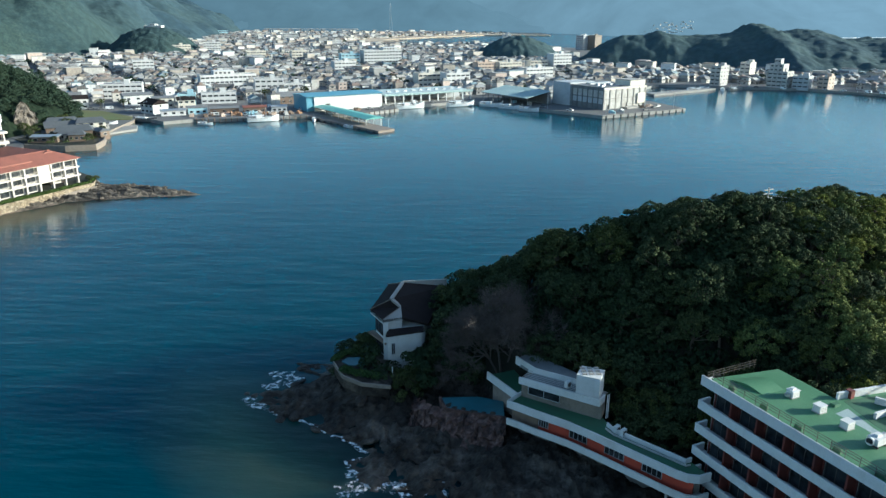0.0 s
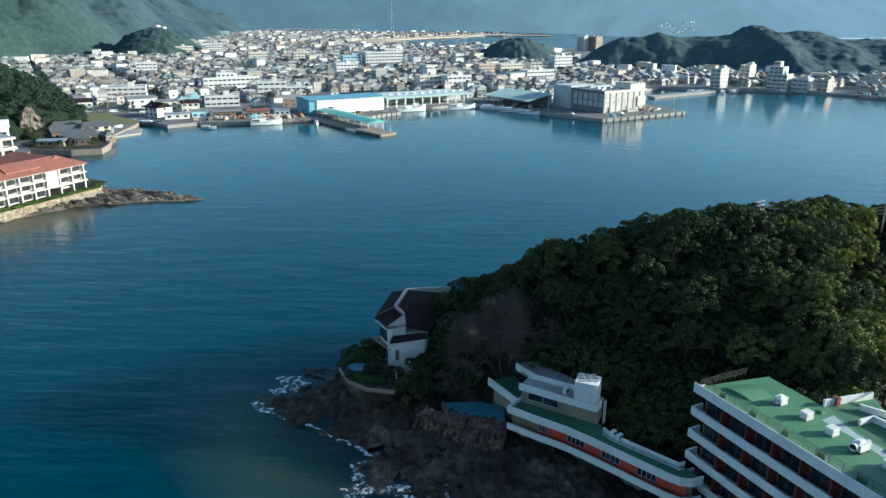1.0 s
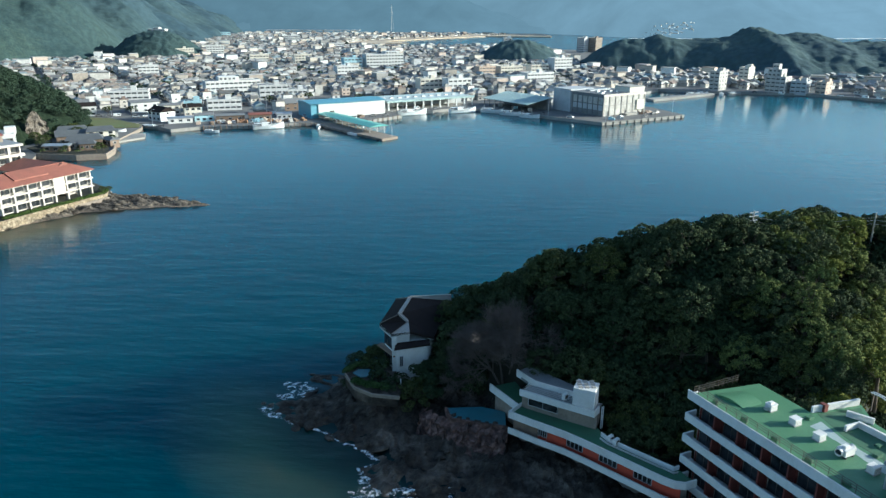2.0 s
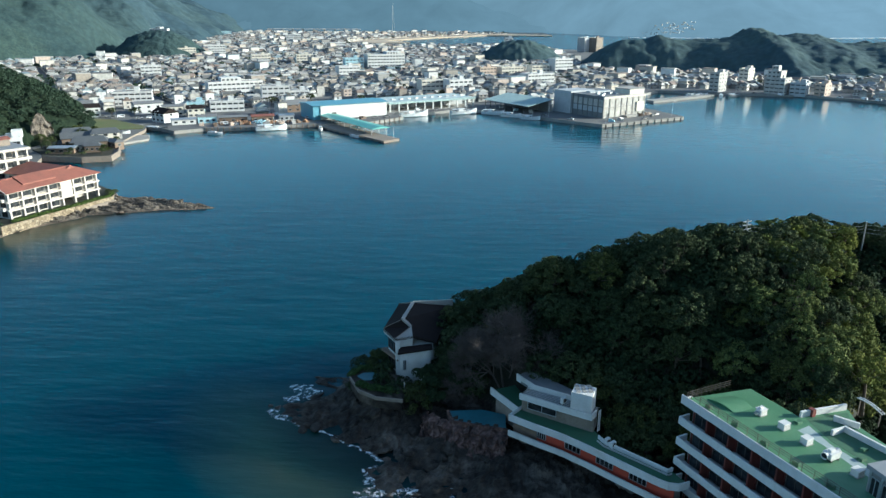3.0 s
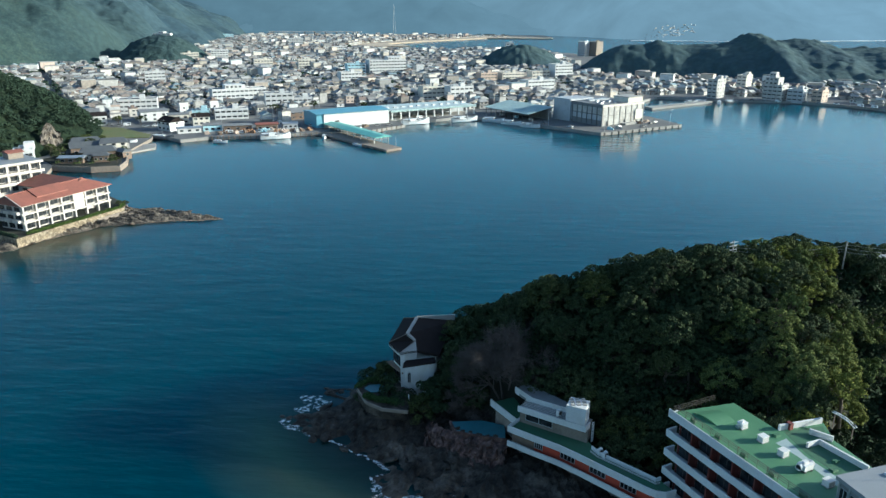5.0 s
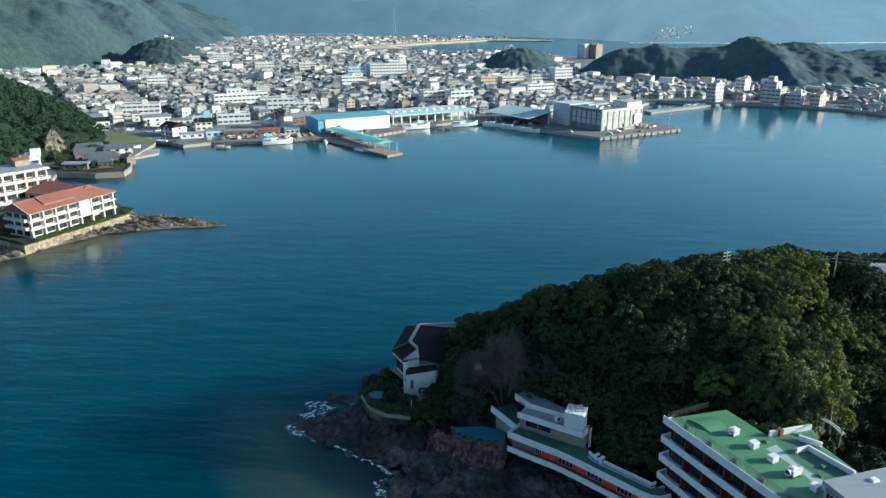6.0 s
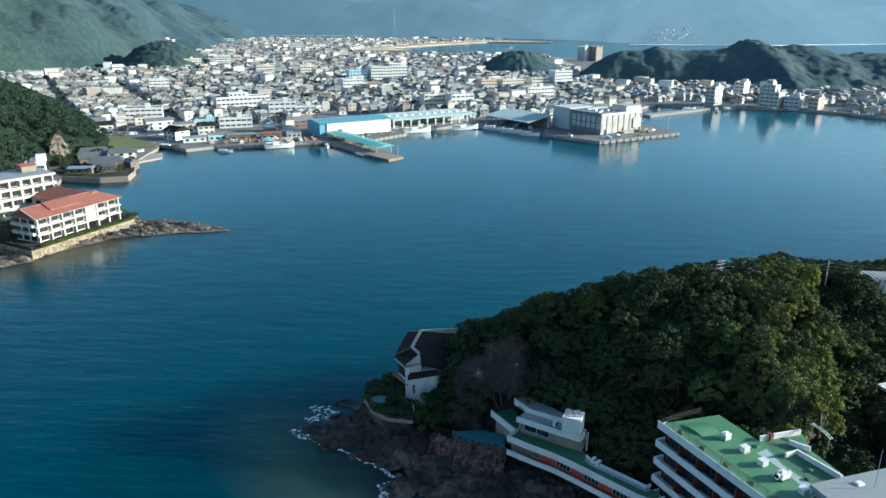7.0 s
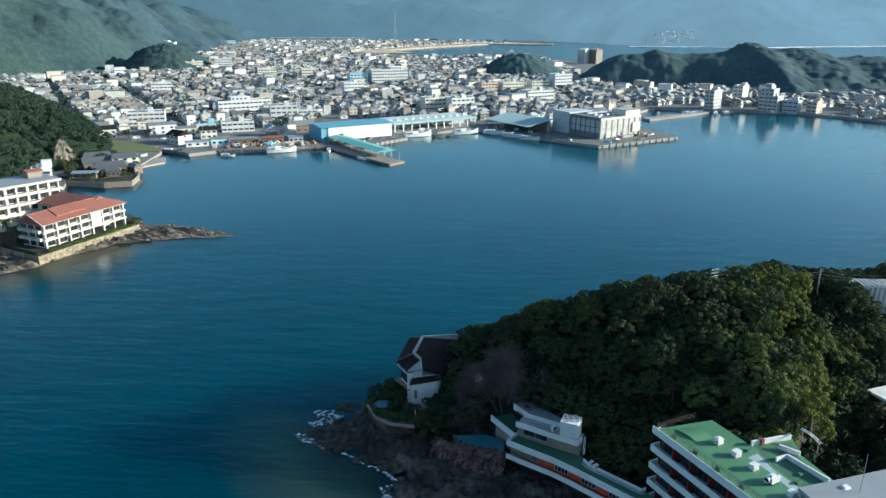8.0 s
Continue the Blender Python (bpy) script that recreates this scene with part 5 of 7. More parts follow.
part("roof_house", Geo().box(22.5, 0.5, HK + 0.5, 35.8, 13, HK + 3.6), M["cream"], store)
part("roof_house_cap", Geo().box(22.2, 0.2, HK + 3.6, 36.1, 13.3, HK + 4.0), M["concrete"], store)
part("steel_plate", Geo().box(28.5, -0.9, 2.6, 35.0, -0.3, 8.6), M["cream"], store, "beige loading bay housing")
part("loading_dock", Geo().box(16, -4.5, 0, 27, -0.4, 1.1), M["concrete"], store)
for i in range(5):
    part("roof_gear", Geo().box(3 + i * 3.4, 5 + (i * 7) % 9, HK + 0.5, 5.2 + i * 3.4, 7 + (i * 7) % 9, HK + 1.3 + 0.4 * (i % 2), taper=0.1), M["metal_grey"], store)
part("roof_drum", Geo().box(8, 20, HK + 0.5, 26, 24, HK + 1.4), M["metal_grey"], store)
for i in range(12):
    t = (i + 0.5) / 12
    x, y = 89.2 + 58.2 * t, 404.7 + 34.4 * t
    ob = tagged(part("quay_fender", Geo().box(-0.35, -0.3, -1.0, 0.35, 0.0, 1.5, m=pose(x, y, 0.1, 0, 0, 30.6)), M["tyre"]), "black rubber fender on the quay wall", "fender", "quay fenders")

# ---- small gabled houses and sheds by the water ----
def gable_house(label, a, b_, depth, h, rise, wall, roof, base=1.8, name="house", bays=3, hip=0.0):
    turn, w = heading(a, b_), math.dist(a, b_)
    ob = thing(name, a[0], a[1], base, turn, label, name.replace("_", " "), "waterside houses")
    part("wall", Geo().box(0, 0, -1, w, depth, h), wall, ob)
    part("roof", Geo().gable(0, 0, w, depth, h, rise, 0.5, hip=hip), roof, ob)
    gg = Geo().add([(0.02, 0.02, h), (0.02, depth - 0.02, h), (0.02, depth / 2, h + rise - 0.25), (w - 0.02, 0.02, h), (w - 0.02, depth - 0.02, h), (w - 0.02, depth / 2, h + rise - 0.25)], [(0, 2, 1), (3, 4, 5)])
    if not hip:
        part("gable_wall", gg, wall, ob)
    for k in range(1 if h < 4.4 else 2):
        for i in range(bays):
            window(ob, (i + 0.5) * w / bays, -0.02, 1.5 + k * 2.8, min(1.9, w / bays * 0.6), 1.2, plain=True)
        window(ob, w + 0.02, depth / 2, 1.5 + k * 2.8, 1.5, 1.2, 90, plain=True)
        window(ob, -0.02, depth / 2, 1.5 + k * 2.8, 1.5, 1.2, -90, plain=True)
    return ob


S = "shed"
gable_house("white gabled house with a dark roof by the quay", (-174, 409), (-164.5, 402.5), 10, 5.2, 2.8, M["white"], M["tile_dark"])
gable_house("low white fishing shed on the quay edge", (-157, 394.5), (-145.2, 400), 6, 2.8, 0.9, M["white"], M["metal_grey"], name=S)
gable_house("bright blue net shed on the quay", (-144.5, 402), (-135, 406), 7, 3.6, 1.0, M["pale_blue"], M["slate"], name=S)
gable_house("white plastered house behind the grass field", (-196, 438), (-182, 447), 12, 6.2, 1.4, M["white"], M["slate"])
gable_house("white plastered house behind the grass field", (-222, 420), (-212, 426), 10, 6.0, 2.0, M["white"], M["tile_dark"])
gable_house("grey house behind the grass field", (-238, 440), (-226, 446), 9, 5.6, 2.0, M["greyblock"], M["slate"])
gable_house("cream house with a flat-topped roof", (-175, 429), (-164, 434), 10, 5.8, 1.0, M["cream"], M["slate"])
gable_house("cream house near the blue shed", (-158, 424), (-149, 428), 9, 5.4, 1.8, M["cream"], M["tile_dark"])
gable_house("rust-brown open fishing shed with nets", (-133, 404), (-118, 409), 8, 3.0, 1.0, M["wood"], M["slate"], name=S)
gable_house("rust-brown open fishing shed with nets", (-115, 408), (-103, 412), 7, 3.2, 1.0, M["wood"], M["tile_red"], name=S)
gable_house("low grey fishing shed on the quay", (-100, 413), (-92, 416), 6, 3.0, 1.0, M["greyblock"], M["metal_grey"], name=S)
gable_house("dark-roofed boat house beside the warehouse", (-104, 452), (-92, 459), 12, 4.5, 2.6, M["wood"], M["slate"], name=S)
gable_house("grey-tiled garden house on the promontory", (-175, 317), (-161, 323), 9, 3.2, 2.4, M["wood"], M["tile_grey"], 2.0, hip=2.0)
gable_house("low tiled side wing of the garden house", (-172, 313.5), (-164, 316), 4.5, 2.5, 1.5, M["cream"], M["tile_grey"], 2.0, hip=1.0)
gable_house("grey-tiled garden house on the promontory", (-184, 326), (-172, 333), 8, 3.4, 2.6, M["wood"], M["tile_grey"], 2.0)
gable_house("brown-walled boat house on the promontory", (-181, 308), (-170, 309), 6, 2.6, 0.8, M["wood"], M["metal_grey"], 1.8, name=S)
gable_house("small tiled lodge at the sea wall", (-163, 326), (-157, 322), 4.5, 2.6, 1.5, M["wood"], M["tile_grey"], 2.0, hip=1.2)
gable_house("grey-tiled two-storey house on the promontory", (-172, 331), (-161, 337), 8, 5.0, 2.2, M["cream"], M["tile_grey"], 2.0, hip=1.6)
gable_house("grey-tiled house behind the promontory garden", (-190, 338), (-178, 345), 8, 4.0, 2.2, M["wood"], M["tile_grey"], 2.0, hip=1.6)
gable_house("low tiled shed by the boat ramp", (-175, 346), (-166, 350), 5, 2.6, 1.4, M["panel"], M["tile_grey"], 1.8, name=S)
gable_house("small tiled garden pavilion at the sea wall", (-166, 311), (-160, 313), 4.5, 2.8, 1.6, M["wood"], M["tile_grey"], 2.0, hip=1.2)
part("promontory_wall", strip([(-180.3, 300.7), (-161.1, 297.8), (-149.7, 301.4), (-151.5, 313.2), (-162, 339)], 0.5, 0.5, 2.5), M["stone_wall"])
tagged(scene.objects["promontory_wall"], "curved brown stone sea wall of the promontory", "wall", kind="structure")

# ---- larger town buildings ----
T = "town blocks"
block("long white three-storey office block", (-181, 536), (-141, 546), 13, 3, 3.4, M["white"], upper=(10, 24, 1), group=T)
block("white three-storey harbour office", (-135, 513), (-116, 519), 13, 3, 3.3, M["white"], group=T)
block("low white annex of the harbour office", (-116, 521), (-103, 525), 10, 2, 3.0, M["white"], group=T)
block("white patterned two-storey club house", (-153, 451), (-133, 458), 9, 2, 3.2, M["white"], group=T)
block("pale grey block of flats", (-290, 677), (-272, 680), 12, 4, 3.0, M["white"], group=T)
block("white square office block", (-107, 706), (-86, 710), 14, 3, 3.4, M["white"], group=T)
block("wide white stepped town hotel", (-88, 795), (-46, 800), 18, 5, 3.3, M["white"], upper=(22, 38, 1), group=T, category="hotel")
block("grey-blue building beside the town hotel", (-112, 790), (-92, 792), 14, 4, 3.2, M["pale_blue"], group=T)
block("cream four-storey block of flats", (-21, 568), (-2, 571), 12, 3, 3.3, M["cream"], group=T)
block("white four-storey block of flats", (1, 562), (21, 566), 12, 3, 3.5, M["white"], group=T)
block("white gridded three-storey office", (70, 628), (97, 634), 13, 3, 3.3, M["white"], group=T)
block("white plastered town building", (110, 742), (131, 746), 13, 5, 3.2, M["white"], group=T)
block("white plastered town building", (86, 738), (106, 740), 13, 3, 3.2, M["cream"], group=T)
block("salmon-coloured three-storey town building", (32, 715), (50, 718), 12, 3, 3.1, M["orange"], group=T)
block("yellowish three-storey town building", (54, 722), (78, 725), 12, 3, 3.0, M["cream"], group=T)
block("tall twin apartment tower above the bay", (212, 1198), (222, 1188), 20, 7, 3.2, M["greyblock"], group=T, category="apartment tower")
block("tall twin apartment tower above the bay", (230, 1198), (241, 1188), 20, 7, 3.2, M["stone_wall"], group=T, category="apartment tower")
block("white five-storey building on the harbour front", (215, 590), (220.7, 584.3), 15, 5, 3.0, M["panel"], group=T)
block("small white block under the wooded hill", (256, 634), (262, 628), 12, 5, 3.0, M["cream"], group=T)
harbour_hotel = block("white stepped seven-storey harbour hotel", (256, 578), (266.6, 567.4), 13, 4, 3.0, M["panel"], upper=(0.4, 11, 2), group=T, category="hotel")
block("grey five-bay building on the harbour front", (272, 569), (281, 561.5), 12, 3, 3.0, M["greyblock"], group=T)
block("salmon-coloured narrow house front", (289, 563), (294, 557), 11, 3, 3.0, M["orange"], group=T)
block("pale flats below the western woods", (-335, 1018), (-312, 1020), 14, 5, 3.2, M["white"], group=T)
block("pale school building in the town", (-375, 990), (-345, 995), 12, 4, 3.3, M["cream"], group=T)
block("white block on the far edge of the town", (-330, 1500), (-300, 1500), 15, 5, 3.2, M["white"], group=T)
block("white block on the far edge of the town", (-205, 1280), (-180, 1282), 13, 3, 3.2, M["white"], group=T)
block("cream block in the middle of the town", (-245, 905), (-222, 908), 13, 3, 3.3, M["cream"], group=T)
block("cream block in the middle of the town", (-180, 860), (-160, 862), 12, 4, 3.2, M["cream"], group=T)
block("white hilltop building with a low tower", (-418, 1028), (-394, 1028), 10, 2, 3.0, M["white"], 33.5, upper=(8, 15, 1), group=T)
block("white plastered hotel on the bay knoll", (74, 944), (84, 945), 8, 3, 2.8, M["white"], 23.0, group=T)
block("pale blue two-storey quay building", (-166, 446), (-156, 449), 9, 2, 3.0, M["pale_blue"], group=T)
block("white harbour building with square windows", (-228, 478), (-204, 486), 14, 3, 3.0, M["white"], group=T)
block("pale block far up the valley", (-625, 1900), (-560, 1905), 30, 3, 4.0, M["pale_blue"], group=T)

part("tower", Geo().box(3.0, 2.5, 17.9, 8.0, 8.0, 22.0), M["panel"], harbour_hotel)
for i in range(2):
    window(harbour_hotel, 4.3 + i * 2.4, 2.48, 20.2, 1.6, 1.2)


# ---- town houses ----
rng = random.Random(11)
BUSY = [(o.matrix_world.translation.x, o.matrix_world.translation.y) for o in scene.objects if o.type == "EMPTY" and o.parent is None and "label" in o.keys()]


def skirt(g, w, d, z, over=0.75, rise=0.75, inset=0.14, m=None):
    """A low hipped roof round the ground floor, below a smaller upper storey."""
    x, y, i, j = w / 2, d / 2, w / 2 * (1 - inset) - 0.05, d / 2 * (1 - inset) - 0.05
    q = [(sx * (x + over), sy * (y + over), zz) for zz in (z, z + 0.14) for sx, sy in ((-1, -1), (1, -1), (1, 1), (-1, 1))] + [(sx * i, sy * j, z + rise) for sx, sy in ((-1, -1), (1, -1), (1, 1), (-1, 1))]
    if m is not None:
        q = [m @ Vector(a) for a in q]
    return g.add(q, [(3, 2, 1, 0)] + [(k + i_, k + (i_ + 1) % 4, k + 4 + (i_ + 1) % 4, k + 4 + i_) for k in (0, 4) for i_ in range(4)] + [(8, 9, 10, 11)])


def house_prototype(w, d, h, rise, hip, flat):
    ob = thing("house", 0, 0, -50, 0, "small plastered town house with a tiled roof", "house", "town houses")
    tiers = not flat and h > 4
    uw, ud = (w * 0.86, d * 0.86) if tiers else (w, d)
    part("wall", Geo().box(-w / 2, -d / 2, -1, w / 2, d / 2, 2.7 if tiers else h), M["wall"], ob)
    if tiers:
        part("upper_wall", Geo().box(-uw / 2, -ud / 2, 2.7, uw / 2, ud / 2, h), M["wall"], ob)
        part("lower_roof", skirt(Geo(), w, d, 2.65), M["roof"], ob)
    if flat:
        g = Geo().box(-w / 2 - 0.15, -d / 2 - 0.15, h, w / 2 + 0.15, d / 2 + 0.15, h + 0.5).box(-1, -1, h + 0.5, 1.5, 1.2, h + 2.2)
    else:
        g = Geo().gable(-uw / 2, -ud / 2, uw / 2, ud / 2, h, rise, 0.8, hip=hip)
        g.tube((-uw / 2 + hip, 0, h + rise + 0.05), (uw / 2 - hip, 0, h + rise + 0.05), 0.16, 0.16, 5)
    part("roof", g, M["roof"], ob)
    for k in range(1 if h < 4 else 2):
        z, ww, dd = (1.4, w, d) if not k else (4.2, uw, ud)
        for i in range(2):
            window(ob, (i - 0.5) * ww * 0.5, -dd / 2 - 0.02, z, 1.8, 1.1, plain=True)
        window(ob, ww / 2 + 0.02, 0, z, 1.6, 1.1, 90, plain=True)
    return ob


PROTO = [house_prototype(*q) for q in ((7, 5.8, 5.2, 1.7, 0, False), (6.2, 6, 5.2, 1.7, 2.2, False), (8.6, 6.2, 3.1, 1.9, 1.6, False), (7, 6, 5.6, 0, 0, True),
                                       (5.8, 5.2, 5.0, 1.5, 0, False), (9.5, 6.8, 5.4, 2.0, 0, False), (6.6, 6.2, 8.0, 0, 0, True), (8, 5.4, 5.2, 1.8, 1.5, False), (7.4, 6.5, 5.4, 1.9, 1.8, False), (6, 5.2, 3.0, 1.7, 0, False))]
STREET = radians(31)


def free_spots(pts):
    """Those places that are dry, flat and not built on."""
    X, Y = np.array(pts).T
    ok = shore_distance(X, Y, TOWN) > 14
    for a, b_ in BUSY:
        ok &= ~((np.abs(X - a - 9) < 24) & (np.abs(Y - b_ - 6) < 15))
    ok &= ~((X > -100) & (X < 70) & (Y < 520 - 0.3 * (X + 40) * (X > 0)))
    ok &= ~((X > 55) & (X < 150) & (Y < 500)) & ~((X < -85) & (Y < 436)) & ~((X < -180) & (Y < 448))
    for q in (east_hills, west_mountain, knoll(-408, 1030, 72, 70, 37, 20), knoll(92, 940, 64, 46, 29, 24), west_slope):
        ok &= q(X, Y) < 1.5
    return [p for p, k in zip(pts, ok) if k]


spots = []
step = 8.8
for i in range(-178, 229):
    for j in range(-15, 241):
        if i % 7 == 0 or j % 9 == 0:
            continue
        u, w = i * step + rng.uniform(-1.8, 1.8), j * step + rng.uniform(-1.8, 1.8)
        x, y = u * math.cos(STREET) - w * math.sin(STREET), 400 + u * math.sin(STREET) + w * math.cos(STREET)
        if y < 415 or y > 2230 or abs(x) > 0.68 * (y + 30) or rng.random() < 0.07:
            continue
        if x > 175 and (y > 760 or y < 520):
            continue
        if y > 1360 and x > np.interp(y, (1360, 1560, 1700, 1935, 2140), (-190, -215, -195, -78, 55)):
            continue
        spots.append((x, y))
spots = free_spots(spots)
spots.sort(key=lambda q: q[1] - 0.1 * abs(q[0]))
for x, y in spots[:290]:
    k = rng.choice(PROTO)
    copy_thing(k, pose(x, y, 1.8, 0, 0, (31 if x < 170 else -40) + rng.choice((0, 90, 180, 270)) + rng.uniform(-6, 6)) @ Matrix.Diagonal((0.93, 0.93, 0.95, 1)))
for k in PROTO:
    for o in (*k.children_recursive, k):
        bpy.data.objects.remove(o)
far_w, far_r, far_g = Geo(), Geo(), Geo()
BASE = {}
for i in range(70):
    q = (rng.uniform(-30, 175), rng.uniform(2180, 2290))
    BASE[q] = 2.5 + max(0.0, float(back_range(np.array([q[0]]), np.array([q[1]]))[0]))
for i in range(90):
    q = (rng.gauss(612, 36), 1984 + 48 * rng.random() ** 1.5)
    BASE[q] = float(back_range(np.array([q[0]]), np.array([q[1]]))[0]) - 0.6
spots += list(BASE)
for x, y in spots[290:]:
    w, d, h = rng.uniform(5.4, 8.6), rng.uniform(4.8, 6.6), rng.choice((2.7, 2.9, 3.1, 4.9, 5.2, 5.4))
    if y > 1900 and (x, y) in BASE:
        w, d, h = rng.uniform(3.0, 7.5), rng.uniform(2.4, 4.0), rng.uniform(0.9, 2.0)
    elif rng.random() < 0.03:
        w, d, h = rng.uniform(9, 16), rng.uniform(8, 11), rng.uniform(6.6, 11)
    m = pose(x, y, BASE.get((x, y), 1.8), 0, 0, (31 if x < 170 else -40) + rng.choice((0, 90, 180, 270)) + rng.uniform(-14, 14))
    if y > 1900 and x > 300:
        far_w.box(-w / 2, -d / 2, -1, w / 2, d / 2, h, m=m)
        continue
    r = Geo()
    uw, ud = w, d
    if h > 6.5 or rng.random() < 0.04:
        r.box(-w / 2 - 0.1, -d / 2 - 0.1, h, w / 2 + 0.1, d / 2 + 0.1, h + 0.5)
        far_w.box(-w / 2, -d / 2, -1, w / 2, d / 2, h, m=m)
    elif h > 4:
        uw, ud = w * 0.86, d * 0.86
        far_w.box(-w / 2, -d / 2, -1, w / 2, d / 2, 2.7, m=m).box(-uw / 2, -ud / 2, 2.7, uw / 2, ud / 2, h, m=m)
        skirt(far_r, w, d, 2.65, m=m)
        r.gable(-uw / 2, -ud / 2, uw / 2, ud / 2, h, rng.uniform(1.4, 2.1), 0.75, hip=rng.choice((0, 0, 2.2)))
    else:
        far_w.box(-w / 2, -d / 2, -1, w / 2, d / 2, h, m=m)
        r.gable(-w / 2, -d / 2, w / 2, d / 2, h, rng.uniform(1.8, 2.6), 0.8, hip=rng.choice((0, 0, 2.4)))
        e0, e1 = rng.uniform(-w / 2, 0), d / 2 + rng.uniform(1.2, 2.4)
        far_w.box(e0, d / 2 - 0.1, -1, e0 + w * 0.5, e1, 2.0, m=m)
        far_r.box(e0 - 0.2, d / 2 + 0.1, 2.0, e0 + w * 0.5 + 0.2, e1 + 0.3, 2.2, m=m)
    far_r.add([m @ Vector(q) for q in r.v], r.f)
    for kk in range(2 if h > 4 else 1):
        z0, z1, ww, dd = (0.9, 2.0, w, d) if not kk else (3.7, 4.7, uw, ud)
        for sx in (-0.25, 0.25):
            pane = [(sx * ww - 0.9, -dd / 2 - 0.04, z0), (sx * ww + 0.9, -dd / 2 - 0.04, z0), (sx * ww + 0.9, -dd / 2 - 0.04, z1), (sx * ww - 0.9, -dd / 2 - 0.04, z1)]
            far_g.add([m @ Vector(q) for q in pane], [(0, 1, 2, 3)])
        pane = [(ww / 2 + 0.04, -0.9, z0), (ww / 2 + 0.04, 0.9, z0), (ww / 2 + 0.04, 0.9, z1), (ww / 2 + 0.04, -0.9, z1)]
        far_g.add([m @ Vector(q) for q in pane], [(0, 1, 2, 3)])
town = thing("far_town", 0, 0, 0, 0, "dense field of small far town houses", "houses", kind="stuff")
tagged(part("walls", far_w, M["walls"], town), kind="stuff")
tagged(part("roofs", far_r, M["roofs"], town), kind="stuff")
tagged(part("windows", far_g, M["far_glass"], town), kind="stuff")


# ---- trees ----
def leaf_cloud(g, centre, radius, count, size, rs, flat=0.75):
    """Loose leaf sprays on the shell of a clump."""
    count, size = count * 2, size * 0.78
    d = rs.normal(size=(count, 3))
    d /= np.linalg.norm(d, axis=1)[:, None]
    d[:, 2] = np.abs(d[:, 2]) * 1.15 - 0.35
    r = radius * rs.uniform(0.7, 1.08, (count, 1))
    p = np.array(centre) + d * r * np.array((1, 1, flat))
    nrm = d + rs.normal(scale=0.55, size=(count, 3)) + np.array((0, 0, 0.25))
    nrm /= np.linalg.norm(nrm, axis=1)[:, None]
    t = np.cross(nrm, rs.normal(size=(count, 3)))
    t /= np.linalg.norm(t, axis=1)[:, None]
    s = np.cross(nrm, t)
    a = size * rs.uniform(0.6, 1.3, (count, 1))
    o = len(g.v)
    quads = np.stack([p - t * a, p + t * a * 0.6 - s * a * 0.55, p + t * a * 0.6 + s * a * 0.55 + nrm * a * 0.15], 1).reshape(-1, 3)
    g.v += [tuple(q) for q in quads.tolist()]
    g.f += [(o + 3 * i, o + 3 * i + 1, o + 3 * i + 2) for i in range(count)]
    g.k += [0] * count


def tree_prototype(seed, spread_, height, clumps, leaves, size, mat, label, group):
    """A broad evergreen: a domed crown of many small leaf clumps that hangs low round the limbs."""
    rs = np.random.RandomState(seed)
    ob = thing("tree", 0, 0, -60, 0, label, "tree", group)
    g = Geo()
    bend = rs.uniform(-0.5, 0.5, 2)
    fork = Vector((bend[0], bend[1], height * 0.45))
    g.tube((0, 0, -2.0), fork, 0.30, 0.2, 7)
    crown = Geo()
    lean, lobes = rs.uniform(0, math.tau, 3), rs.uniform(0.1, 0.24, 3)
    for i in range(clumps):
        a, up = i * 2.399 + rs.uniform(-0.4, 0.4), 1.0 - 1.3 * (i + 0.5) / clumps
        wide = math.sqrt(max(0.0, 1 - up * up)) * (1 + sum(q * math.cos((k + 1) * a + w) for k, (q, w) in enumerate(zip(lobes, lean))))
        k = rs.uniform(0.72, 1.06)
        c = Vector((bend[0] + spread_ * 0.86 * k * wide * math.cos(a), bend[1] + spread_ * 0.86 * k * wide * math.sin(a), height * (0.62 + 0.32 * up * k)))
        if i % 3 == 0:
            g.tube(fork + Vector((0, 0, -rs.uniform(0, 1.0))), c - Vector((0, 0, 0.2)), 0.1, 0.03, 3)
        leaf_cloud(crown, c, rs.uniform(0.6, 1.25) * spread_ / 4.3, leaves, size, rs)
    part("trunk", g, M["bark"], ob)
    part("crown", crown, mat, ob)
    return ob


def drop(protos):
    for k in protos:
        for o in (*k.children_recursive, k):
            bpy.data.objects.remove(o)


rs = np.random.RandomState(4)
WOOD = [tree_prototype(30 + i, rs.uniform(2.6, 3.7), rs.uniform(6.6, 8.4), 36, 62, 0.215, M["leaf"], "dense evergreen tree on the headland slope", "headland trees") for i in range(7)]
trees = []
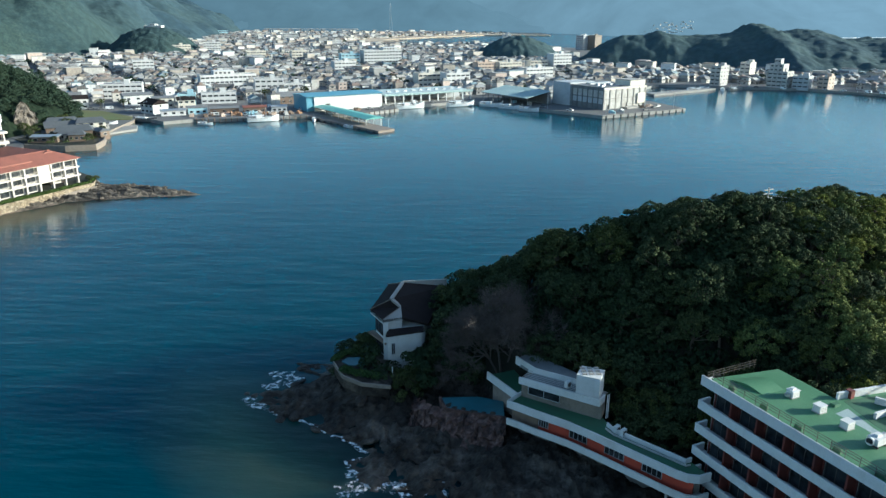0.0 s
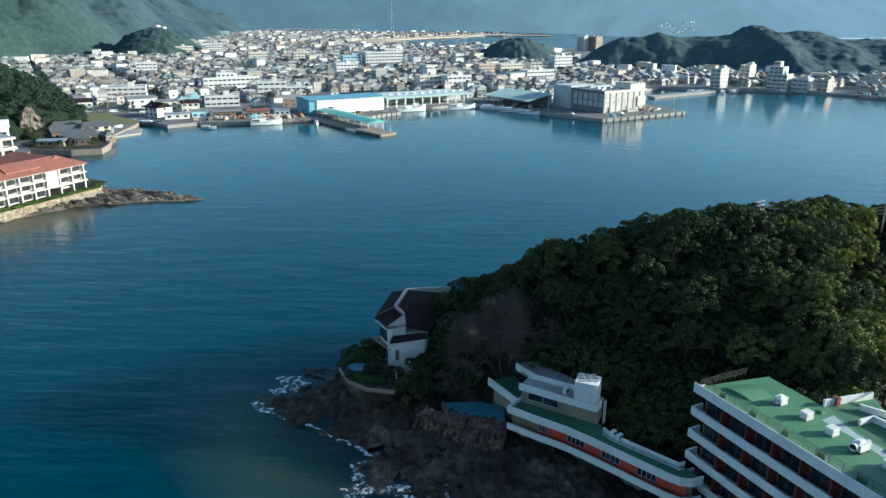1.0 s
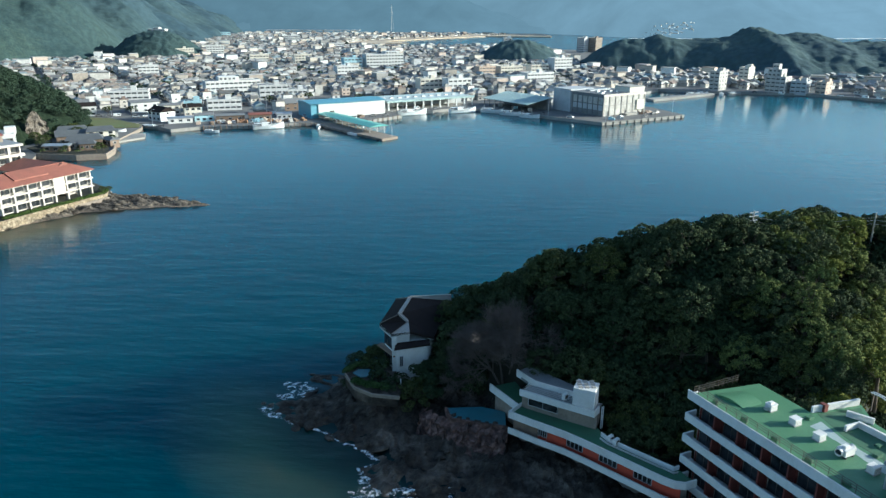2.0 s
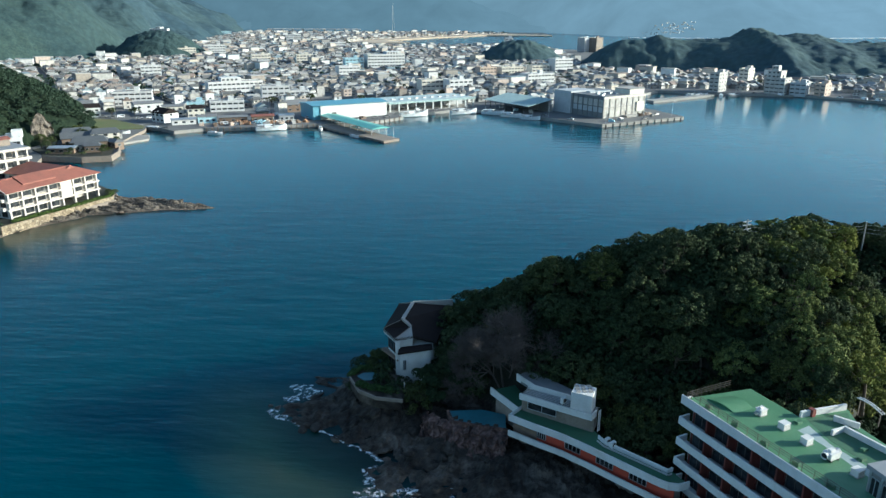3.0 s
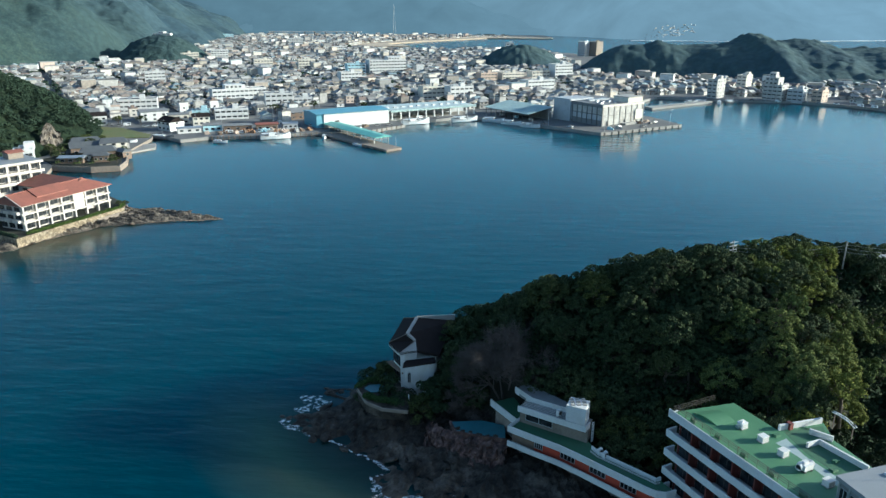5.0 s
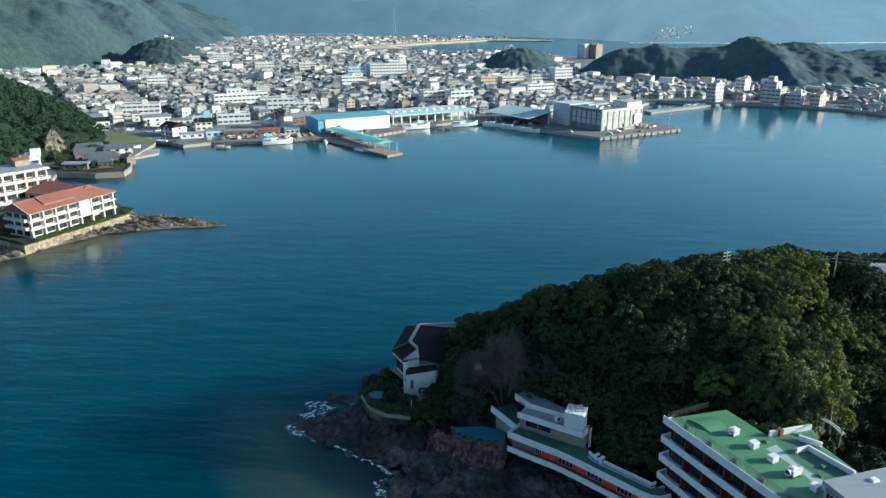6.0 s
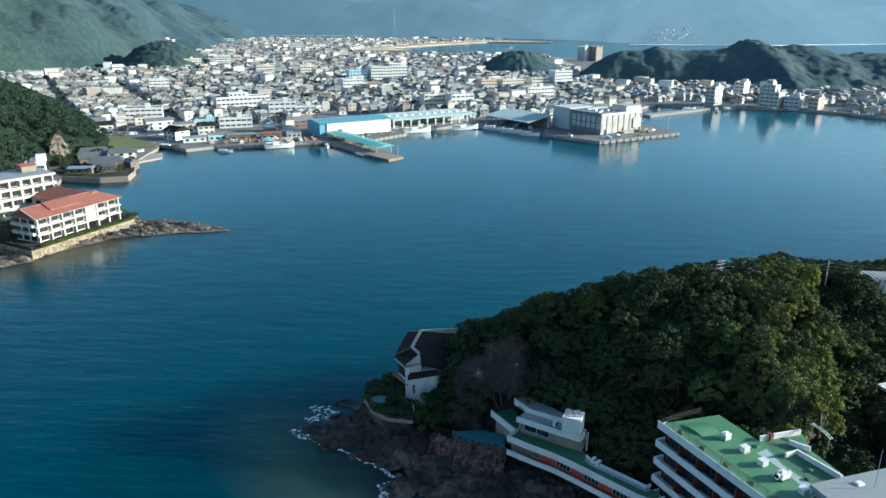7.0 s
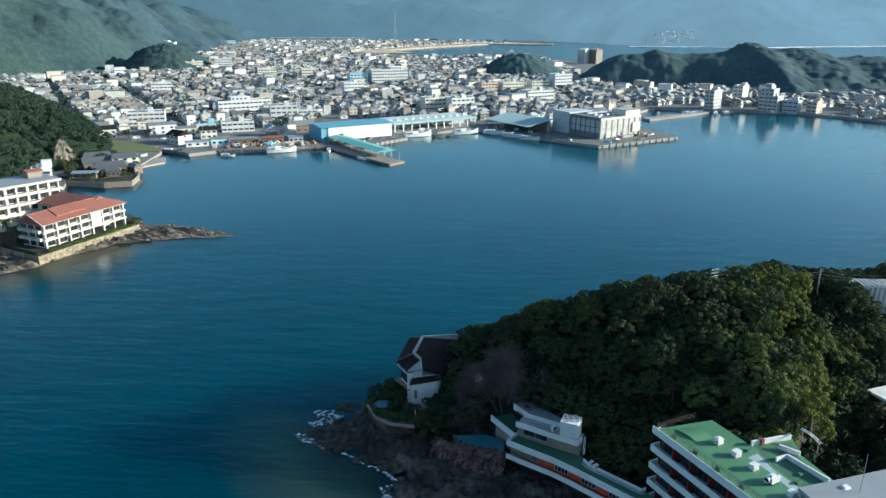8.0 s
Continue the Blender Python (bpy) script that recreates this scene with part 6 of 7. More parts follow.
for i in range(76):
    for j in range(32):
        x, y = -16 + i * 3.6 + rng.uniform(-1.2, 1.2) + (j % 2) * 1.8, 70 + j * 3.3 + rng.uniform(-1.1, 1.1)
        # extends past the view's edge: unseen trees added to shade the hollow
        if x > 0.72 * y + 70 or shore_distance(np.array([x]), np.array([y]), HEAD)[0] < 3:
            continue
        sy, cy = float(np.interp(x, HX, SOUTH_Y)), float(np.interp(x, HX, CREST_Y))
        if y < sy - 0.5 or y > cy + 15:
            continue
        if inside(x, y, [(28, 76.5), (28, 40), (60, 40), (55, 56), (49, 71), (43, 70), (40.5, 76.5)]) or inside(x, y, [(5, 95), (5, 80), (22, 74), (23.5, 80.5), (16, 90)]):
            continue
        if inside(x, y, [(-13, 105), (-9, 95), (-2, 98), (0, 117), (-11, 117)]) or inside(x, y, [(72, 96), (78, 74), (92, 80), (86, 100)]):
            continue
        if (x - 8) ** 2 + (y - 93) ** 2 < 30 or (x - 47) ** 2 + (y - 98.5) ** 2 < 7 or (x - 67.7) ** 2 + ((y - 100.8) / 1.6) ** 2 < 15 or inside(x, y, [(74.5, 112), (75, 104.6), (100, 101.5), (102, 112)]):
            continue
        trees.append((x, y))
trees.sort(key=lambda q: q[1] + 0.3 * abs(q[0] - 30))
# trees in the lighter leaf copy, set where sun strikes the slope
BRIGHT = [tree_prototype(60 + i, 3.1, 7.4, 36, 62, 0.215, M["leaf_sunlit"], "yellow-green tree on the headland slope, sunlight put into its leaf colour", "headland trees") for i in range(3)]
for x, y in trees[:298]:
    z = float(canopy(np.array([x]), np.array([y]))[0])
    s = rng.uniform(0.78, 1.16)
    copy_thing(rng.choice(BRIGHT if x > 43 + rng.uniform(-6, 6) and x < 70 and rng.random() < (0.7 if y < 95 and x > 47 else 0.4) else WOOD), pose(x, y, z - 7.3 * s + rng.uniform(-0.45, 0.35), rng.uniform(-12, 12), rng.uniform(-12, 12), rng.uniform(0, 360)) @ Matrix.Diagonal((s, s, s, 1)))
# taller trees that break the skyline, two added to shade the plant room, garden trees by the water
for x, y, z, s in ((16.6, 98.7, 18.6, 1.15), (15.2, 99.6, 18.8, 0.95), (25.6, 98.4, 20.6, 0.9), (54.4, 106.6, 22.8, 1.05), (63.2, 106.8, 22.4, 1.0), (56.5, 77.2, 12.6, 1.0), (50.5, 79.0, 13.6, 1.1), (46.8, 78.4, 11.6, 1.0), (43.2, 70.6, 10.5, 0.85)):
    copy_thing(rng.choice(WOOD if x < 50 else BRIGHT), pose(x, y, z, 0, 0, rng.uniform(0, 360)) @ Matrix.Diagonal((s, s, s, 1)))
for x, y, s in ((-181, 352, 0.85), (-187, 349, 0.9), (-193, 345, 0.95), (-176, 342, 0.6), (-157.5, 325, 0.5), (-161, 332, 0.55), (-155, 311, 0.4), (-184, 312, 0.7), (-192, 322, 0.9), (-168, 326, 0.6), (-178, 338, 0.8), (-186, 320, 0.75), (-159, 315, 0.5), (-156.5, 307, 0.45), (-170, 306, 0.5), (-190, 332, 0.8), (-183, 343, 0.8), (-205, 425, 0.9), (-192, 428, 0.8), (-160, 440, 0.8), (-150, 465, 0.9),
                (-117, 232.5, 0.35), (-118.5, 230, 0.4), (-146, 205, 0.5), (-158, 228, 0.6), (-121, 482, 0.9), (-98, 505, 0.9), (-62, 500, 0.8), (-5, 533, 0.9), (45, 545, 0.9)):
    ob = copy_thing(rng.choice(WOOD), pose(x, y, 1.9, 0, 0, rng.uniform(0, 360)) @ Matrix.Diagonal((s, s, s, 1)))
    tagged(ob, "small rounded evergreen garden tree near the water", group="garden trees")
drop(WOOD + BRIGHT)
# the wood's far side and its undergrowth
g = Geo()
rs = np.random.RandomState(14)
for x, y in trees[298:]:
    z = float(canopy(np.array([x]), np.array([y]))[0])
    for k in range(6):
        leaf_cloud(g, (x + rs.uniform(-1.9, 1.9), y + rs.uniform(-1.9, 1.9), z - rs.uniform(0.9, 2.6)), rs.uniform(1.0, 1.5), 60, 0.42, rs)
pts = np.stack([np.concatenate([rs.uniform(-12, 95, 1300), rs.uniform(4, 46, 900)]), np.concatenate([rs.uniform(68, 118, 1300), rs.uniform(75, 98, 900)])], 1)
for i in range(150):
    x, y = rs.uniform(50, 84), rs.uniform(64, 99)
    if inside(x, y, [(50, 71), (52, 60), (60, 64), (77, 76), (74, 92), (84, 99), (66, 97), (60, 84)]):
        leaf_cloud(g, (x, y, rs.uniform(2.5, 8.0)), rs.uniform(1.3, 2.0), 90, 0.4, rs)
for i in range(110):
    x, y = rs.uniform(60, 84), rs.uniform(86, 105)
    leaf_cloud(g, (x, y, float(headland(np.array([x]), np.array([y]))[0]) + rs.uniform(0.6, 2.8)), rs.uniform(1.2, 1.9), 60, 0.42, rs)
for x, y in ((-4.0, 96.6), (-3.0, 98.0), (-2.2, 100.4), (-3.6, 94.6), (-1.4, 96.5), (-1.0, 99.0), (-2.5, 93.0), (0.5, 95), (-4.8, 94.6), (-1.6, 102.5)):
    for k in range(5):
        leaf_cloud(g, (x + rs.uniform(-1, 1), y + rs.uniform(-1, 1), rs.uniform(4.0, 7.6)), rs.uniform(0.8, 1.2), 70, 0.34, rs)
for (x, y), z, c in zip(pts.tolist(), headland(pts[:, 0], pts[:, 1]).tolist(), canopy(pts[:, 0], pts[:, 1]).tolist()):
    if z < 2.4 or c - z > 8 or inside(x, y, [(28, 75.5), (28, 40), (60, 40), (52, 58), (50, 70), (43, 69), (40, 75.5)]) or inside(x, y, [(5.5, 94), (5.5, 82), (20, 73), (29, 65), (31, 68), (21.5, 80), (13, 92)]):
        continue
    if inside(x, y, [(-12.5, 104), (-9, 96), (-3, 100), (-1, 116), (-10, 116)]) or inside(x, y, [(74, 95), (78, 74), (92, 80), (86, 100)]):
        continue
    if (x - 8) ** 2 + (y - 92) ** 2 < 20:
        continue
    leaf_cloud(g, (x, y, z + rs.uniform(0.4, 3.2)), rs.uniform(1.2, 2.0), 36, 0.46, rs)
tagged(part("undergrowth", g, M["under_leaf"]), "evergreen undergrowth below the headland trees, darkened for their shade", "undergrowth", kind="stuff")

# the wooded slope on the west shore, as one mass of crowns
g = Geo()
rs = np.random.RandomState(9)
pts = np.array([(-420 + i * 4.5 + rs.uniform(-2, 2), 245 + j * 4.7 + rs.uniform(-2, 2)) for i in range(67) for j in range(83)])
for (x, y), z in zip(pts.tolist(), west_slope(pts[:, 0], pts[:, 1]).tolist()):
    if z < 3.2 or x < -0.66 * (y + 30) or ((x + 198) / 8.0) ** 2 + ((y - 337) / 11) ** 2 < 1:
        continue
    tall, wide = rs.uniform(0.5, 4.2), rs.uniform(1.8, 3.2)
    for k in range(5):
        a, r = k * 2.399 + x, wide * math.sqrt(k / 5.0)
        leaf_cloud(g, (x + r * math.cos(a), y + r * math.sin(a), z + tall + 1.6 - 0.22 * r * r + rs.uniform(-0.4, 0.4)), wide * rs.uniform(0.42, 0.7), 26, 0.55, rs)
tagged(part("slope_woods", g, M["slope_leaf"]), "dark evergreen woods covering the western slope", "woods", kind="stuff")

# bare cliff in that slope: a steep broken face that narrows upwards
rs = np.random.RandomState(40)
nu, nv = 34, 30
u, w = np.meshgrid(np.linspace(-1, 1, nu), np.linspace(0, 1, nv))
half = np.interp(w, (0, 0.3, 0.75, 1.0), (6.4, 5.6, 4.2, 2.4)) * (1 + 0.12 * lumps(w * 9, w * 5 + np.sign(u) * 3, 3.0, 44))
along, back = u * half, 3.2 * w + 0.9 * lumps(u * 7, w * 14, 6.0, 41) + 0.5 * np.abs(lumps(u * 7, w * 14, 2.2, 42)) + rs.uniform(-0.1, 0.1, u.shape)
px, py, pz = -198.0 + 0.70 * along - 0.72 * back, 336.6 + 0.71 * along + 0.70 * back, 1.4 + 14.5 * w - 1.6 * w * u * u + rs.uniform(-0.15, 0.15, u.shape)
g = Geo().add(np.stack([px.ravel(), py.ravel(), pz.ravel()], 1).tolist(), [(j * nu + i, j * nu + i + 1, (j + 1) * nu + i + 1, (j + 1) * nu + i) for j in range(nv - 1) for i in range(nu - 1)])
tagged(part("cliff_face", g, M["scar"]), "bare tan cliff face in the wooded slope", "cliff", kind="structure")


# reddish rock face below the old bath
g = Geo()
FACE = [(-4.6, 89.4), (-3.8, 88.2), (-2.2, 86.8), (0.5, 85.4), (3.0, 84.3), (5.4, 83.4), (8.2, 82.9)]
k, rows = 44, 8
fx = np.interp(np.linspace(0, 6, k), range(7), [q[0] for q in FACE])
fy = np.interp(np.linspace(0, 6, k), range(7), [q[1] for q in FACE])
rs = np.random.RandomState(5)
v = [(fx[i] - 0.5 * (rows - 1 - j) / 3 * 0.5 + rs.uniform(-0.35, 0.35), fy[i] - 0.9 * (rows - 1 - j) / 3 + rs.uniform(-0.7, 0.5), 0.2 + j * 0.38 + rs.uniform(-0.3, 0.3)) for j in range(rows) for i in range(k)]
v += [(fx[i] + 0.6 + rs.uniform(-0.3, 0.3), fy[i] + 1.0, 3.35 + rs.uniform(-0.6, 0.3)) for i in range(k)]
g.add(v, [(j * k + i, j * k + i + 1, (j + 1) * k + i + 1, (j + 1) * k + i) for j in range(rows) for i in range(k - 1)])
tagged(part("rock_face", g, M["red_rock"]), "broken reddish rock face below the old bath", "rock face", kind="structure")


# loose boulders on the shelf and the spit
def boulder(seed):
    bm = bmesh.new()
    bmesh.ops.create_icosphere(bm, subdivisions=2, radius=1.0)
    for q in bm.verts:
        a = noise.noise(q.co * 1.1 + Vector((seed * 7, 0, 0))) * 0.5 + noise.noise(q.co * 2.7 + Vector((0, seed * 5, 0))) * 0.25
        q.co = Vector((q.co.x * 1.25, q.co.y, q.co.z * 0.62)) * (1 + a)
    d = bpy.data.meshes.new("boulder")
    bm.to_mesh(d)
    bm.free()
    d.materials.append(M["rock"])
    return d


STONES = [boulder(i) for i in range(6)]
rs = np.random.RandomState(77)
count = 0
while count < 60:
    if count < 26:
        x, y = rs.uniform(-31, 22), rs.uniform(70, 108)
        d = float(shore_distance(np.array([x]), np.array([y]), HEAD)[0])
        z = float(headland(np.array([x]), np.array([y]))[0])
        ok = -0.8 < d < 11 and z < 2.2 and y > 78 and not inside(x, y, FRONT + BACK)
    else:
        x, y = rs.uniform(-150, -82), rs.uniform(178, 236)
        d = float(shore_distance(np.array([x]), np.array([y]), [(-119, 236), (-100, 234), (-80.5, 224), (-97, 220.5), (-118, 213.5), (-130, 195), (-141, 181), (-144, 184), (-133, 198), (-121, 222)])[0])
        z, ok = 0.3, d > -0.5
    if not ok:
        continue
    s = rs.uniform(0.35, 1.25) * (0.8 if count < 26 else 1.2)
    ob = new("boulder", STONES[count % 6])
    ob.matrix_world = pose(x, y, max(z, 0.0) + 0.1 * s, rs.uniform(-15, 15), rs.uniform(-15, 15), rs.uniform(0, 360)) @ Matrix.Diagonal((s * 1.2, s, s * 0.65, 1))
    tagged(ob, "dark rough boulder on the rocky shore", "boulder", "shore boulders")
    count += 1


# rocks that lie in the old bath
for x, y, s in ((1.4, 86.6, 0.35), (2.6, 86.2, 0.3), (4.0, 85.6, 0.42), (5.4, 85.3, 0.3), (6.6, 85.0, 0.38), (0.6, 87.4, 0.4)):
    ob = new("boulder", STONES[int(s * 10) % 6])
    ob.matrix_world = pose(x, y, 3.6, 0, 0, x * 90) @ Matrix.Diagonal((s, s, s * 1.2, 1))
    tagged(ob, "dark rounded rock in the turquoise bath", "boulder", "bath rocks")


# hedges
def hedge(x, y, z, line, radius, label, mat):
    g = Geo()
    r = np.random.RandomState(int(abs(x * 7 + y)))
    for a, b_ in zip(line, line[1:]):
        k = max(2, int(math.dist(a, b_) / (radius * 0.8)))
        for i in range(k):
            t = i / k
            leaf_cloud(g, (a[0] + (b_[0] - a[0]) * t, a[1] + (b_[1] - a[1]) * t, radius * 0.5), radius * r.uniform(0.8, 1.2), 90, radius * 0.28, r)
    ob = part("hedge", g, mat)
    ob.matrix_world = pose(x, y, z)
    return tagged(ob, label, "hedge")


hedge(-13.6, 98.0, 4.6, [(-3.4, 1.0), (-2.0, 3.0), (1.5, 3.8), (3.5, 2.6)], 0.75, "clipped green hedge round the garden pool", M["hedge"])
hedge(-13.6, 98.0, 4.6, [(-1.6, -2.6), (0.4, -3.8), (2.8, -4.4), (4.6, -4.6)], 0.85, "clipped green hedge on the pool terrace", M["hedge"])
hedge(-133.0, 193.0, 3.0, [(0.0, -1.4), (-8.0, 3.0), (-17.0, 8.0)], 0.8, "dark hedge along the garden wall of the seaside hotel", M["slope_leaf"])
hedge(-133.0, 193.0, 3.0, [(2.0, 2.0), (9.2, 16.0), (16.5, 33.0), (16.0, 38)], 0.9, "low clipped hedge above the sea wall", M["hedge"])

# shrubs of the walled promontory garden
g = Geo()
rs = np.random.RandomState(52)
for i in range(46):
    x, y = rs.uniform(-190, -153), rs.uniform(302, 342)
    if inside(x, y, [(-180, 305), (-162, 302.5), (-154, 304.5), (-155.5, 313), (-166, 338), (-186, 341), (-193, 318)]):
        leaf_cloud(g, (x, y, 2.0 + rs.uniform(0.4, 1.4)), rs.uniform(0.7, 1.5), 40, 0.4, rs)
tagged(part("garden_shrubs", g, M["palm"]), "dry green and yellow garden shrubs on the promontory", "shrubs", kind="stuff")

# bare tree on the dark slope
bare = thing("bare_tree", 8.7, 94.6, 5.0, 0, "leafless grey tree against the dark evergreens", "tree")
g, twigs = Geo(), Geo()
rs = np.random.RandomState(2)


def bough(a, way, ln, r, depth):
    b_ = a + way * ln
    (g if depth > 3 else twigs).tube(a, b_, r, r * 0.65, 5 if depth > 2 else 3)
    if not depth:
        for i in range(9):
            p0, tip = a.lerp(b_, rs.uniform(0.2, 1.0)), Vector(rs.normal(scale=0.42, size=3)) + way * 0.25
            twigs.add([p0, p0 + tip.orthogonal().normalized() * 0.022, p0 + tip], [(0, 1, 2)])
    if depth:
        for i in range(6 if depth > 2 else 7):
            w = (way + Vector(rs.normal(scale=0.55, size=3)) + Vector((0, 0, 0.16))).normalized()
            bough(a + way * ln * rs.uniform(0.5, 1.0), w, ln * rs.uniform(0.55, 0.75), max(r * 0.5, 0.02), depth - 1)


for lean, side, tall in ((-0.55, 0.1, 5.8), (-0.15, -0.15, 6.6), (0.25, 0.1, 6.8), (0.66, -0.1, 5.9)):
    bough(Vector((lean * 0.6, 0, -1)), Vector((lean, side, 1)).normalized(), tall, 0.2, 4)
part("trunk", g, M["twig"], bare)
part("crown", twigs, M["twig"], bare)

# rock spit off the seaside hotel and rocks at its wall's foot
SPIT = [(-119, 236), (-100, 234), (-90.5, 229.6), (-79.0, 223.4), (-88, 221.0), (-97, 220.5), (-107, 216.5), (-118, 213.5), (-120, 208.5), (-125.5, 202.5), (-130, 195), (-132, 188.5), (-141, 181), (-150, 176), (-155, 200), (-126, 236)]


def spit(X, Y):
    d = shore_distance(X, Y, SPIT)
    ledge = 0.32 * lumps(X * 0.3 + Y, Y, 4.2, 31) + 0.28 * np.sign(lumps(X * 0.25 + Y, Y, 3.0, 32)) + 0.45 * np.abs(lumps(X * 0.4 + Y, Y - X * 0.2, 1.6, 33)) + 0.35 * lumps(X, Y, 9.0, 34)
    return np.clip(d * 0.4, -1, 0.85) + np.clip(d / 2.0, 0, 1) * ledge


sheet("ground_rock_spit", np.arange(-156, -76, 0.4), np.arange(172, 240, 0.4), spit, M["spit_rock"], "low brown rock spit in the harbour", smooth=False, keep=above)


# ---- surf ----
def surf(line, widths, label):
    """Broken foam that follows a line on the water, each point with its own width."""
    r, k, rs_ = Geo(), 0, np.random.RandomState(int(abs(line[0][0] * 10 + line[0][1])))
    pts = []
    for (a, wa), (b_, wb) in zip(zip(line, widths), zip(line[1:], widths[1:])):
        steps = max(3, int(math.dist(a, b_) / 0.5))
        pts += [(a[0] + (b_[0] - a[0]) * i / steps, a[1] + (b_[1] - a[1]) * i / steps, wa + (wb - wa) * i / steps) for i in range(steps)]
    left, right = offset([q[:2] for q in pts], 1.0), [q[:2] for q in pts]
    v = []
    for (x, y, w), (lx, ly) in zip(pts, left):
        w0, w1 = w * rs_.uniform(0.3, 0.7), -w * rs_.uniform(0.3, 0.7)
        v += [(x + (lx - x) * w0, y + (ly - y) * w0, 0.0), (x + (lx - x) * w1, y + (ly - y) * w1, 0.0)]
    r.add(v, [(2 * i, 2 * i + 1, 2 * i + 3, 2 * i + 2) for i in range(len(pts) - 1)])
    ob = part("surf", r, M["foam"])
    ob.matrix_world = pose(0, 0, 0.09)
    tagged(ob, label, "surf", "surf lines")


surf([(-28.6, 103.4), (-26.2, 102.0), (-24.0, 100.6), (-22.0, 100.9)], (1.0, 3.2, 3.6, 1.6), "white broken surf in the gap between the tip rocks")
surf([(-30.6, 95.2), (-28.2, 93.2), (-26.4, 91.8), (-23.9, 89.9)], (1.8, 2.0, 0.8, 0.5), "white broken surf at the foot of the tip rocks")
surf([(-29.0, 98.6), (-26.6, 98.9), (-24.8, 99.2)], (1.6, 2.2, 1.2), "white broken surf in the gap between the tip rocks")
surf([(-22.2, 89.4), (-21.0, 89.0), (-18.6, 87.5), (-16.2, 85.2)], (0.3, 0.6, 0.4, 0.3), "thin foam line along the shelf's edge")
surf([(-16.0, 85.1), (-14.2, 84.3), (-11.7, 82.3), (-9.9, 80.1), (-12.8, 78.9), (-12.2, 77.0)], (0.5, 0.9, 1.0, 0.6, 0.8, 1.0), "thin foam line along the shelf's edge")
surf([(-12.4, 77.2), (-10.8, 75.6), (-10.6, 73.6), (-13.4, 71.6)], (1.2, 2.4, 3.4, 3.0), "white broken surf round the shore rocks")
surf([(-9.8, 74.2), (-7.4, 74.3), (-5.2, 73.2), (-4.0, 71.4)], (1.6, 2.4, 2.4, 1.2), "white broken surf round the shore rocks")
surf([(-3.0, 72.4), (-1.2, 74.4), (0.3, 72.6), (1.8, 71.6)], (1.0, 2.2, 1.6, 0.6), "white broken surf in a cleft of the shelf")


# ---- boats ----
def boat(x, y, turn, length, label, cabin=0.6, red=False, mast=True, dark=False):
    ob = thing("boat", x, y, 0, turn, label, "boat", "moored boats")
    s = length
    g = Geo()
    secs = [(-0.5, 0.11, 0.145, 0.0), (-0.3, 0.135, 0.125, 0.0), (0.0, 0.14, 0.125, 0.0), (0.25, 0.11, 0.15, 0.01), (0.42, 0.05, 0.19, 0.02), (0.5, 0.004, 0.215, 0.05)]
    rings = [[(px * s, -hw * s, h * s), (px * s, -hw * s * 0.8, 0.02 * s), (px * s, -hw * 0.4 * s, (lo - 0.03) * s), (px * s, hw * 0.4 * s, (lo - 0.03) * s), (px * s, hw * s * 0.8, 0.02 * s), (px * s, hw * s, h * s)] for px, hw, h, lo in secs]
    q = [p for r_ in rings for p in r_]
    f = [(6 * i + j, 6 * i + j + 1, 6 * i + j + 7, 6 * i + j + 6) for i in range(5) for j in range(5)] + [(0, 5, 4, 3, 2, 1)]
    g.add([(a, b_, c) for a, b_, c in q], [t[::-1] for t in f])
    part("hull", g, M["hull_red"] if red else M["slate"] if dark else M["hull"], ob)
    dk = Geo()
    dk.add([(px * s, sgn * hw * s * 0.94, (h - 0.018) * s) for px, hw, h, lo in secs for sgn in (-1, 1)], [(2 * i, 2 * i + 2, 2 * i + 3, 2 * i + 1) for i in range(5)])
    part("deck", dk, M["deck"], ob)
    z = 0.11 * s
    part("wheelhouse", Geo().box(-0.22 * s, -0.075 * s, z, 0.04 * s, 0.075 * s, z + 0.12 * s * cabin * 1.4, taper=0.008 * s), M["hull"], ob)
    part("wheelhouse_window", Geo().box(-0.02 * s, -0.078 * s, z + 0.07 * s * cabin, 0.045 * s, 0.078 * s, z + 0.12 * s * cabin), M["glass"], ob)
    part("awning", Geo().box(-0.45 * s, -0.1 * s, z + 0.13 * s * cabin, -0.2 * s, 0.1 * s, z + 0.145 * s * cabin), M["hull"], ob)
    part("rubbing_strake", Geo().box(-0.48 * s, -0.142 * s, 0.108 * s, 0.14 * s, 0.142 * s, 0.118 * s), M["panel"], ob)
    part("hatch", Geo().box(0.12 * s, -0.05 * s, z, 0.24 * s, 0.05 * s, z + 0.03 * s, taper=0.004 * s), M["deck"], ob)
    if mast:
        part("mast", Geo().tube((0.1 * s, 0, z), (0.1 * s, 0, z + 0.34 * s), 0.012 * s, 0.006 * s, 6), M["metal_grey"], ob)
        part("stern_mast", Geo().tube((-0.35 * s, 0, z), (-0.35 * s, 0, z + 0.25 * s), 0.01 * s, 0.006 * s, 6), M["metal_grey"], ob)
    return ob


boat(-99.5, 389.6, 20, 17, "white two-masted fishing boat moored at the town quay")
boat(-126.5, 375, -10, 8.5, "small white fishing boat near the town quay")
boat(-22, 448.0, 24, 19, "long white fishing boat moored at the fish market", 0.5)
boat(10, 459.5, 20, 18, "white fishing boat moored at the fish market")
boat(29, 458, -25, 15, "white fishing boat beside the teal quay shed")
boat(40, 447, -30, 14, "white fishing boat beside the teal quay shed")
boat(51, 436, -28, 13, "white fishing boat beside the teal quay shed")
boat(-60, 412, 28, 15, "white fishing boat behind the pier canopy")
boat(-50, 368, -50, 8, "small pale skiff tied to the pier", 0.3, mast=False)
boat(-72, 391, -80, 9, "small white sailing boat by the pier")
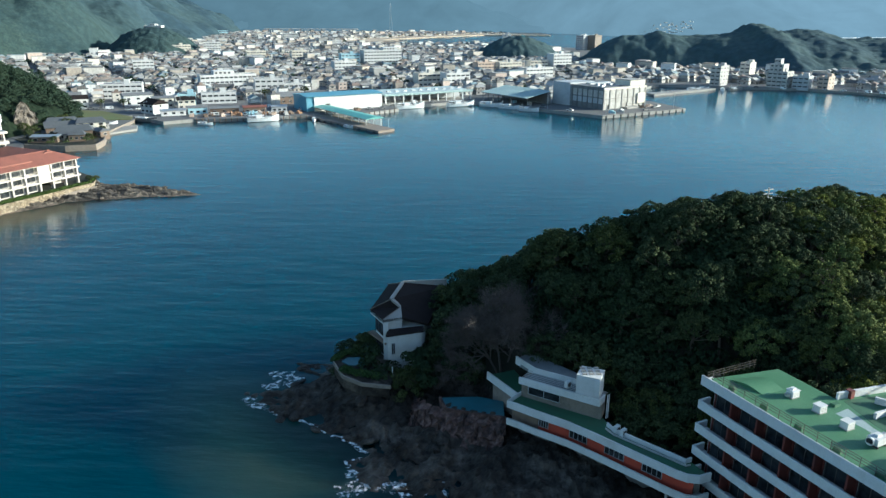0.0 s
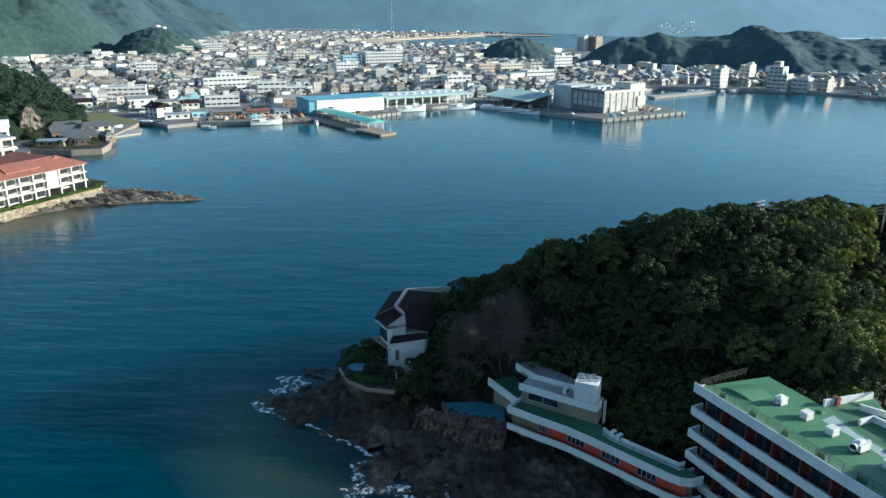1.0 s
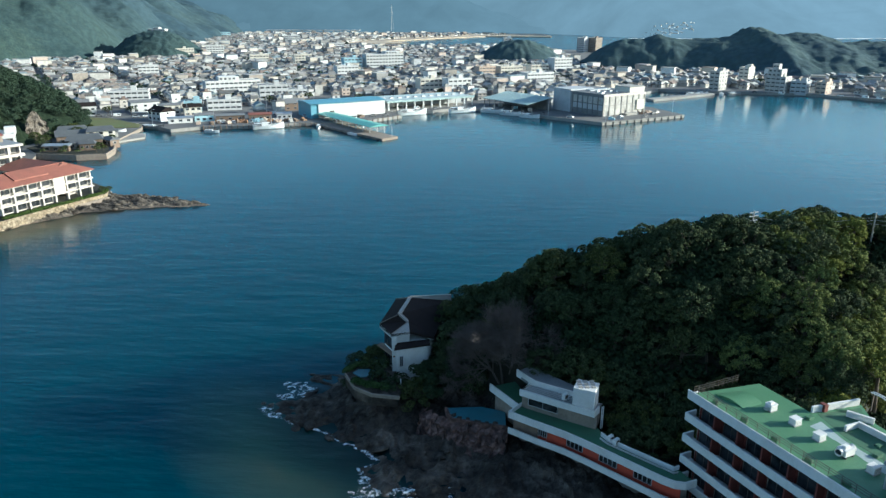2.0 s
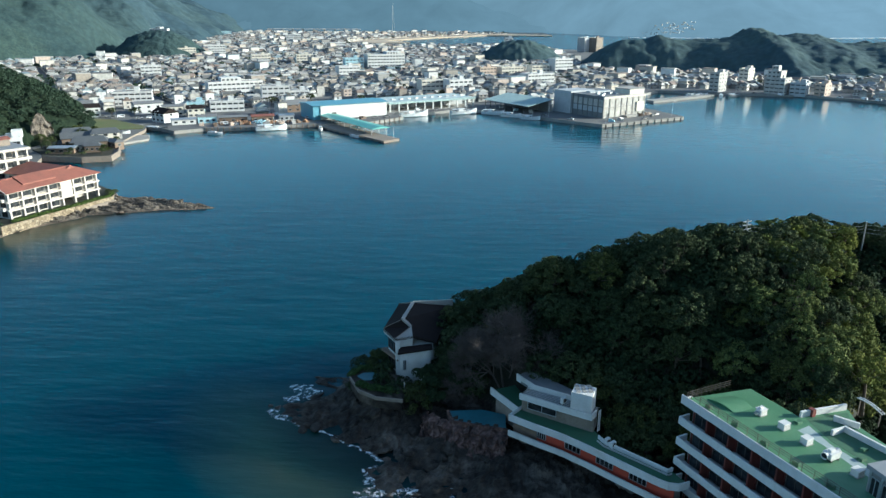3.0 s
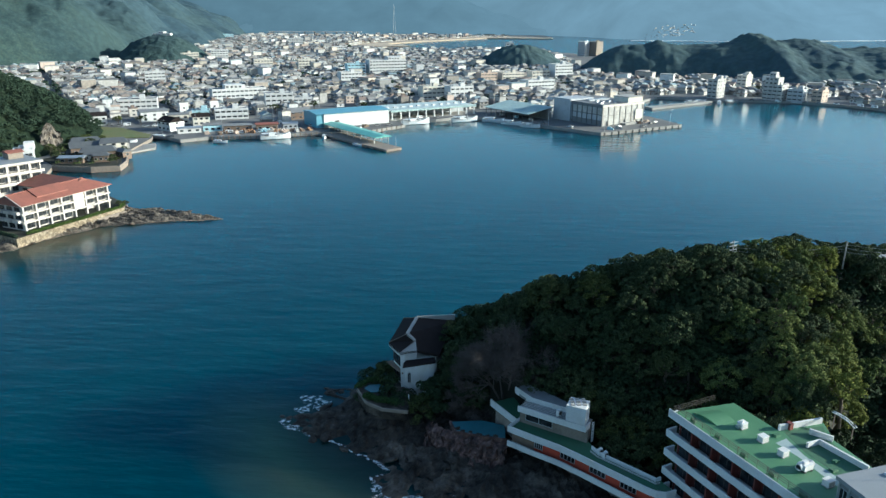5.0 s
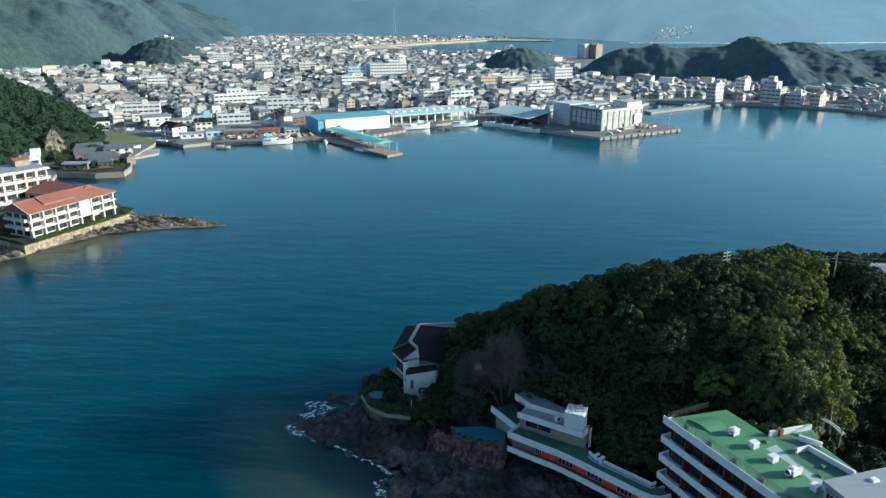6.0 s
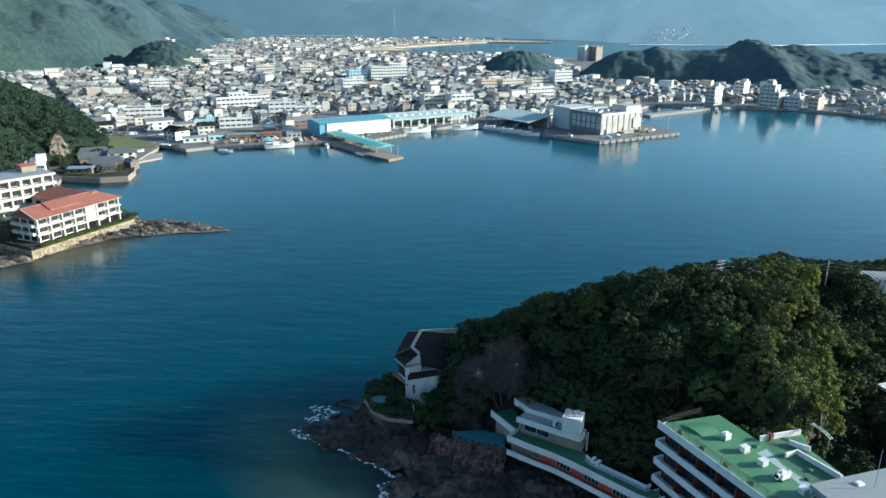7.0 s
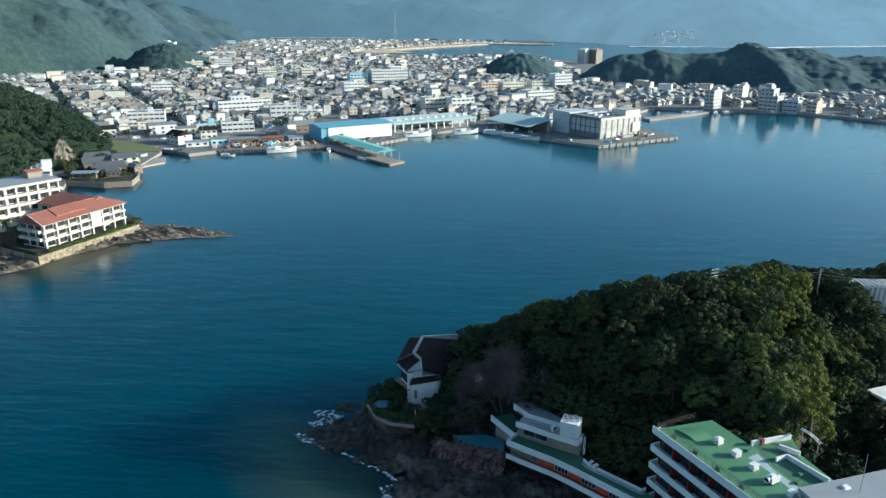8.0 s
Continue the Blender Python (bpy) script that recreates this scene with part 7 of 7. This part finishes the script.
boat(217, 566, 70, 12, "white boat at the inner basin mouth")
boat(228, 568, 20, 13, "dark grey work boat at the harbour front", dark=True)
boat(196, 570, 10, 11, "white boat in the inner basin")
boat(206, 577, 15, 10, "white boat in the inner basin")
yacht = boat(-174, 366.2, 12, 10, "white motor boat hauled out on the stone jetty", 0.4, mast=False)
yacht.location.z = 1.3
boat(-162.5, 387.0, -24, 15, "dark low work boat lying along the quay wall", 0.25, mast=False, dark=True)


# ---- poles and wires ----
def pole(x, y, z, h, label, arms=(0.3, 0.9, 1.6)):
    ob = thing("utility_pole", x, y, z, 25, label, "utility pole", "utility poles")
    part("shaft", Geo().tube((0, 0, -1.5), (0, 0, h), 0.16, 0.1, 8), M["concrete"], ob)
    for k in arms:
        part("crossarm", Geo().box(-0.9, -0.06, h - k - 0.06, 0.9, 0.06, h - k + 0.06), M["metal_grey"], ob)
    if len(arms) > 1:
        part("transformer", Geo().tube((0.35, 0, h - 2.6), (0.35, 0, h - 1.9), 0.24, 0.24, 10), M["metal_grey"], ob)
    return ob


pole(47.3, 100.7, 22.4, 9.6, "pale concrete utility pole standing above the trees")
pole(69.0, 105.0, 20.5, 10.0, "slim pale concrete utility pole with no crossarms", ())
pole(88.0, 104.0, 18.5, 12.0, "pale concrete utility pole standing above the trees")
for k in range(3):
    for (a, b_) in (((47.3, 100.7, 30.8 - k * 0.6), (69.0, 105.0, 29.9 - k * 0.6)), ((69.0, 105.0, 29.9 - k * 0.6), (88.0, 104.0, 30.0 - k * 0.6))):
        wire = Geo()
        a, b_ = Vector(a) + Vector((0.5 - k * 0.5, 0, 0)), Vector(b_) + Vector((0.5 - k * 0.5, 0, 0))
        pts = [a.lerp(b_, i / 8) - Vector((0, 0, 0.8 * math.sin(math.pi * i / 8))) for i in range(9)]
        for p0, p1 in zip(pts, pts[1:]):
            wire.tube(p0, p1, 0.018, 0.018, 4)
        tagged(part("overhead_wire", wire, M["metal_grey"]), "thin overhead wire between two utility poles", "wire", "overhead wires")


# ---- dark trees between the town houses, far viaduct, palms ----
g = Geo()
rs = np.random.RandomState(21)
for x, y in spots[25::6]:
    for k in range(4):
        leaf_cloud(g, (x + rs.uniform(-5, 5) + 6, y + rs.uniform(-5, 5) + 6, 1.8 + rs.uniform(2, 5)), rs.uniform(1.6, 2.6), 20, 1.0, rs)
tagged(part("town_trees", g, M["slope_leaf"]), "dark green garden trees among the town houses", "trees", kind="stuff")

via = thing("viaduct", -560, 2290, 1.8, 0, "pale far road viaduct across the valley mouth", "viaduct")
part("deck", Geo().box(0, 0, 9, 290, 10, 11.5), M["white"], via)
for i in range(9):
    part("viaduct_pier", Geo().box(10 + i * 33, 3, -2, 14 + i * 33, 7, 9), M["concrete"], via)


mast = thing("radio_mast", -172, 2335, 20, 0, "tall thin pale lattice mast on the far hills", "mast")
for i in range(3):
    a = i * math.tau / 3
    part("mast_leg", Geo().tube((5 * math.cos(a), 5 * math.sin(a), -14), (0.5 * math.cos(a), 0.5 * math.sin(a), 72), 0.35, 0.2, 5), M["metal_grey"], mast)
for i in range(7):
    part("cross_brace", Geo().box(-4.6 + i * 0.6, -0.2, i * 10 - 0.2, 4.6 - i * 0.6, 0.2, i * 10 + 0.2), M["metal_grey"], mast)


def palm(x, y, z, h, label):
    ob = thing("palm_tree", x, y, z, 0, label, "palm tree", "palms")
    part("trunk", Geo().tube((0, 0, -0.5), (0.15, 0, h), 0.26, 0.18, 8), M["bark"], ob)
    r = np.random.RandomState(int(h * 100))
    g = Geo()
    for i in range(22):
        a, lift = i * 2.399, r.uniform(-0.1, 0.9)
        pts = [Vector((0.15 + math.cos(a) * t * 3.3, math.sin(a) * t * 3.3, h + lift * t * 2.4 - 2.0 * t * t)) for t in (0, 0.3, 0.6, 0.85, 1.0)]
        side = Vector((-math.sin(a), math.cos(a), 0)) * 0.32
        for p0, p1, w0, w1 in zip(pts, pts[1:], (0.2, 1, 1, 0.6), (1, 1, 0.6, 0.1)):
            for sg in (-1, 1):
                g.add([p0, p1, p1 + side * sg * w1 - Vector((0, 0, 0.16 * w1)), p0 + side * sg * w0 - Vector((0, 0, 0.16 * w0))], [(0, 1, 2, 3)])
    part("crown", g, M["palm"], ob)


palm(-146.5, 203.5, 3.0, 5.6, "broad palm in the hotel garden")
palm(-152.5, 209.0, 3.0, 6.6, "tall palm between the seaside hotels")
palm(-149.5, 215.5, 3.0, 5.2, "tall palm between the seaside hotels")
palm(-156.0, 203.5, 3.0, 5.6, "tall palm between the seaside hotels")


# ---- vehicles and gear on the quays ----
def car_prototype(label, mat, van):
    ob = thing("car", 0, 0, -70, 0, label, "car", "parked vehicles")
    h = 1.9 if van else 0.95
    g = Geo().box(-2.1, -0.85, 0.35, 2.1, 0.85, h, taper=0.06)
    part("body", g, mat, ob)
    if van:
        part("side_glass", Geo().box(0.2, -0.86, 1.2, 1.9, 0.86, 1.7), M["glass"], ob)
    else:
        part("cabin", Geo().box(-1.3, -0.75, 0.93, 0.9, 0.75, 1.5, taper=0.22), M["glass"], ob)
        part("cabin_roof", Geo().box(-1.05, -0.53, 1.5, 0.65, 0.53, 1.54), mat, ob)
    for x in (-1.3, 1.3):
        for y in (-0.8, 0.8):
            part("wheel", Geo().tube((x, y - 0.1, 0.33), (x, y + 0.1, 0.33), 0.33, 0.33, 12), M["tyre"], ob)
    return ob


CARS = [car_prototype("white parked hatchback on the quay", M["hull"], False), car_prototype("white parked delivery van on the quay", M["hull"], True), car_prototype("dark grey parked car on the quay", M["slate"], False), car_prototype("silver parked car on the quay", M["metal_grey"], False)]
for x, y, t in ((-203, 422, 20), (-199, 424, 22), (-210, 424, 20), (-186, 420, 30), (-181, 423, 30), (-160, 412, 15), (-128, 397, 10), (-121, 398, 10), (-112, 400, 95), (-98, 407, 30), (-90, 409, 30), (-86, 425, 120), (-101, 432, 30), (-106, 436, 30), (-111, 440, 30),
                (-45, 427, 31), (-38, 431, 31), (104, 424, 36), (128, 440, 40), (132, 446, 40), (120, 428, 30), (262, 561, -20), (290, 552, -30), (300, 545, -35), (312, 533, -45), (318, 525, -50), (245, 571, -10), (-20, 461, 31), (-8, 464, 31), (60, 440, -50), (74, 424, -45)):
    copy_thing(rng.choice(CARS), pose(x, y, 1.8, 0, 0, t))
drop(CARS)


def crate_stack(x, y, turn, mat, label):
    ob = thing("crate_stack", x, y, 1.8, turn, label, "crates", "quay gear")
    for i in range(3):
        for j in range(2):
            part("crate", Geo().box(i * 1.3 - 1.9, j * 1.2 - 1.1, 0, i * 1.3 - 0.7, j * 1.2 - 0.02, 0.7 + 0.5 * ((i + j) % 3), taper=0.03), mat, ob)


for i, (x, y) in enumerate(((-126, 401), (-118, 402.5), (-108, 404), (-100, 405.5), (-93, 406), (-140, 394), (-132, 393), (-84, 410), (97, 416), (103, 420), (121, 441), (127, 447), (-52, 424), (36, 478), (45, 466), (53, 456), (-129, 397), (-124, 396.5), (-120, 399), (-115, 399), (-112, 402.5), (-105, 401), (-102, 403.5), (-97, 403), (-131, 400), (-122, 403), (-110, 406.5), (-90, 404), (-88, 407), (-106, 409))):
    k = ("wood", "rusty" if x < 0 else "panel", "pale_blue", "panel", "rusty" if -128 < x < -95 else "wood", "orange")[i % 6]
    crate_stack(x, y, 20 + i * 17, M[k], "stacked fish crates and nets on the quay")


def lamp_post(x, y, h):
    ob = thing("street_lamp", x, y, 1.8, 31, "thin pale lamp post on the quay", "street lamp", "quay lamps")
    part("pole", Geo().tube((0, 0, -0.5), (0, 0, h), 0.12, 0.08, 6), M["metal_grey"], ob)
    part("arm", Geo().tube((0, 0, h), (1.4, 0, h + 0.25), 0.06, 0.05, 6), M["metal_grey"], ob)
    part("lamp_head", Geo().box(1.2, -0.12, h + 0.12, 1.9, 0.12, h + 0.3), M["hull"], ob)


for x, y, h in ((-130, 391, 9), (-95, 402, 9), (-60, 409, 8), (-35, 448, 8), (62, 434, 8), (92, 409, 9), (118, 425, 9), (140, 440, 9), (255, 568, 8), (285, 560, 8), (308, 540, 8), (-165, 392, 8), (-200, 419, 9), (-155, 420, 10), (-110, 430, 11), (-125, 470, 11), (-175, 462, 11), (-232, 505, 12), (-205, 530, 12), (-160, 500, 12), (-190, 575, 12), (-118, 548, 12), (-90, 480, 11), (-140, 610, 12), (-75, 590, 12), (-250, 600, 12), (10, 520, 11), (60, 560, 12), (190, 610, 11)):
    lamp_post(x, y, h)


# timber piles along the face of the town quay
pile = Geo().tube((0, 0, -1.5), (0, 0, 2.3), 0.28, 0.24, 8).mesh("quay_pile", M["wood"])
for a, b_, k in (((-136, 385), (-109, 389.5), 9), ((-109, 389.5), (-76.5, 401.2), 11), ((-48, 410), (-29, 432), 7)):
    for i in range(k):
        t = (i + 0.5) / k
        ob = new("quay_pile", pile)
        ob.matrix_world = pose(a[0] + (b_[0] - a[0]) * t + 0.12, a[1] + (b_[1] - a[1]) * t - 0.3, 0)
        tagged(ob, "dark timber pile against the quay wall", "pile", "quay piles")
